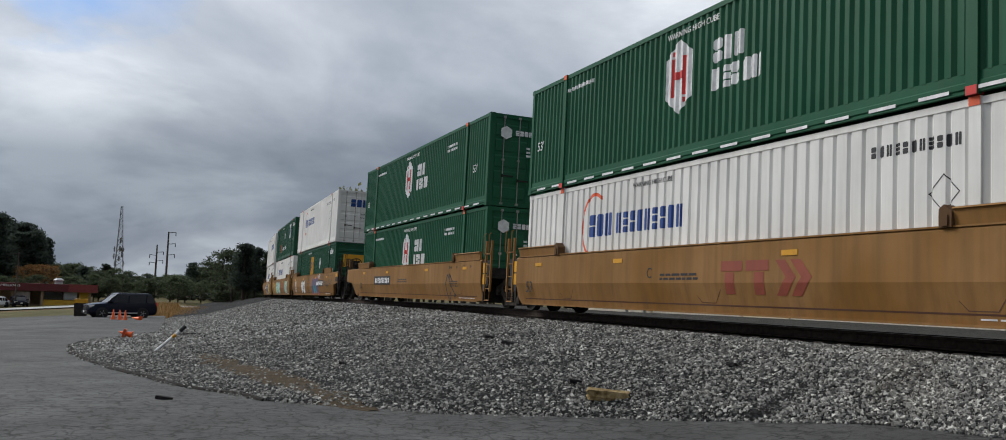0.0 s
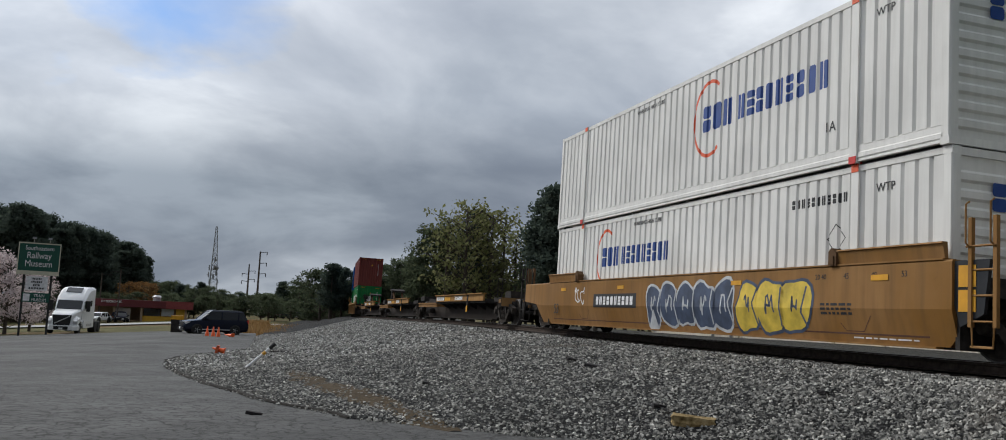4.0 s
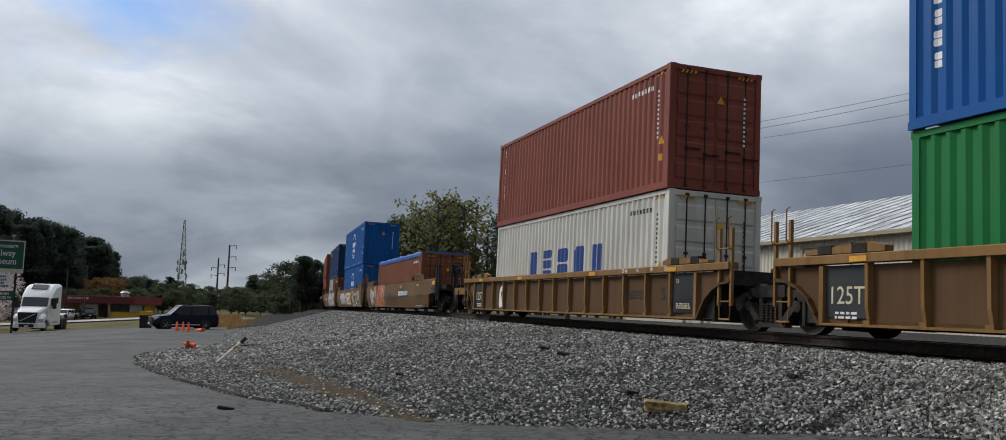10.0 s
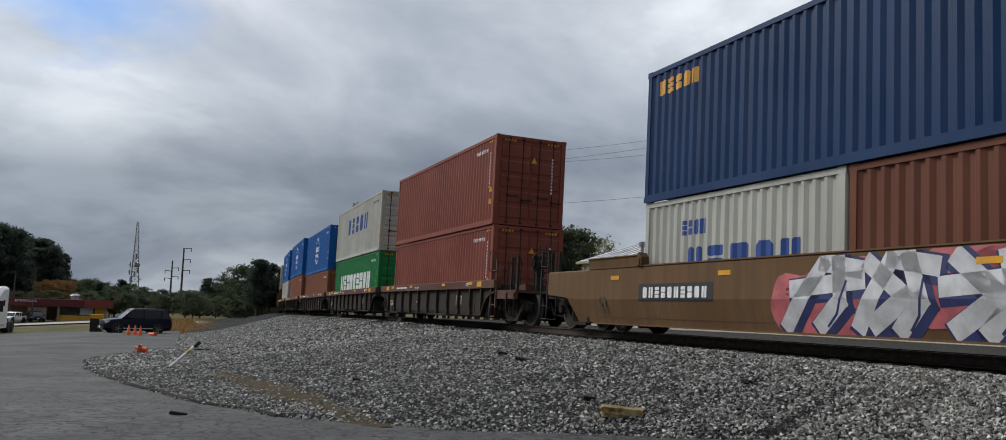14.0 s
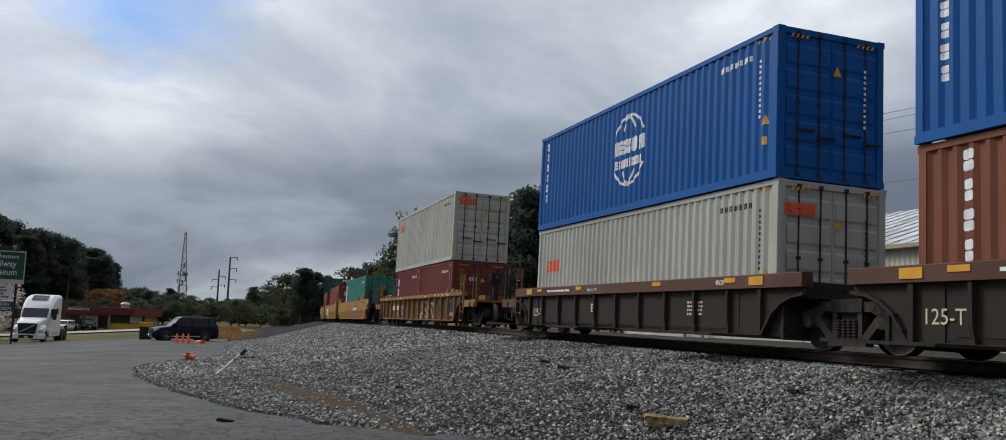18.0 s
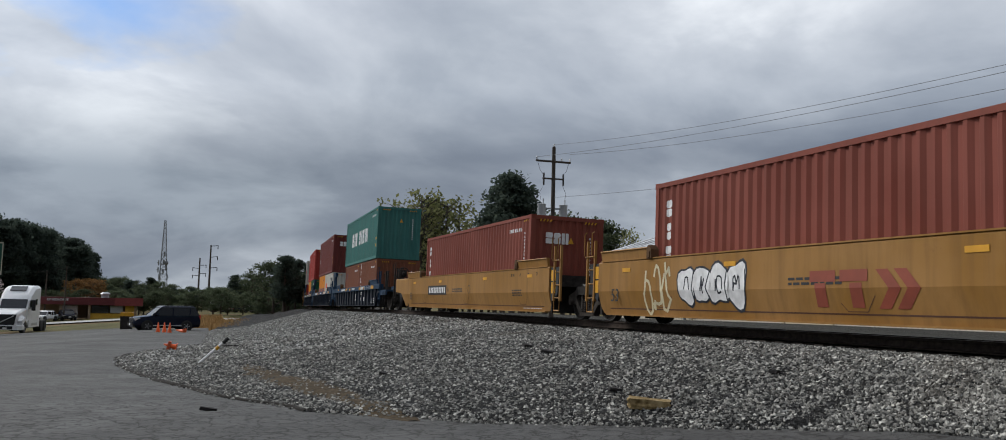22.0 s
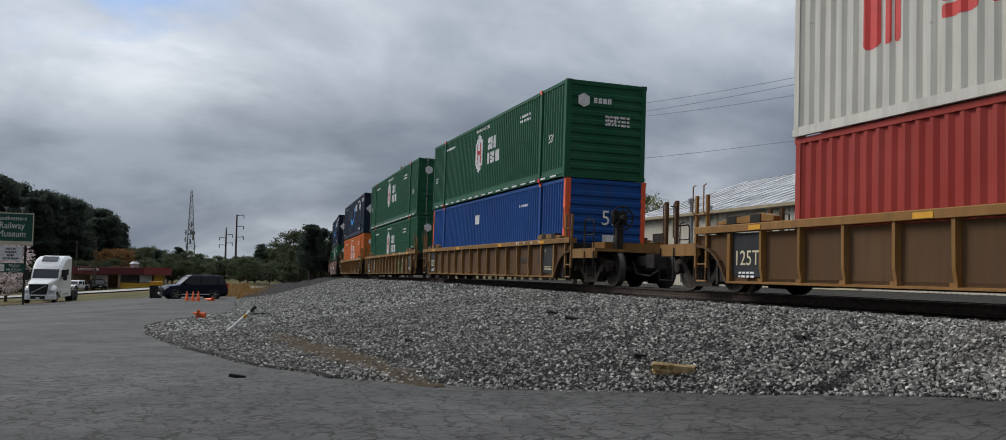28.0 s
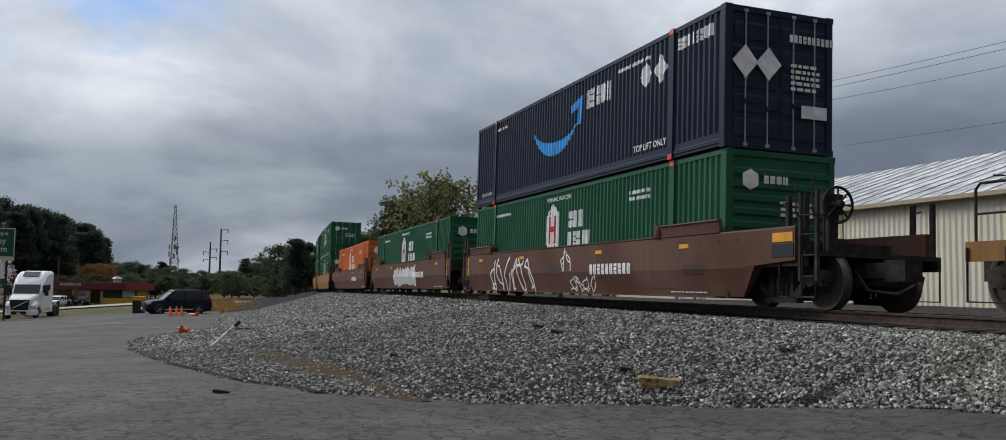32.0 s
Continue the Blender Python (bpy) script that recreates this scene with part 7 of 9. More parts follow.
beyond = stones("loose_stones", 7000, -2, 45, 0.05, 9, 1.2, 0.0, STONE, 0.0, 17.5, 12.6)
tagged(beyond, "loose grey crushed stones beyond the track", "gravel", kind="stuff")
# bare earth at the foot of the bank, and the broken rim of the asphalt
earth = []
for a in stops((12.5, 21.9, 0.2)):
    mid = dirt_mid(a)
    half = 0.58 * math.sqrt(max(0.0, 1 - ((a - 17.2) / 4.8) ** 2)) * (1 + 0.5 * noise.noise((a * 1.5, 0, 1)))
    earth.append([al(a, mid + half * k / 4, bank_z(a, mid + half * k / 4) + 0.026 - 0.018 * (k / 4) ** 2) for k in range(-4, 5)])
tagged(sheet("dirt_patch", earth, DIRT), "bare brown earth showing between the stones", "earth", kind="structure")
rim = []
for a in stops((14.0, 40.5, 0.2)):
    e = edge(a) + 0.12 * noise.noise((a * 1.1, 0, 7)) + 0.05 * noise.noise((a * 5.0, 0, 2))
    wd = 0.03 + 0.06 * abs(noise.noise((a * 0.9, 4, 0))) + (0.04 if 20 < a < 33 else 0.0)
    rim.append([al(a, e - wd, road_z(a, e) + 0.018), al(a, e - wd * 0.4, road_z(a, e) + 0.045), al(a, e + 0.06, road_z(a, e) + 0.05)])
tagged(sheet("asphalt_rim", rim, BROKEN_EDGE, False), "dark broken rim of the asphalt", "road", kind="structure")
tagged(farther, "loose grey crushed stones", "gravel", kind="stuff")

# ---- the track ----
def rail_run(name, side, s0, s1, mat, prof, label):
    rings = []
    s = s0
    while s <= s1:
        mm = track_pose(s)
        rings.append([mm @ Vector((side * 0.7525 + px, 0, pz)) for px, pz in prof])
        s += 2.0
    ob = new(name, Shape().loft(rings).mesh(name, mat))
    return tagged(ob, label, "rail", "rails of the track")


PROF = [(-0.036, 0.0), (0.036, 0.0), (0.036, -0.035), (0.010, -0.05), (0.010, -0.135), (0.07, -0.155), (0.07, -0.17), (-0.07, -0.17), (-0.07, -0.155), (-0.010, -0.135), (-0.010, -0.05), (-0.036, -0.035)]
for side in (-1, 1):
    r = rail_run("rail", side, -640, 764, RAIL_RUST, PROF, "rusty steel rail with a polished head")
    part("rail_head", Shape().loft([[track_pose(s) @ Vector((side * 0.7525 + px, 0, pz)) for px, pz in ((-0.03, 0.003), (0.03, 0.003), (0.03, -0.004), (-0.03, -0.004))] for s in range(-640, 765, 2)]).mesh("rail_head", BRIGHT_STEEL), r, None, None, "polished running surface")

# ---- distance: trees, poles, buildings ----
def leaf_mat(name, a, b2):
    m, nt, b = nodes(name)
    g = nt.nodes.new("ShaderNodeNewGeometry")
    oi = nt.nodes.new("ShaderNodeObjectInfo")
    c = ramp_node(nt, g.outputs["Random Per Island"], [(0.0, a), (1.0, b2)])
    c = mix_node(nt, 1.0, c, ramp_node(nt, oi.outputs["Random"], [(0.0, 0.8), (1.0, 1.15)]), "MULTIPLY")
    nt.links.new(c, b.inputs["Base Color"])
    b.inputs["Roughness"].default_value = 0.9
    b.inputs["Specular IOR Level"].default_value = 0.1
    tr, mx = nt.nodes.new("ShaderNodeBsdfTranslucent"), nt.nodes.new("ShaderNodeMixShader")
    nt.links.new(c, tr.inputs["Color"])
    mx.inputs[0].default_value = 0.45
    nt.links.new(b.outputs[0], mx.inputs[1]); nt.links.new(tr.outputs[0], mx.inputs[2])
    nt.links.new(mx.outputs[0], nt.nodes["Material Output"].inputs["Surface"])
    return m


PINE = leaf_mat("pine_needles", (0.050, 0.068, 0.056), (0.082, 0.105, 0.082))
LEAF = leaf_mat("spring_leaves", (0.055, 0.075, 0.046), (0.115, 0.135, 0.078))
FRESH = leaf_mat("fresh_yellow_green_leaves", (0.14, 0.155, 0.06), (0.25, 0.25, 0.12))
RUSSET = leaf_mat("russet_buds", (0.14, 0.075, 0.030), (0.24, 0.135, 0.055))
BLOSSOM = leaf_mat("pale_pink_blossom", (0.40, 0.34, 0.34), (0.62, 0.55, 0.545))
BARK = plain("grey_brown_bark", (0.075, 0.060, 0.048), 0.95, 0, 0.3, 5)


def leaf_cloud(rnd, clumps, per, size):
    """Small tilted leaf sprays round a list of (centre, radius) clumps."""
    n = clumps and len(clumps)
    vs, fs = [], []
    k = 0
    for c, r in clumps:
        pts = rnd.randn(per, 3)
        pts /= np.linalg.norm(pts, axis=1)[:, None]
        pts *= (rnd.rand(per, 1) ** 0.45) * r
        pts[:, 2] *= 0.7
        for p in pts:
            q = np.linalg.qr(rnd.randn(3, 3))[0]
            s = size * (0.5 + rnd.rand())
            quad = np.array([(-1, -0.45, 0), (0.1, -0.6, 0.2), (1, 0.1, 0), (0.0, 0.6, -0.15)]) * s
            vs.append(quad @ q.T + p + np.array(c))
            fs.append((4 * k, 4 * k + 1, 4 * k + 2, 4 * k + 3))
            k += 1
    return np.concatenate(vs).tolist(), fs


def tree_kind(kind, seed, h, leaf, name, label, bare=0.0):
    rnd = np.random.RandomState(seed)
    root = new(name)
    root.empty_display_size = 0.5
    tagged(root, label, "tree", "trees")
    s = Shape()
    lean = rnd.randn(2) * 0.03
    rr = h * 0.016 + 0.05
    pts = [(lean[0] * z * h * 0.2, lean[1] * z * h * 0.2, h * z) for z in (0, 0.3, 0.6, 0.96)]
    for (p, q), (r0, r1) in zip(zip(pts, pts[1:]), ((rr, rr * 0.75), (rr * 0.75, rr * 0.5), (rr * 0.5, rr * 0.12))):
        s.tube(p, q, r0, 7, r1)
    clumps = []
    if kind == "pine":
        levels, z0, spread = 15, 0.34, 0.17
    elif kind == "bush":
        levels, z0, spread = 16, 0.12, 0.42
    else:
        levels, z0, spread = 17, 0.24, 0.27
    for i in range(levels):
        f = z0 + (0.97 - z0) * (i + rnd.rand() * 0.6) / levels
        g = (f - z0) / (0.97 - z0)
        w = spread * h * ((1.05 - g) ** 0.7 * (0.45 + 0.8 * min(1, g * 4)) if kind == "pine" else math.sqrt(max(0.05, 1 - (1.6 * g - 0.7) ** 2)) )
        for j in range(2 if kind == "pine" else 3):
            t = rnd.rand() * 6.283
            d = w * (0.55 + 0.5 * rnd.rand())
            tip = (d * math.cos(t), d * math.sin(t), h * f + d * (0.15 if kind == "pine" else 0.35))
            s.tube((0, 0, h * f - 0.2 * d), tip, rr * 0.22, 5, rr * 0.06)
            clumps.append((tip, h * (0.080 if kind == "pine" else 0.095) * (0.7 + 0.6 * rnd.rand())))
            clumps.append(((tip[0] * 0.55, tip[1] * 0.55, tip[2] - 0.1 * d), h * (0.085 if kind == "pine" else 0.085) * (0.7 + 0.6 * rnd.rand())))
    part("trunk", s.mesh("trunk", BARK, True), root)
    v, f = leaf_cloud(rnd, clumps, int((90 if kind == "pine" else 62) * (1 - bare)), h * (0.0135 if kind == "pine" else 0.0155))
    me = bpy.data.meshes.new("crown")
    me.from_pydata(v, [], f)
    me.materials.append(leaf)
    part("crown", me, root)
    return root


def far_place(az, dist, z=None):
    x, y = -dist * math.sin(radians(az)), dist * math.cos(radians(az))
    a, l = Vector((x, y, 0)).dot(DV), Vector((x, y, 0)).dot(NV)
    return x, y, (ground_z(a, l) if z is None else z)


SCRUB_H = 7
KINDS = {
    "pine": [tree_kind("pine", 10 + i, 14, PINE, "pine_tree", "tall dark green pine tree") for i in range(4)],
    "leaf": [tree_kind("leaf", 20 + i, 11, LEAF, "broadleaf_tree", "dull green broadleaf tree in spring") for i in range(3)],
    "fresh": [tree_kind("leaf", 30 + i, 11, FRESH, "budding_tree", "thin tree with fresh yellow-green buds", 0.84) for i in range(2)],
    "scrub": [tree_kind("bush", 60 + i, 7, LEAF, "scrub_tree", "low dull green scrub tree") for i in range(3)],
    "russet": [tree_kind("bush", 40 + i, 8, RUSSET, "russet_tree", "round tree covered in russet buds", 0.2) for i in range(1)],
    "blossom": [tree_kind("bush", 50 + i, 7, BLOSSOM, "blossoming_tree", "pale pink blossoming tree", 0.35) for i in range(1)],
}
USED = set()
TREE_RND = random.Random(12)


def plant(kind, az, dist, height, wide=1.0, z=None):
    k = TREE_RND.randrange(len(KINDS[kind]))
    base = KINDS[kind][k]
    own = {"pine": 14, "leaf": 11, "fresh": 11, "russet": 8, "blossom": 7, "scrub": 7}[kind]
    x, y, zz = far_place(az, dist, z)
    sc = height / own
    mtx = pose(x, y, zz, 0, 0, TREE_RND.uniform(0, 360))
    if (kind, k) in USED:
        ob = copy_thing(base, mtx)
    else:
        ob, base.matrix_basis = base, mtx
        USED.add((kind, k))
    ob.scale = (sc * wide, sc * wide, sc)
    return ob


# the wooded rise beyond the street
for i in range(120):
    az = 26.5 + 18.5 * (i + TREE_RND.random()) / 120
    up = min(1.0, max(0.0, (az - 25.6) / 7.4)) ** 0.75
    d = TREE_RND.uniform(165, 215)
    plant("pine", az, d, d * math.tan(radians(1.35 + 3.5 * up)) * TREE_RND.uniform(0.74, 1.06) + 5.6, TREE_RND.uniform(0.85, 1.25))
# low woods along the skyline
for i in range(46):
    az = 13.5 + 12.5 * (i + TREE_RND.random()) / 46
    d = TREE_RND.uniform(165, 260)
    plant(TREE_RND.choice(("pine", "scrub", "scrub")), az, d, (d * math.tan(radians(TREE_RND.uniform(0.25, 0.95) + (0.55 if az < 18.9 else 0.3 if az > 22.8 else -0.25))) + 3.6) * 0.90, 1.3)
for i in range(44):
    plant("scrub", 14.0 + 31 * (i + TREE_RND.random()) / 44, TREE_RND.uniform(150, 166), TREE_RND.uniform(3.0, 5.0), 1.5)
# a dark clump beside the track's bend
for az, d, e in ((15.6, 118, 2.9), (14.9, 122, 2.7), (16.2, 126, 2.35), (14.2, 126, 2.5), (15.3, 128, 2.6)):
    plant("pine" if e > 2.45 else "scrub", az, d, d * math.tan(radians(e)) + 2.9, 1.15)
plant("pine", 15.5, 120, 9.0, 1.2)
# woods behind the track
for az, d, e, kd in ((8.4, 100, 6.0, "fresh"), (7.2, 98, 6.8, "fresh"), (6.6, 104, 6.4, "pine"), (5.6, 101, 6.5, "fresh"), (4.8, 103, 6.2, "fresh"), (7.8, 106, 5.6, "fresh"), (7.0, 108, 4.2, "fresh"), (5.2, 109, 4.2, "fresh"),
                     (4.0, 100, 5.2, "fresh"), (3.2, 102, 4.6, "fresh"), (2.4, 96, 5.2, "leaf"), (9.2, 106, 5.0, "leaf"), (1.3, 84, 8.1, "pine"), (1.9, 86, 7.3, "pine"), (0.7, 85, 7.2, "pine"),
                     (0.2, 90, 5.3, "leaf"), (-0.9, 92, 5.2, "leaf"), (-2.0, 95, 5.2, "leaf"), (-3.1, 92, 5.0, "leaf"), (-4.2, 95, 4.9, "leaf"), (-5.2, 98, 4.6, "fresh"), (-6.5, 100, 4.3, "fresh"),
                     (10.3, 112, 3.2, "leaf"), (11.3, 118, 2.9, "leaf"), (12.3, 124, 2.6, "leaf"), (13.2, 130, 2.4, "pine")):
    plant(kd, az, d, d * math.tan(radians(e)) + 1.75, 1.0 if kd != "pine" else 1.25)
for i in range(34):
    az = 13.5 - 20 * (i + TREE_RND.random()) / 34
    plant(TREE_RND.choice(("scrub", "scrub", "pine")), az, TREE_RND.uniform(108, 130) + max(0, az) * 1.2, TREE_RND.uniform(4.5, 7.5), 1.5)
for az, d, e in ((26.5, 158, 1.0), (27.4, 160, 1.05)):
    plant("russet", az, d, d * math.tan(radians(e)) + 3.2, 1.05)
for az, d, e in ((33.6, 96, 1.6), (35.2, 98, 1.8), (32.4, 104, 0.8), (37.5, 100, 1.9)):
    plant("blossom", az, d, d * math.tan(radians(e)) + 4.6, 1.1)

# ---- poles, tower and wires ----
GALV = plain("galvanised_steel", (0.30, 0.31, 0.32), 0.5, 0.6, 0.2, 4)
POLE_WOOD = plain("dark_pole_timber", (0.060, 0.048, 0.038), 0.9, 0, 0.3, 6)
WIRE_GREY = plain("weathered_aluminium_wire", (0.16, 0.165, 0.17), 0.6, 0.2, 0.1, 4)
PORCELAIN = plain("grey_enamel", (0.42, 0.43, 0.44), 0.4, 0, 0.1, 4)


def lattice_tower(az, dist, height, base):
    x, y, z = far_place(az, dist, base)
    root = new("lattice_tower")
    root.matrix_basis = pose(x, y, z, 0, 0, 20)
    tagged(root, "grey steel lattice tower with aerials", "tower")
    w0, w1 = height * 0.075, height * 0.012
    legs = [(1, 0.0), (-0.5, 0.866), (-0.5, -0.866)]
    at = lambda k, f: Vector((legs[k][0] * (w0 + (w1 - w0) * f), legs[k][1] * (w0 + (w1 - w0) * f), height * f))
    for k in range(3):
        part("leg", Shape().tube(at(k, 0), at(k, 1), 0.20, 6, 0.10).mesh("leg", GALV), root)
    s = Shape()
    n = 18
    for i in range(n):
        f0, f1 = i / n, (i + 1) / n
        for k in range(3):
            s.tube(at(k, f0), at((k + 1) % 3, f1), 0.07, 4)
            s.tube(at((k + 1) % 3, f0), at(k, f1), 0.07, 4)
            s.tube(at(k, f1), at((k + 1) % 3, f1), 0.07, 4)
    part("bracing", s.mesh("bracing", GALV), root)
    for f, t in ((0.36, 0), (0.36, 2.1), (0.36, 4.2), (0.5, 0.7), (0.52, 2.9), (0.52, 5.0), (0.62, 1.2), (0.44, 3.6), (0.42, 1.5), (0.28, 2.6), (0.28, 5.2), (0.46, 5.6)):
        r = w0 * (1 - f) + 0.25
        part("aerial_panel", cached("aerial", lambda: Shape().box(-0.28, 0.28, -0.15, 0.15, -0.9, 0.9).box(-0.1, 0.1, -0.6, 0.2, -0.1, 0.1).mesh("aerial_panel", GALV)), root, None, pose(r * math.cos(t), r * math.sin(t), height * f, 0, 0, math.degrees(t) + 90))
    part("dish", Shape().lathe([(0, 0.1), (0.2, 0.7), (0.25, 0.7), (0.1, 0.05)], 1, 16).mesh("dish", GALV, True), root, None, pose(w0 * 0.5, -w0 * 0.5, height * 0.52))
    return root


lattice_tower(22.75, 330, 30.5, -2.5)


def power_pole(az, dist, height, arms, base, thick=1.0):
    x, y, z = far_place(az, dist, base)
    root = new("transmission_pole")
    root.matrix_basis = pose(x, y, z, 0, 0, 30)
    tagged(root, "tall slim transmission pole with short arms", "pole", "transmission poles")
    part("shaft", Shape().tube((0, 0, 0), (0, 0, height), 0.42 * thick, 8, 0.22 * thick).mesh("shaft", BARK), root)
    for k, (sd, f) in enumerate(arms):
        part("cross_arm", Shape().tube((0, 0, height * f), (sd * (2.3 * thick ** 0.5), 0, height * f + 0.25 * thick), 0.10 * thick, 5).tube((sd * 2.2 * thick ** 0.5, 0, height * f + 0.2 * thick), (sd * 2.2 * thick ** 0.5, 0, height * f - 0.9 * thick), 0.12 * thick, 6).mesh("cross_arm", BLACK_STEEL), root)
    return root


power_pole(20.05, 300, 21.5, ((1, 0.985), (1, 0.82), (1, 0.66)), -3)
power_pole(20.65, 330, 18.5, ((1, 0.86), (-1, 0.80), (-1, 0.66), (1, 0.7)), -3)
power_pole(27.9, 140, 7.6, ((1, 0.95), (-1, 0.95)), -2, 0.3)
power_pole(28.9, 142, 7.0, ((1, 0.97), (-1, 0.97)), -2, 0.3)


def utility_pole(a, l, height):
    p = al(a, l, ground_z(a, l) - 0.1)
    root = new("utility_pole")
    root.matrix_basis = pose(p.x, p.y, p.z, 0, 0, YAW)
    tagged(root, "dark wooden utility pole with two grey transformers", "pole")
    part("shaft", Shape().tube((0, 0, 0), (0.03, 0, height), 0.17, 10, 0.12).mesh("shaft", POLE_WOOD, True), root)
    part("cross_arm", Shape().box(-1.25, 1.25, -0.06, 0.06, height - 1.05, height - 0.93).mesh("cross_arm", POLE_WOOD), root)
    part("cross_arm", Shape().box(-0.75, 0.75, -0.05, 0.05, height - 2.2, height - 2.1).mesh("cross_arm", POLE_WOOD), root)
    ins = cached("insulator", lambda: Shape().lathe([(0, 0.03), (0.05, 0.07), (0.1, 0.035), (0.15, 0.06), (0.2, 0.03)], 2, 8).mesh("insulator", PORCELAIN, True))
    for x in (-1.2, 1.2, 0.6):
        part("insulator", ins, root, None, pose(x, 0, height - 0.93))
    part("insulator", ins, root, None, pose(0.05, 0, height))
    for x in (-0.7, 0.7):
        part("cutout", cached("cutout", lambda: Shape().box(-0.04, 0.04, -0.05, 0.05, -0.45, 0.35).mesh("cutout", BLACK_STEEL)), root, None, pose(x, -0.08, height - 2.15))
    can = cached("transformer", lambda: Shape().lathe([(0, 0.24), (0.02, 0.27), (0.95, 0.27), (0.98, 0.29), (1.02, 0.29), (1.06, 0.1)], 2, 16).lathe([(1.05, 0.03), (1.35, 0.05), (1.4, 0.02)], 2, 8, (0.1, 0, 0)).mesh("transformer", PORCELAIN, True))
    for x in (-0.78, 0.78):
        part("transformer", can, root, None, pose(x, 0, height - 4.9))
    part("bracket", Shape().box(-0.6, 0.6, -0.06, 0.06, height - 4.2, height - 4.1).mesh("bracket", GALV), root)
    jump = Shape()
    for sx in (-1, 1):
        jump.path([(sx * 1.15, 0, height - 0.95), (sx * 0.95, 0, height - 1.6), (sx * 0.7, 0, height - 1.9)], 0.012, 4)
        jump.path([(sx * 0.7, 0, height - 2.6), (sx * 0.95, 0, height - 3.1), (sx * 0.85, 0, height - 3.6)], 0.012, 4)
    part("jumper_wire", jump.mesh("jumper_wire", BLACK_STEEL), root)
    return root


POLE_A, POLE_L, POLE_H = 54.4, 23.0, 11.5
utility_pole(POLE_A, POLE_L, POLE_H)
utility_pole(-4.0, 30.0, POLE_H - 1.2)
PZ = ground_z(POLE_A, POLE_L) - 0.1


def wire(p, q, sag, name="overhead_wire", r=0.011, label="thin weathered grey overhead wire"):
    pts = [Vector(p).lerp(Vector(q), i / 24) - Vector((0, 0, sag * 4 * (i / 24) * (1 - i / 24))) for i in range(25)]
    return tagged(new(name, Shape().path(pts, r, 5).mesh(name, WIRE_GREY)), label, "wire", "overhead wires")


for dl, dz, sag in ((-1.2, -0.75, 1.0), (0.05, 0.15, 1.3), (1.2, -0.42, 1.3)):
    wire(al(POLE_A, POLE_L + dl, PZ + POLE_H + dz), al(-4.0, 30.0 + dl, PZ + POLE_H - 1.2 + dz), sag)
wire(al(POLE_A, POLE_L, PZ + POLE_H - 3.4), al(-4.0, 30.0, PZ + POLE_H - 4.4), 0.7)
wire(al(POLE_A, POLE_L, PZ + POLE_H - 4.6), al(58.0, 30.4, 5.9), 0.35)

# ---- warehouse ----
SIDING = plain("cream_steel_siding", (0.62, 0.57, 0.47), 0.6, 0, 0.06, 0.6)
TRIM_TAN = plain("tan_trim", (0.40, 0.33, 0.22), 0.6, 0, 0.1, 2)


def roof_mat():
    m, nt, b = nodes("patched_pale_metal_roof")
    v = tex_coord(nt, (1.0, 0.10, 1.0), random_shift=False)
    v2 = tex_coord(nt, (0.35, 1.6, 1.0), random_shift=False)
    n = noise_node(nt, v2, 1.1, 6, 0.7)
    k = noise_node(nt, v, 2.5, 5, 0.6)
    c = mix_node(nt, ramp_node(nt, n, [(0.40, 0.0), (0.58, 1.0)]), (0.16, 0.17, 0.18), (0.66, 0.68, 0.70))
    c = mix_node(nt, ramp_node(nt, k, [(0.45, 0.0), (0.7, 0.6)]), c, (0.24, 0.24, 0.24))
    nt.links.new(c, b.inputs["Base Color"])
    b.inputs["Roughness"].default_value, b.inputs["Metallic"].default_value = 0.45, 0.15
    bump_node(nt, n, b, 0.4, 0.03)
    return m


ROOF = roof_mat()


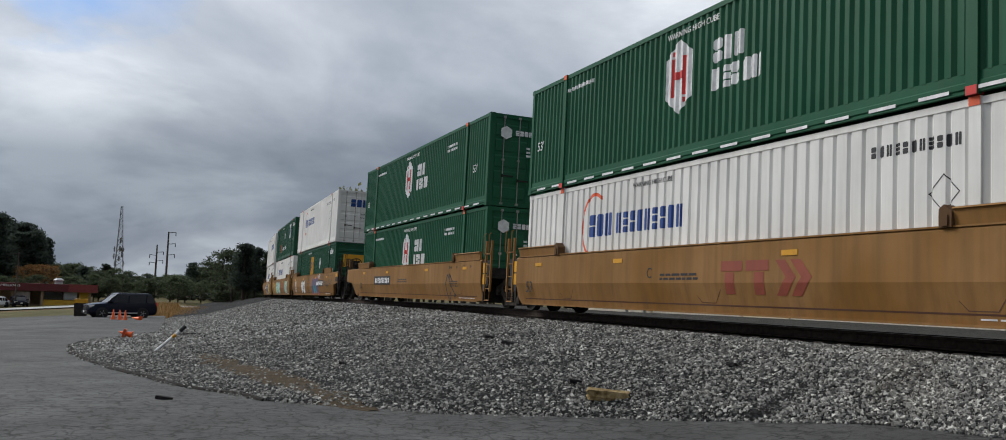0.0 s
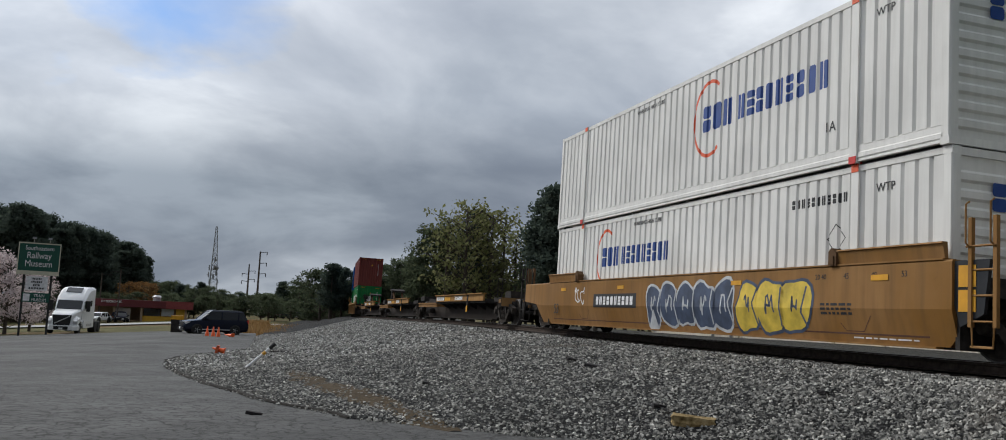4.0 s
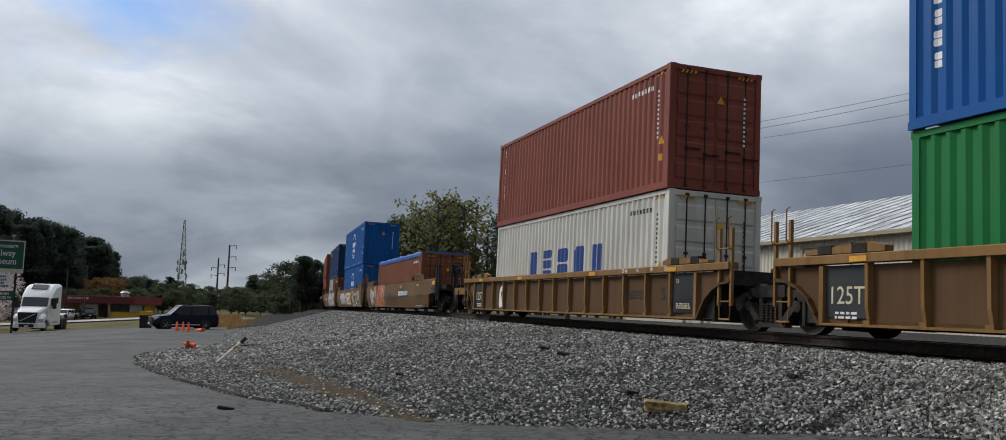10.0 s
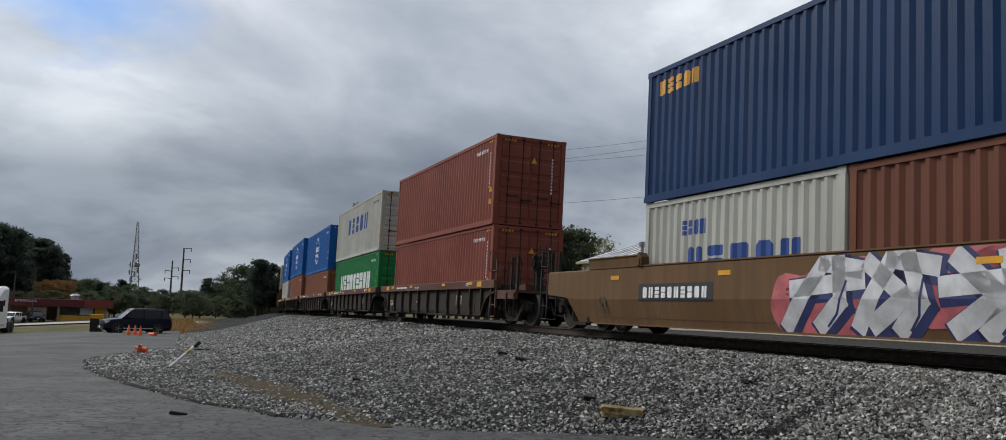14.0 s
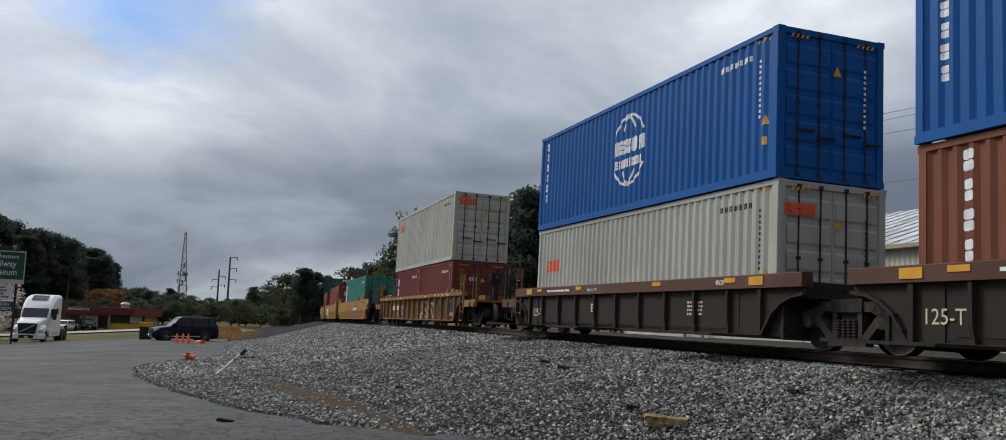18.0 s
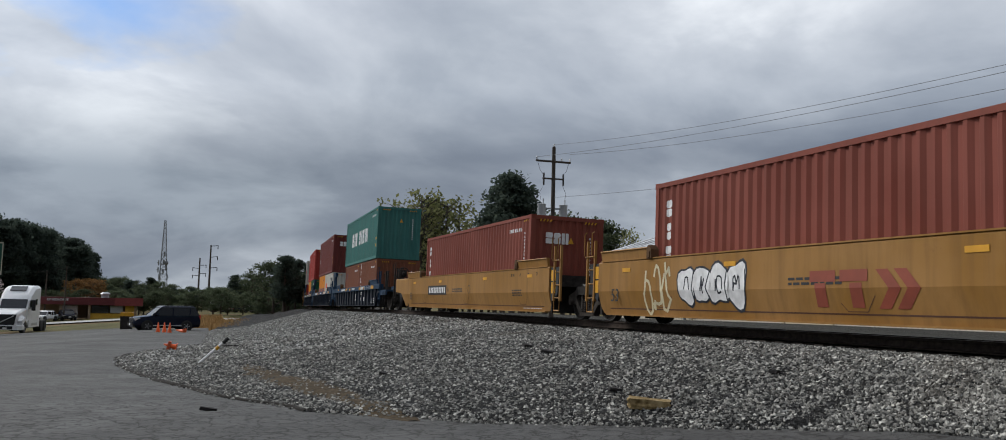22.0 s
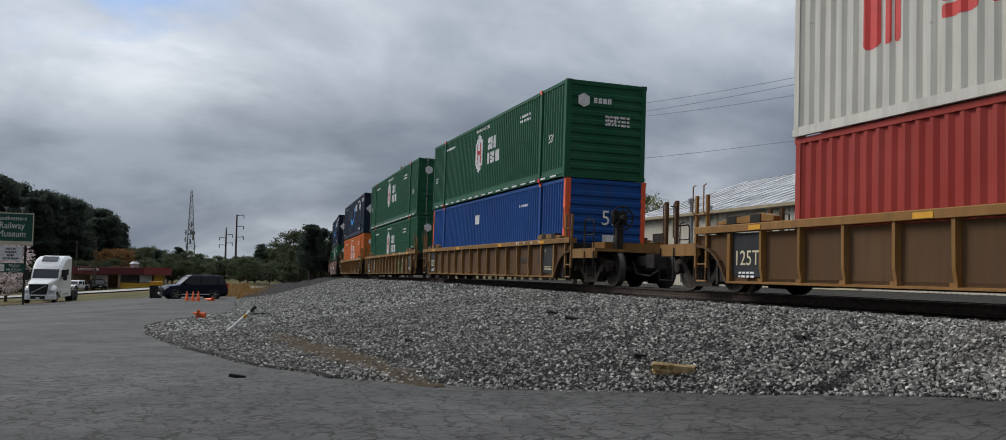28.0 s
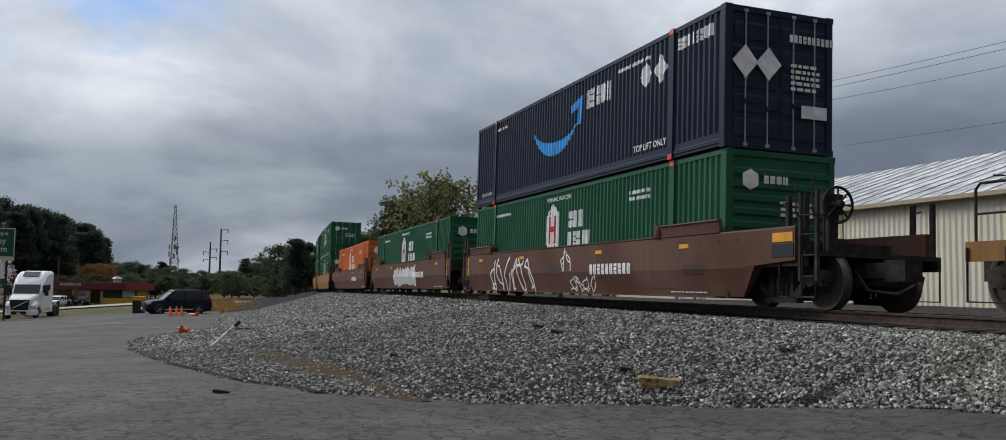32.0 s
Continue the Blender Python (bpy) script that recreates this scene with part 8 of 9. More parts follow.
def warehouse():
    a0, a1, l0, lr, ez, rz = -60.0, 61.0, 30.4, 40.6, 5.65, 9.05
    root = new("warehouse")
    root.matrix_basis = pose(0, 0, 0, 0, 0, YAW)      # x across, y along
    tagged(root, "long cream steel warehouse with a patched pale roof", "building")
    gz = 0.55
    door0, door1, dtop = 36.3, 39.9, 5.15
    # wall in bays beside the door
    for p, q, z0 in ((a0, door0, gz), (door1, a1, gz), (door0, door1, dtop)):
        part("wall", corrugated(q - p, z0, ez, 0.32, 0.05, 0.55).mesh("wall", SIDING), root, None, pose(l0, (p + q) / 2, 0))
    part("wall", Shape().prism([(l0 + 0.06, gz), (2 * lr - l0 - 0.06, gz), (2 * lr - l0 - 0.06, ez), (lr, rz - 0.05), (l0 + 0.06, ez)], 1, a1 - 0.15, a1).mesh("wall", SIDING), root)
    for sgn in (0, 1):
        s = Shape()
        if not sgn:
            s.prism([(l0 - 0.35, ez - 0.06), (l0 - 0.35, ez + 0.02), (lr, rz + 0.06), (lr, rz - 0.02)], 1, a0, a1 + 0.4)
            seam = Shape().prism([(l0 - 0.35, ez + 0.02), (l0 - 0.35, ez + 0.06), (lr, rz + 0.10), (lr, rz + 0.06)], 1, 0, 0.05).mesh("roof_seam", ROOF)
            for i in range(100):
                part("roof_seam", seam, root, None, pose(0, a0 + (a1 + 0.4 - a0) * i / 100, 0))
        else:
            s.prism([(2 * lr - l0 + 0.35, ez - 0.06), (2 * lr - l0 + 0.35, ez + 0.02), (lr, rz + 0.06), (lr, rz - 0.02)], 1, a0, a1 + 0.4)
        part("roof", s.mesh("roof", ROOF), root)
    part("eave_gutter", Shape().prism([(l0 - 0.48, ez - 0.16), (l0 - 0.36, ez - 0.18), (l0 - 0.36, ez + 0.02), (l0 - 0.50, ez + 0.02)], 1, a0, a1 + 0.3).mesh("eave_gutter", TRIM_TAN), root)
    d = part("roller_door", Shape().box(l0 + 0.04, l0 + 0.09, door0, door1, gz, dtop).mesh("roller_door", TRIM_TAN), root)
    sl = cached("slat", lambda: Shape().prism([(0.04, 0.0), (0.0, 0.04), (0.0, 0.22), (0.04, 0.26)], 1, -1.78, 1.78).mesh("slat", plain("tan_door_slats", (0.55, 0.48, 0.34), 0.6)))
    for i in range(16):
        part("slat", sl, d, None, pose(l0, (door0 + door1) / 2, gz + 0.02 + 0.272 * i))
    part("door_frame", Shape().box(l0 - 0.05, l0 + 0.1, door0 - 0.18, door0, gz, dtop + 0.15).box(l0 - 0.05, l0 + 0.1, door1, door1 + 0.18, gz, dtop + 0.15).box(l0 - 0.05, l0 + 0.1, door0, door1, dtop, dtop + 0.15).mesh("door_frame", TRIM_TAN), root)
    for y, top in ((51.8, 6.3), (49.6, 5.7)):
        part("vent_pipe", Shape().tube((l0 - 0.25, y, gz), (l0 - 0.25, y, top), 0.11, 8).lathe([(0, 0.2), (0.3, 0.22), (0.4, 0.06)], 2, 10, (l0 - 0.25, y, top)).mesh("vent_pipe", GALV), root)
    part("window", Shape().box(l0 - 0.02, l0 + 0.05, 55.4, 57.6, 3.9, 4.5).mesh("window", BLACK_STEEL), root)
    part("corner_trim", Shape().box(l0 - 0.04, l0 + 0.1, a1 - 0.22, a1 + 0.03, gz, ez).mesh("corner_trim", TRIM_TAN), root)
    part("downpipe", Shape().tube((l0 - 0.12, 48.9, gz), (l0 - 0.12, 48.9, ez), 0.06, 8).mesh("downpipe", TRIM_TAN), root)
    return root


warehouse()

# ---- vehicles ----
RUBBER = plain("black_rubber", (0.018, 0.018, 0.018), 0.85)
ALLOY = plain("bright_alloy", (0.50, 0.50, 0.51), 0.4, 0.3, 0.1)
DARK_GLASS = plain("dark_tinted_glass", (0.010, 0.012, 0.015), 0.06, 0, 0.1, 2, 0.6)
BLACK_PAINT = plain("glossy_black_paint", (0.007, 0.010, 0.022), 0.22, 0, 0.1, 2, 0.22)
WHITE_PAINT = plain("white_truck_paint", (0.78, 0.79, 0.80), 0.3, 0, 0.05, 2, 0.5)
RED_PAINT = plain("glossy_red_paint", (0.35, 0.025, 0.02), 0.25, 0, 0.1, 2, 0.6)
LAMP_GLASS = plain("clear_lamp_glass", (0.70, 0.70, 0.70), 0.15, 0.2, 0.05)


def lit(name, col, power):
    m, nt, b = nodes(name)
    b.inputs["Base Color"].default_value = (*col, 1)
    b.inputs["Emission Color"].default_value = (*col, 1)
    b.inputs["Emission Strength"].default_value = power
    return m


HEADLIGHT = lit("lit_headlight", (1.0, 0.86, 0.62), 2.2)


def tyre_and_rim(root, x, y, r, w):
    t = part("wheel", cached(("tyre", r, w), lambda: Shape().lathe([(-w / 2, r * 0.62), (-w / 2, r * 0.93), (-w * 0.35, r), (w * 0.35, r), (w / 2, r * 0.93), (w / 2, r * 0.62)], 1, 22).mesh("wheel", RUBBER, True)), root, None, pose(x, y, r, 0, 0, 0 if y < 0 else 180))

    def rim():
        s = Shape().lathe([(-w * 0.40, r * 0.64), (-w * 0.44, r * 0.60), (-w * 0.34, r * 0.54), (-w * 0.30, 0.02)], 1, 22)
        for k in range(5):
            a = 2 * math.pi * k / 5
            s.tube((0, -w * 0.36, 0), (r * 0.58 * math.cos(a), -w * 0.38, r * 0.58 * math.sin(a)), r * 0.10, 6)
        return s.mesh("rim", ALLOY, True)
    part("rim", cached(("rim", r, w), rim), t)


def road_car(name, paint, label, L=4.85, W=1.98, H=1.90, suv=True, lights=None):
    """A car built from cross-sections along x (the nose at +x)."""
    root = new(name)
    root.empty_display_size = 0.3
    tagged(root, label, "car", "cars")
    hw = W / 2
    hood, belt = (1.12, 1.20) if suv else (0.86, 0.92)
    tail = 1.25 if suv else 0.98

    def ring(x, zt, wl, wt, zb=0.28):
        return [(x, -wl * 0.86, zb), (x, -wl, zb + 0.18), (x, -wl, (zb + zt) / 2 + 0.08), (x, -wt, zt - 0.04), (x, -wt * 0.8, zt), (x, wt * 0.8, zt), (x, wt, zt - 0.04), (x, wl, (zb + zt) / 2 + 0.08), (x, wl, zb + 0.18), (x, wl * 0.86, zb)]
    s = Shape().loft([ring(L / 2, hood - 0.30, hw * 0.78, hw * 0.7, 0.40), ring(L / 2 - 0.12, hood - 0.12, hw * 0.92, hw * 0.84, 0.26), ring(L / 2 - 0.6, hood - 0.03, hw, hw * 0.9, 0.24), ring(L / 2 - 1.35, hood + 0.05, hw, hw * 0.93, 0.24),
                      ring(0, belt, hw, hw * 0.95, 0.24), ring(-L / 2 + 0.6, belt + 0.03, hw, hw * 0.94, 0.26), ring(-L / 2 + 0.1, tail, hw * 0.96, hw * 0.88, 0.30), ring(-L / 2, tail - 0.15, hw * 0.88, hw * 0.8, 0.42)])
    part("body", s.mesh("body", paint, True), root)
    rf, rb = (0.38, -1.92) if suv else (0.35, -1.15)
    wf, wb = (L / 2 - 1.25, -L / 2 + 0.08) if suv else (L / 2 - 1.4, -L / 2 + 0.65)
    low, up = hw * 0.93, hw * 0.74
    g = Shape().loft([[(wf, -low, belt - 0.03), (wf, low, belt - 0.03), (wb, low, belt - 0.03), (wb, -low, belt - 0.03)],
                      [(rf + 0.12, -up - 0.05, H - 0.12), (rf + 0.12, up + 0.05, H - 0.12), (rb - 0.10, up + 0.05, H - 0.12), (rb - 0.10, -up - 0.05, H - 0.12)]])
    part("glasshouse", g.mesh("glasshouse", DARK_GLASS), root, None, None, "dark tinted glass")
    rp = Shape().loft([[(rf + 0.16, -up - 0.06, H - 0.13), (rf + 0.16, up + 0.06, H - 0.13), (rb - 0.16, up + 0.06, H - 0.13), (rb - 0.16, -up - 0.06, H - 0.13)],
                       [(rf - 0.1, -up + 0.04, H - 0.01), (rf - 0.1, up - 0.04, H - 0.01), (rb + 0.05, up - 0.04, H), (rb + 0.05, -up + 0.04, H)]])
    part("roof", rp.mesh("roof", paint), root)
    for sy in (-1, 1):
        for x0, x1 in ((wf - 0.02, rf + 0.10), (-0.35, -0.38), (wb + 0.75, rb + 0.25)):
            part("pillar", Shape().tube((x0, sy * (low + 0.005), belt - 0.03), (x1, sy * (up + 0.055), H - 0.12), 0.045, 6).mesh("pillar", paint), root)
        part("headlight", cached(("hl", L), lambda: Shape().prism([(0, -0.10), (0.05, 0.10), (-0.35, 0.10), (-0.25, -0.08)], 1, -0.22, 0.22).mesh("headlight", LAMP_GLASS)), root, lights, pose(L / 2 - 0.10, sy * hw * 0.68, hood - 0.24))
        part("tail_lamp", cached(("tl", L), lambda: Shape().box(-0.05, 0.12, -0.16, 0.16, -0.14, 0.14).mesh("tail_lamp", MARK_RED)), root, None, pose(-L / 2 + 0.05, sy * hw * 0.74, tail - 0.16))
        part("mirror", cached("mirror", lambda: Shape().box(-0.08, 0.08, -0.12, 0.12, -0.07, 0.07).mesh("mirror", paint)), root, paint, pose(wf - 0.35, sy * (hw + 0.1), belt + 0.06))
        part("sill", cached(("sill", L), lambda: Shape().box(-L / 2 + 1.3, L / 2 - 1.3, -0.03, 0.03, -0.03, 0.04).mesh("sill", ALLOY)), root, None, pose(0, sy * (hw + 0.005), 0.42))
        for x in (L / 2 - 0.95, -L / 2 + 1.05):
            part("wheel_arch", cached(("arch", suv), lambda: Shape().lathe([(-0.02, 0.43), (0.03, 0.43)], 1, 20).mesh("wheel_arch", RUBBER)), root, None, pose(x, sy * (hw + 0.0), 0.40))
            tyre_and_rim(root, x, sy * (hw - 0.04), 0.39 if suv else 0.33, 0.25)
    part("grille", Shape().box(-0.03, 0.03, -0.5, 0.5, -0.16, 0.14).mesh("grille", RUBBER), root, None, pose(L / 2 - 0.03, 0, hood - 0.32))
    part("bumper", Shape().prism([(-0.15, -0.12), (0.1, -0.1), (0.12, 0.06), (-0.15, 0.1)], 1, -hw * 0.85, hw * 0.85).mesh("bumper", RUBBER), root, None, pose(L / 2 - 0.05, 0, 0.46))
    part("number_plate", Shape().box(-0.01, 0.01, -0.15, 0.15, -0.08, 0.08).mesh("number_plate", MARK_WHITE), root, None, pose(L / 2 + 0.09, 0, 0.50))
    return root


def facing(az):
    """Turn for a vehicle whose nose (+x) points along the view from the camera at az, plus what is added."""
    return 90 + az


suv = road_car("suv", BLACK_PAINT, "black SUV parked beside orange cones")
x, y, z = far_place(22.45, 73)
suv.matrix_basis = pose(x, y, z + 0.06, 0, 0, facing(22.45) + 90 + 14)


def semi_tractor():
    root = new("semi_tractor")
    tagged(root, "white long-nosed truck tractor with a sleeper cab", "truck")
    # nose at +x
    def ring(x, w, z0, z1, r=0.12):
        return [(x, -w, z0), (x, -w, z1 - r), (x, -w + r, z1), (x, w - r, z1), (x, w, z1 - r), (x, w, z0)]
    part("hood", Shape().loft([ring(3.75, 0.72, 0.75, 1.62), ring(3.5, 0.86, 0.62, 1.78), ring(2.6, 0.98, 0.62, 1.98), ring(1.75, 1.05, 0.62, 2.08)]).mesh("hood", WHITE_PAINT, True), root)
    part("cab", Shape().loft([ring(1.8, 1.10, 0.7, 2.1), ring(1.35, 1.14, 0.7, 2.85, 0.2), ring(0.7, 1.18, 0.7, 3.45, 0.25), ring(-0.2, 1.2, 0.7, 3.92, 0.25), ring(-2.1, 1.2, 0.7, 4.02, 0.2)]).mesh("cab", WHITE_PAINT, True), root)
    part("windscreen", Shape().loft([[(1.86, -0.98, 2.10), (1.86, 0.98, 2.10), (1.40, 0.98, 2.84), (1.40, -0.98, 2.84)], [(1.80, -0.98, 2.08), (1.80, 0.98, 2.08), (1.34, 0.98, 2.82), (1.34, -0.98, 2.82)]]).mesh("windscreen", DARK_GLASS), root)
    part("roof_window", Shape().box(-0.4, 0.4, -0.62, 0.62, -0.03, 0.03).mesh("roof_window", DARK_GLASS), root, None, pose(0.28, 0, 3.73, 0, 28, 0))
    part("grille", Shape().loft([[(3.90, -0.62, 0.74), (3.90, 0.62, 0.74), (3.82, 0.74, 1.60), (3.82, -0.74, 1.60)], [(3.66, -0.62, 0.74), (3.66, 0.62, 0.74), (3.66, 0.74, 1.60), (3.66, -0.74, 1.60)]]).mesh("grille", RUBBER), root)
    part("grille_bar", Shape().tube((3.86, 0.6, 1.5), (3.93, -0.5, 0.9), 0.035, 6).mesh("grille_bar", ALLOY), root)
    part("bumper", Shape().loft([ring(3.95, 0.9, 0.35, 0.75, 0.08), ring(3.6, 1.2, 0.35, 0.78, 0.08), ring(3.2, 1.25, 0.35, 0.8, 0.08)]).mesh("bumper", WHITE_PAINT), root)
    part("bumper_grille", Shape().box(3.9, 3.97, -0.55, 0.55, 0.40, 0.66).mesh("bumper_grille", RUBBER), root)
    for sy in (-1, 1):
        part("fender", Shape().loft([[(3.6, sy * 0.80, 0.7), (3.6, sy * 1.2, 0.7), (3.55, sy * 1.2, 1.15), (3.55, sy * 0.8, 1.3)], [(2.9, sy * 0.8, 1.1), (2.9, sy * 1.25, 1.1), (2.9, sy * 1.22, 1.35), (2.9, sy * 0.85, 1.6)], [(2.1, sy * 0.9, 0.75), (2.1, sy * 1.25, 0.75), (2.1, sy * 1.22, 1.1), (2.1, sy * 0.95, 1.45)]]).mesh("fender", WHITE_PAINT), root)
        part("headlight", Shape().prism([(3.68, 0.9), (3.72, 1.1), (3.45, 1.35), (3.4, 1.05)], 1, sy * 0.84, sy * 1.16).mesh("headlight", LAMP_GLASS), root)
        part("side_window", Shape().box(0.45, 1.3, -0.02, 0.02, 2.15, 2.8).mesh("side_window", DARK_GLASS), root, None, pose(0, sy * 1.185, 0))
        part("sleeper_window", Shape().box(-0.95, -0.45, -0.02, 0.02, 2.35, 2.85).mesh("sleeper_window", DARK_GLASS), root, None, pose(0, sy * 1.205, 0))
        part("mirror", Shape().box(-0.08, 0.08, -0.14, 0.14, -0.45, 0.45).mesh("mirror", RUBBER), root, None, pose(1.5, sy * 1.48, 2.35))
        for zz in (2.7, 2.05):
            part("mirror_arm", Shape().tube((1.4, sy * 1.1, zz), (1.5, sy * 1.45, zz), 0.025, 5).mesh("mirror_arm", RUBBER), root)
        part("fuel_tank", Shape().lathe([(-1.3, 0.2), (-1.25, 0.33), (0.75, 0.33), (0.8, 0.2)], 0, 16, (0, sy * 0.92, 0.75)).mesh("fuel_tank", ALLOY, True), root)
        part("side_skirt", Shape().box(-2.0, 1.7, -0.03, 0.03, 0.5, 1.1).mesh("side_skirt", WHITE_PAINT), root, None, pose(0, sy * 1.2, 0))
        for x, yy in ((2.85, 1.05), (-3.0, 0.95), (-4.3, 0.95)):
            tyre_and_rim(root, x, sy * yy, 0.52, 0.30 if x > 0 else 0.6)
    part("chassis", Shape().box(-5.0, 3.3, -0.45, -0.3, 0.75, 1.0).box(-5.0, 3.3, 0.3, 0.45, 0.75, 1.0).box(-4.2, -3.1, -0.5, 0.5, 1.0, 1.15).mesh("chassis", BLACK_STEEL), root)
    part("number_plate", Shape().box(3.97, 3.98, -0.15, 0.15, 0.42, 0.55).mesh("number_plate", MARK_WHITE), root)
    return root


truck = semi_tractor()
x, y, z = far_place(30.2, 91)
truck.matrix_basis = pose(x, y, z + 0.06, 0, 0, facing(30.2) + 180 - 13)
truck.scale = (1.05, 1.05, 1.05)

RED_CAR = road_car("red_car", RED_PAINT, "red sedan with lit headlamps crossing the lot", 4.7, 1.85, 1.45, False, HEADLIGHT)

# ---- cones, marker post, timber and scraps ----
CONE = plain("orange_cone_plastic", (0.80, 0.13, 0.03), 0.5, 0, 0.12)
BLACKISH = plain("black_rubber_base", (0.03, 0.03, 0.03), 0.85)


def cone():
    root = new("traffic_cone")
    tagged(root, "orange plastic traffic cone standing on asphalt", "cone", "traffic cones")
    part("body", cached("cone", lambda: Shape().lathe([(0.03, 0.15), (0.72, 0.03), (0.73, 0.02)], 2, 16).mesh("body", CONE, True)), root)
    part("base", cached("cone_base", lambda: Shape().prism([(-0.18, -0.14), (-0.14, -0.18), (0.14, -0.18), (0.18, -0.14), (0.18, 0.14), (0.14, 0.18), (-0.14, 0.18), (-0.18, 0.14)], 2, 0.0, 0.035).mesh("base", CONE)), root)
    return root


first_cone = cone()
spots = [(22.8, 65.5), (22.45, 65.0), (22.15, 64.4)]
for i, (az, d) in enumerate(spots):
    x, y, z = far_place(az, d)
    mtx = pose(x, y, z + 0.06, 0, 0, 20 * i)
    if i == 0:
        first_cone.matrix_basis = mtx
    else:
        copy_thing(first_cone, mtx)
x, y, z = far_place(21.3, 65)
tip = copy_thing(first_cone, pose(x, y, z + 0.2, 0, 84, 160))
tip["label"] = "orange traffic cone knocked over on the asphalt"


def on_bank(a, l, up=0.0, **k):
    return al(a, l, bank_z(a, l) + up)


p = on_bank(34.0, 0.0)
tip = copy_thing(first_cone, pose(p.x, p.y, p.z + 0.12, 0, 76, 195))
tip.scale = (0.72, 0.72, 0.62)
tip["label"] = "battered orange traffic cone lying on the stones"
part("collar", Shape().box(-0.2, 0.2, -0.2, 0.2, 0.36, 0.5).mesh("collar", plain("dark_orange_plastic", (0.5, 0.09, 0.03), 0.6)), tip)


def marker_post():
    root = new("marker_post")
    tagged(root, "leaning white marker post with a black top", "post")
    part("shaft", Shape().tube((0, 0, -0.10), (0, 0, 0.80), 0.040, 10).mesh("shaft", MARK_WHITE, True), root)
    part("yellow_band", Shape().tube((0, 0, 0.56), (0, 0, 0.66), 0.045, 10).mesh("yellow_band", MARK_YELLOW, True), root)
    part("black_top", Shape().tube((0, 0, 0.79), (0, 0, 0.98), 0.047, 10).mesh("black_top", BLACKISH, True), root)
    return root


post = marker_post()
p = on_bank(24.6, 0.55)
post.matrix_basis = pose(p.x, p.y, p.z, 0, 47, 18)
bar = new("iron_bar", Shape().tube((-0.33, 0, 0), (0.33, 0, 0.03), 0.02, 8).mesh("iron_bar", BLACK_STEEL))
p = on_bank(32.8, 1.72, 0.06)
bar.matrix_basis = pose(p.x, p.y, p.z, 0, 0, 5)
tagged(bar, "dark iron bar lying on the stones", "bar")


def rough_block(name, lx, ly, lz, mat, seed, label, cat):
    bm = bmesh.new()
    bmesh.ops.create_cube(bm, size=1)
    bmesh.ops.subdivide_edges(bm, edges=bm.edges[:], cuts=4, use_grid_fill=True)
    for v in bm.verts:
        n = noise.noise_vector((v.co.x * 3 + seed, v.co.y * 3, v.co.z * 3)) * 0.09
        v.co = Vector(((v.co.x + n.x) * lx, (v.co.y + n.y) * ly, (v.co.z + n.z) * lz))
    me = bpy.data.meshes.new(name)
    bm.to_mesh(me)
    bm.free()
    me.materials.append(mat)
    return tagged(new(name, me), label, cat)


OLD_WOOD = ground_mat("split_weathered_timber", [(0.35, (0.09, 0.06, 0.025)), (0.5, (0.25, 0.18, 0.085)), (0.65, (0.40, 0.31, 0.17))], 9.0, 0.9, 0.6, 0.01)
CHAR = plain("charred_timber", (0.022, 0.020, 0.020), 0.9, 0, 0.4, 12)
wood = rough_block("timber_block", 0.56, 0.2, 0.14, OLD_WOOD, 1, "split pale timber block lying on the stones", "timber")
p = on_bank(11.12, 6.2, 0.06)
wood.matrix_basis = pose(p.x, p.y, p.z, 4, 3, -6)
for i, (a, l, lx, ly, ang) in enumerate(((16.8, 6.67, 0.30, 0.13, 20), (15.6, 6.6, 0.34, 0.12, -10), (11.93, 6.09, 0.20, 0.12, 15), (10.6, 7.9, 0.14, 0.12, 50), (14.4, 0.5, 0.24, 0.05, 8), (16.4, 3.6, 0.12, 0.1, 0))):
    o = rough_block("charred_chip", lx, ly, 0.05, CHAR, 3 + i, "charred black timber chip among the stones", "timber")
    p = on_bank(a, l, 0.05) if l > edge(a) else al(a, l, road_z(a, l) + 0.035)
    o.matrix_basis = pose(p.x, p.y, p.z, 5, 8, ang)

# ---- signs and the far row ----
SIGN_GREEN = plain("dark_green_sign", (0.010, 0.075, 0.050), 0.5, 0, 0.08, 2)
CREAM_TRIM = plain("cream_sign_trim", (0.52, 0.50, 0.38), 0.6, 0, 0.1, 3)


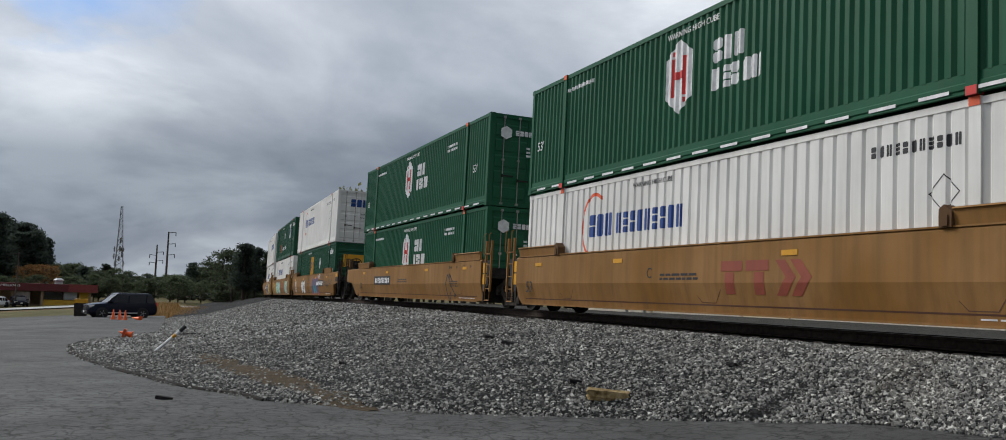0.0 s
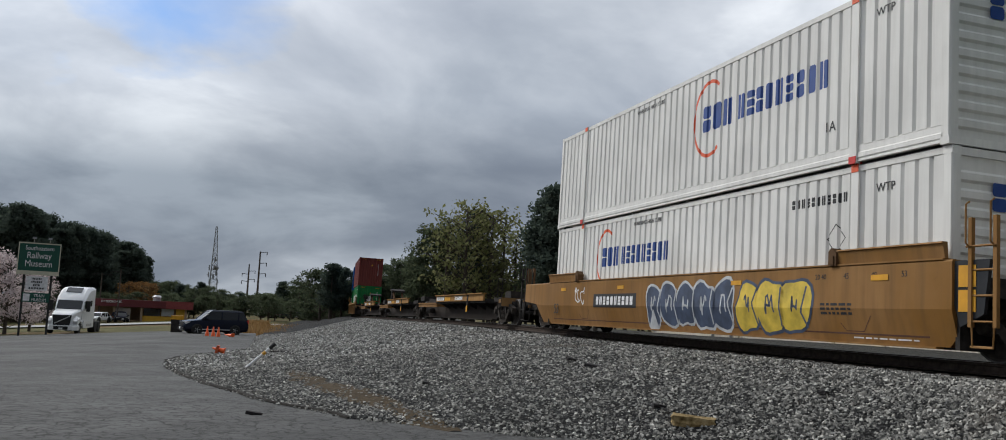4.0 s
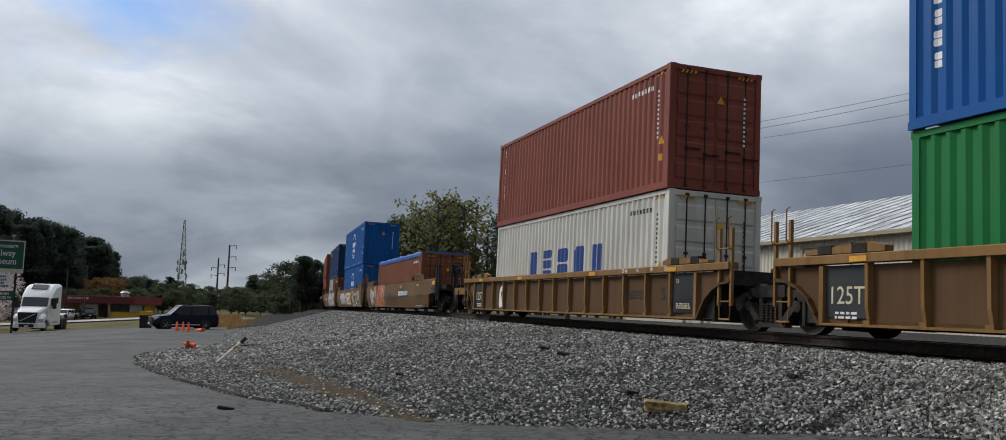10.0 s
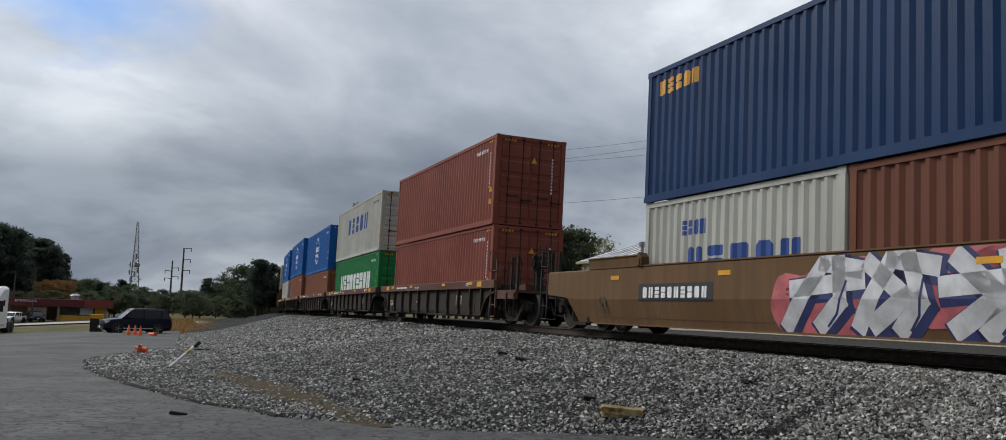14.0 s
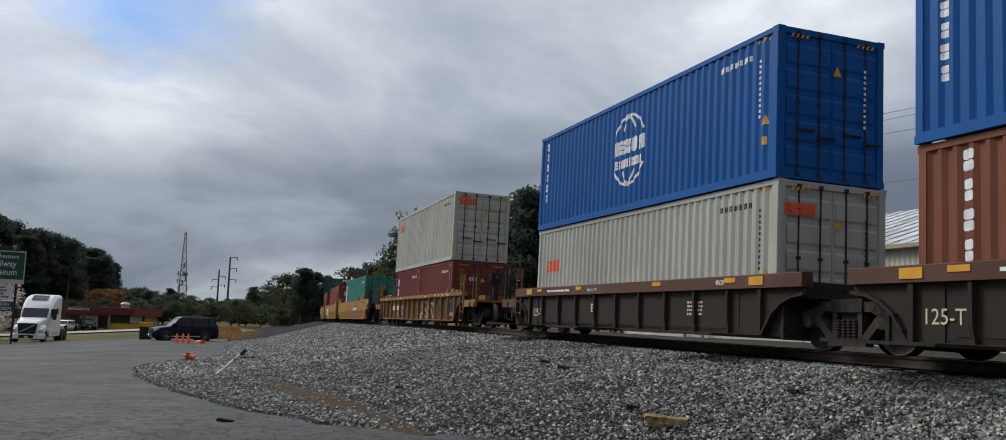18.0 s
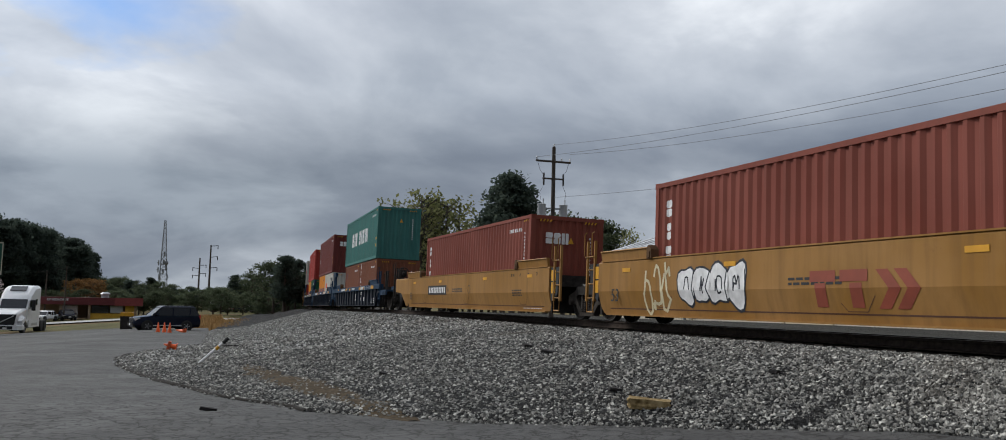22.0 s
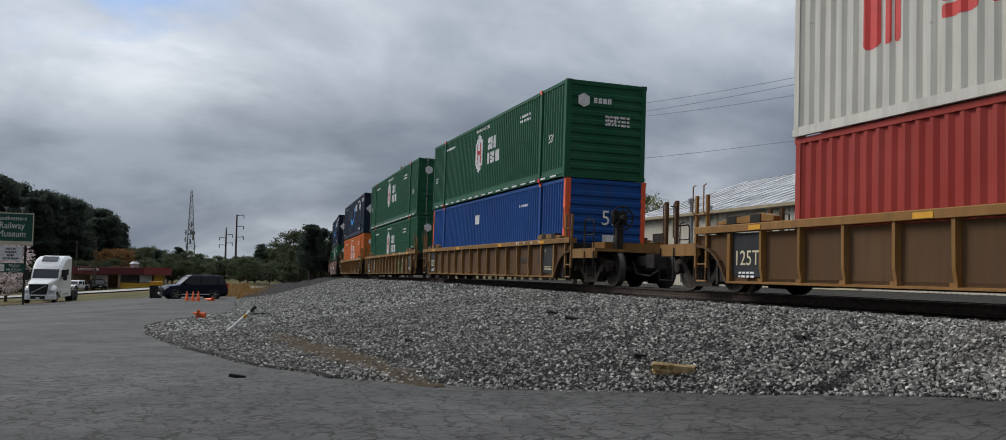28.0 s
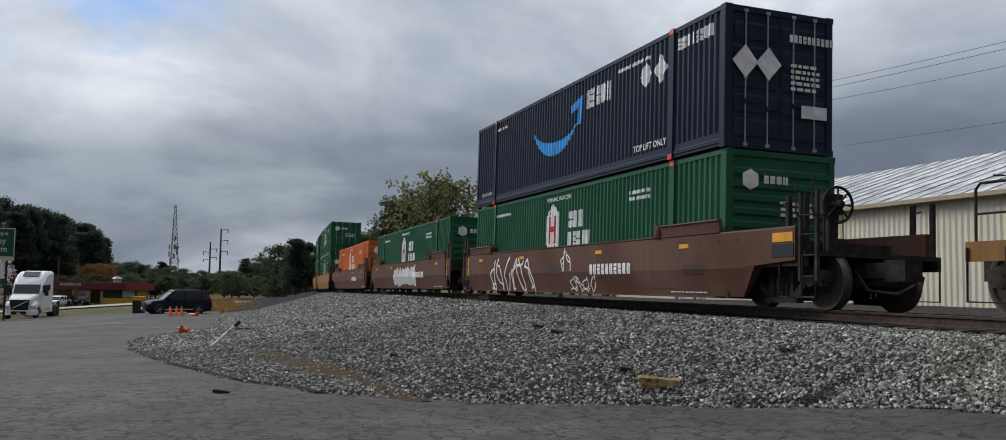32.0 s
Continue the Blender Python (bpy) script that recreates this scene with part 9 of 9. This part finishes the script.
def museum_sign():
    root = new("roadside_sign")
    x, y, z = far_place(32.25, 84)
    root.matrix_basis = pose(x, y, z, 0, 0, 32.25)
    root.scale = (0.78, 1.0, 0.97)
    tagged(root, "green roadside sign with white letters on dark posts", "sign")
    post_m = Shape().box(-0.11, 0.11, -0.11, 0.11, 0, 7.2).mesh("post", BLACKISH)
    for px in (-1.25, 1.35):
        part("post", post_m, root, None, pose(px, 0.2, 0))
    main = part("main_panel", Shape().box(-1.95, 1.95, -0.12, 0.12, 5.35, 7.95).mesh("main_panel", SIGN_GREEN), root)
    part("panel_frame", Shape().box(-2.03, -1.93, -0.16, 0.16, 5.27, 8.03).box(1.93, 2.03, -0.16, 0.16, 5.27, 8.03).box(-1.93, 1.93, -0.16, 0.16, 7.93, 8.03).box(-1.93, 1.93, -0.16, 0.16, 5.27, 5.62).mesh("panel_frame", CREAM_TRIM), main)
    for words_, size, zz in (("Southeastern", 0.52, 7.55), ("Railway", 0.78, 6.92), ("Museum", 0.78, 6.22)):
        part("lettering", text_mesh(words_, size, 0.02), main, MARK_WHITE, pose(0, -0.135, zz) @ END)
    board = part("letter_board", Shape().box(-1.05, 1.05, -0.08, 0.08, 3.95, 5.15).mesh("letter_board", MARK_WHITE), root)
    for k, w in enumerate((0.9, 1.1, 0.7, 1.5)):
        part("lettering", word_bars(6, w, 0.16, 0.3), board, MARK_BLACK, pose(0, -0.09, 4.95 - 0.27 * k) @ END)
    lowp = part("lower_panel", Shape().box(-1.25, 1.35, -0.08, 0.08, 2.95, 3.75).mesh("lower_panel", SIGN_GREEN), root)
    part("pictogram", flat([rect(0, 0, 0.62, 0.6)]).mesh("pictogram", MARK_WHITE), lowp, None, pose(-0.85, -0.09, 3.35) @ END)
    for w_, zz in (("TRAIN", 3.5), ("MUSEUM", 3.15)):
        part("lettering", text_mesh(w_, 0.36, 0.02), lowp, MARK_WHITE, pose(0.35, -0.095, zz) @ END)
    for px in (-0.6, 0.9):
        part("flood_lamp", Shape().box(-0.2, 0.2, -0.5, -0.2, 8.35, 8.5).tube((0, -0.3, 8.4), (0, 0.1, 8.0), 0.03, 5).mesh("flood_lamp", GALV), root, None, pose(px, 0, 0))
    return root


museum_sign()
MAROON_WALL = plain("dull_maroon_fascia", (0.12, 0.022, 0.026), 0.7, 0, 0.12, 1)
YELLOW_WALL = plain("amber_yellow_wall", (0.62, 0.36, 0.04), 0.7, 0, 0.08, 1)
TAN_WALL = plain("tan_block_wall", (0.34, 0.24, 0.16), 0.8, 0, 0.1, 1)


def test_station():
    root = new("emissions_station")
    x, y, z = far_place(26.8, 142)
    root.matrix_basis = pose(x, y, z, 0, 0, 26.8)
    root.scale = (1.06, 1.0, 0.8)
    tagged(root, "low maroon and yellow inspection station with open bays", "building")
    part("fascia", Shape().box(-6.0, 7.0, -0.3, 6.0, 2.6, 3.9).mesh("fascia", MAROON_WALL), root)
    part("fascia_end", Shape().box(3.6, 7.2, -0.5, -0.3, 2.55, 3.95).mesh("fascia_end", plain("faded_red_fascia", (0.22, 0.045, 0.045), 0.7)), root)
    part("wall", Shape().box(0.6, 6.4, 0.2, 0.5, 0, 1.1).mesh("wall", YELLOW_WALL), root)
    part("wall", Shape().box(5.0, 6.4, 0.2, 0.5, 1.1, 2.6).mesh("wall", YELLOW_WALL), root)
    part("wall", Shape().box(-6.0, 6.4, 5.6, 5.9, 0, 2.6).mesh("wall", TAN_WALL), root)
    part("window", Shape().box(3.1, 4.7, 0.25, 0.4, 1.2, 2.5).mesh("window", PORCELAIN), root)
    part("window", Shape().box(0.8, 2.9, 0.25, 0.4, 1.2, 2.5).mesh("window", DARK_GLASS), root)
    for px in (-5.9, -3.0, 0.5, 6.3):
        part("pillar", Shape().box(px - 0.15, px + 0.15, 0.0, 0.3, 0, 2.6).mesh("pillar", TAN_WALL), root)
    part("bay_door", Shape().box(-2.8, -0.9, 0.3, 0.4, 0, 2.4).mesh("bay_door", plain("pale_bay_door", (0.45, 0.40, 0.36), 0.7)), root)
    part("lettering", text_mesh("EMISSIONS", 0.55, 0.05), root, MARK_WHITE, pose(-3.4, -0.36, 3.45) @ END)
    part("roof_vent", Shape().lathe([(3.9, 0.5), (4.5, 0.5), (4.6, 0.7), (5.0, 0.3)], 2, 12, (2.4, 2, 0)).mesh("roof_vent", PORCELAIN), root)
    return root


test_station()
for i, (az, d, col, nm) in enumerate(((28.9, 139, WHITE_PAINT, "white sedan parked in an open bay"), (27.75, 141, BLACK_PAINT, "dark car parked in an open bay"))):
    c = road_car("parked_car", col, nm, 4.6, 1.85, 1.5, False)
    x, y, z = far_place(az, d)
    c.matrix_basis = pose(x, y, z + 0.05, 0, 0, facing(az) + 150 + 40 * i)
skip = new("yellow_bin")
tagged(skip, "dark trash bin with a yellow lid beside the lot", "bin")
part("tub", Shape().prism([(-0.6, 0), (0.6, 0), (0.65, 1.35), (-0.65, 1.35)], 1, -0.5, 0.5).mesh("tub", BLACK_STEEL), skip)
part("lid", Shape().box(-0.65, 0.65, -0.5, 0.5, 1.352, 1.72).mesh("lid", MARK_YELLOW), skip)
x, y, z = far_place(24.55, 78)
skip.matrix_basis = pose(x, y, z, 0, 0, 24)
skip.scale = (0.75, 0.75, 0.85)

# ---- dry field and the far car park ----
STRAW = leaf_mat("dry_straw", (0.20, 0.115, 0.045), (0.36, 0.235, 0.11))
STRAW_BED = ground_mat("straw_coloured_field", [(0.3, (0.13, 0.085, 0.035)), (0.7, (0.26, 0.175, 0.08))], 3.0, 0.95, 0.4, 0.05)


def dry_field():
    rnd = np.random.RandomState(8)
    tagged(sheet("dry_field", [[Vector(far_place(az, d)) + Vector((0, 0, 0.16)) for az in stops((15.2, 21.6, 0.4))] for d in (84, 92, 100, 110, 125)], STRAW_BED), "field of dry straw-coloured grass", "field", kind="structure")
    v, f = [], []
    for k in range(9000):
        d = 84 + 36 * rnd.rand()
        az = 15.2 + (6.0 + 0.6 * rnd.rand()) * rnd.rand()
        p = Vector(far_place(az, d))
        h, t = 0.35 + 0.55 * rnd.rand(), rnd.rand() * 3.14
        w, lean = 0.09, rnd.randn(2) * 0.15
        c, s_ = math.cos(t) * w, math.sin(t) * w
        v += [(p.x - c, p.y - s_, p.z), (p.x + c, p.y + s_, p.z), (p.x + lean[0], p.y + lean[1], p.z + h)]
        f.append((3 * k, 3 * k + 1, 3 * k + 2))
    me = bpy.data.meshes.new("dry_grass")
    me.from_pydata(v, [], f)
    me.materials.append(STRAW)
    tagged(new("dry_grass", me), "tall dry straw-coloured grass", "grass", kind="stuff")


dry_field()
for i, (az, d, tone) in enumerate(((19.3, 186, GREY_BOX), (18.8, 188, BLACK_PAINT), (17.6, 190, GREY_BOX), (17.0, 192, BLACK_PAINT), (16.6, 195, GREY_BOX))):
    c = road_car("parked_car", tone, "%s sedan parked beyond the dry field" % ("pale grey" if tone is GREY_BOX else "black"), 4.6, 1.85, 1.5, False)
    x, y, z = far_place(az, d)
    c.matrix_basis = pose(x, y, z, 0, 0, facing(az) + 70 + 25 * i)

# ---- sleepers ----
tie_mesh = Shape().prism([(-1.12, -0.195), (1.12, -0.195), (1.12, -0.36), (-1.12, -0.36)], 1, -0.11, 0.11).mesh("sleeper", TIE_WOOD)
bed = tagged(new("track_bed"), "timber sleepers laid under the rails", "sleepers", kind="structure")
for i in range(240):
    part("sleeper", tie_mesh, bed, None, track_pose(-6 + 0.52 * i))


def motions():
    times = [0.5 * k for k in range(65)]
    for ob, u, lift, own in MOVERS:
        walk(ob, [(t, track_pose(u - run(t), lift) @ own) for t in times if t == int(t)])
    rows = []
    for t, az, d, turn in ((0, 43.0, 58, 85), (19, 43.0, 58, 85), (20.5, 39.5, 53, 85), (21.5, 35.2, 50, 84), (21.9, 34.3, 49, 84), (22.2, 34.0, 48, 72), (22.6, 33.0, 46.5, 28), (23.0, 32.35, 45, 2), (23.5, 33.4, 43, -35), (24.2, 36.2, 41, -72), (25.2, 42.0, 38, -85), (27, 60.0, 34, -90), (30, 95.0, 45, -90), (32, 105.0, 50, -95)):
        x, y, z = far_place(az, d)
        rows.append((t, pose(x, y, z + 0.06, 0, 0, facing(az) + turn + 180)))
    walk(RED_CAR, rows)


motions()
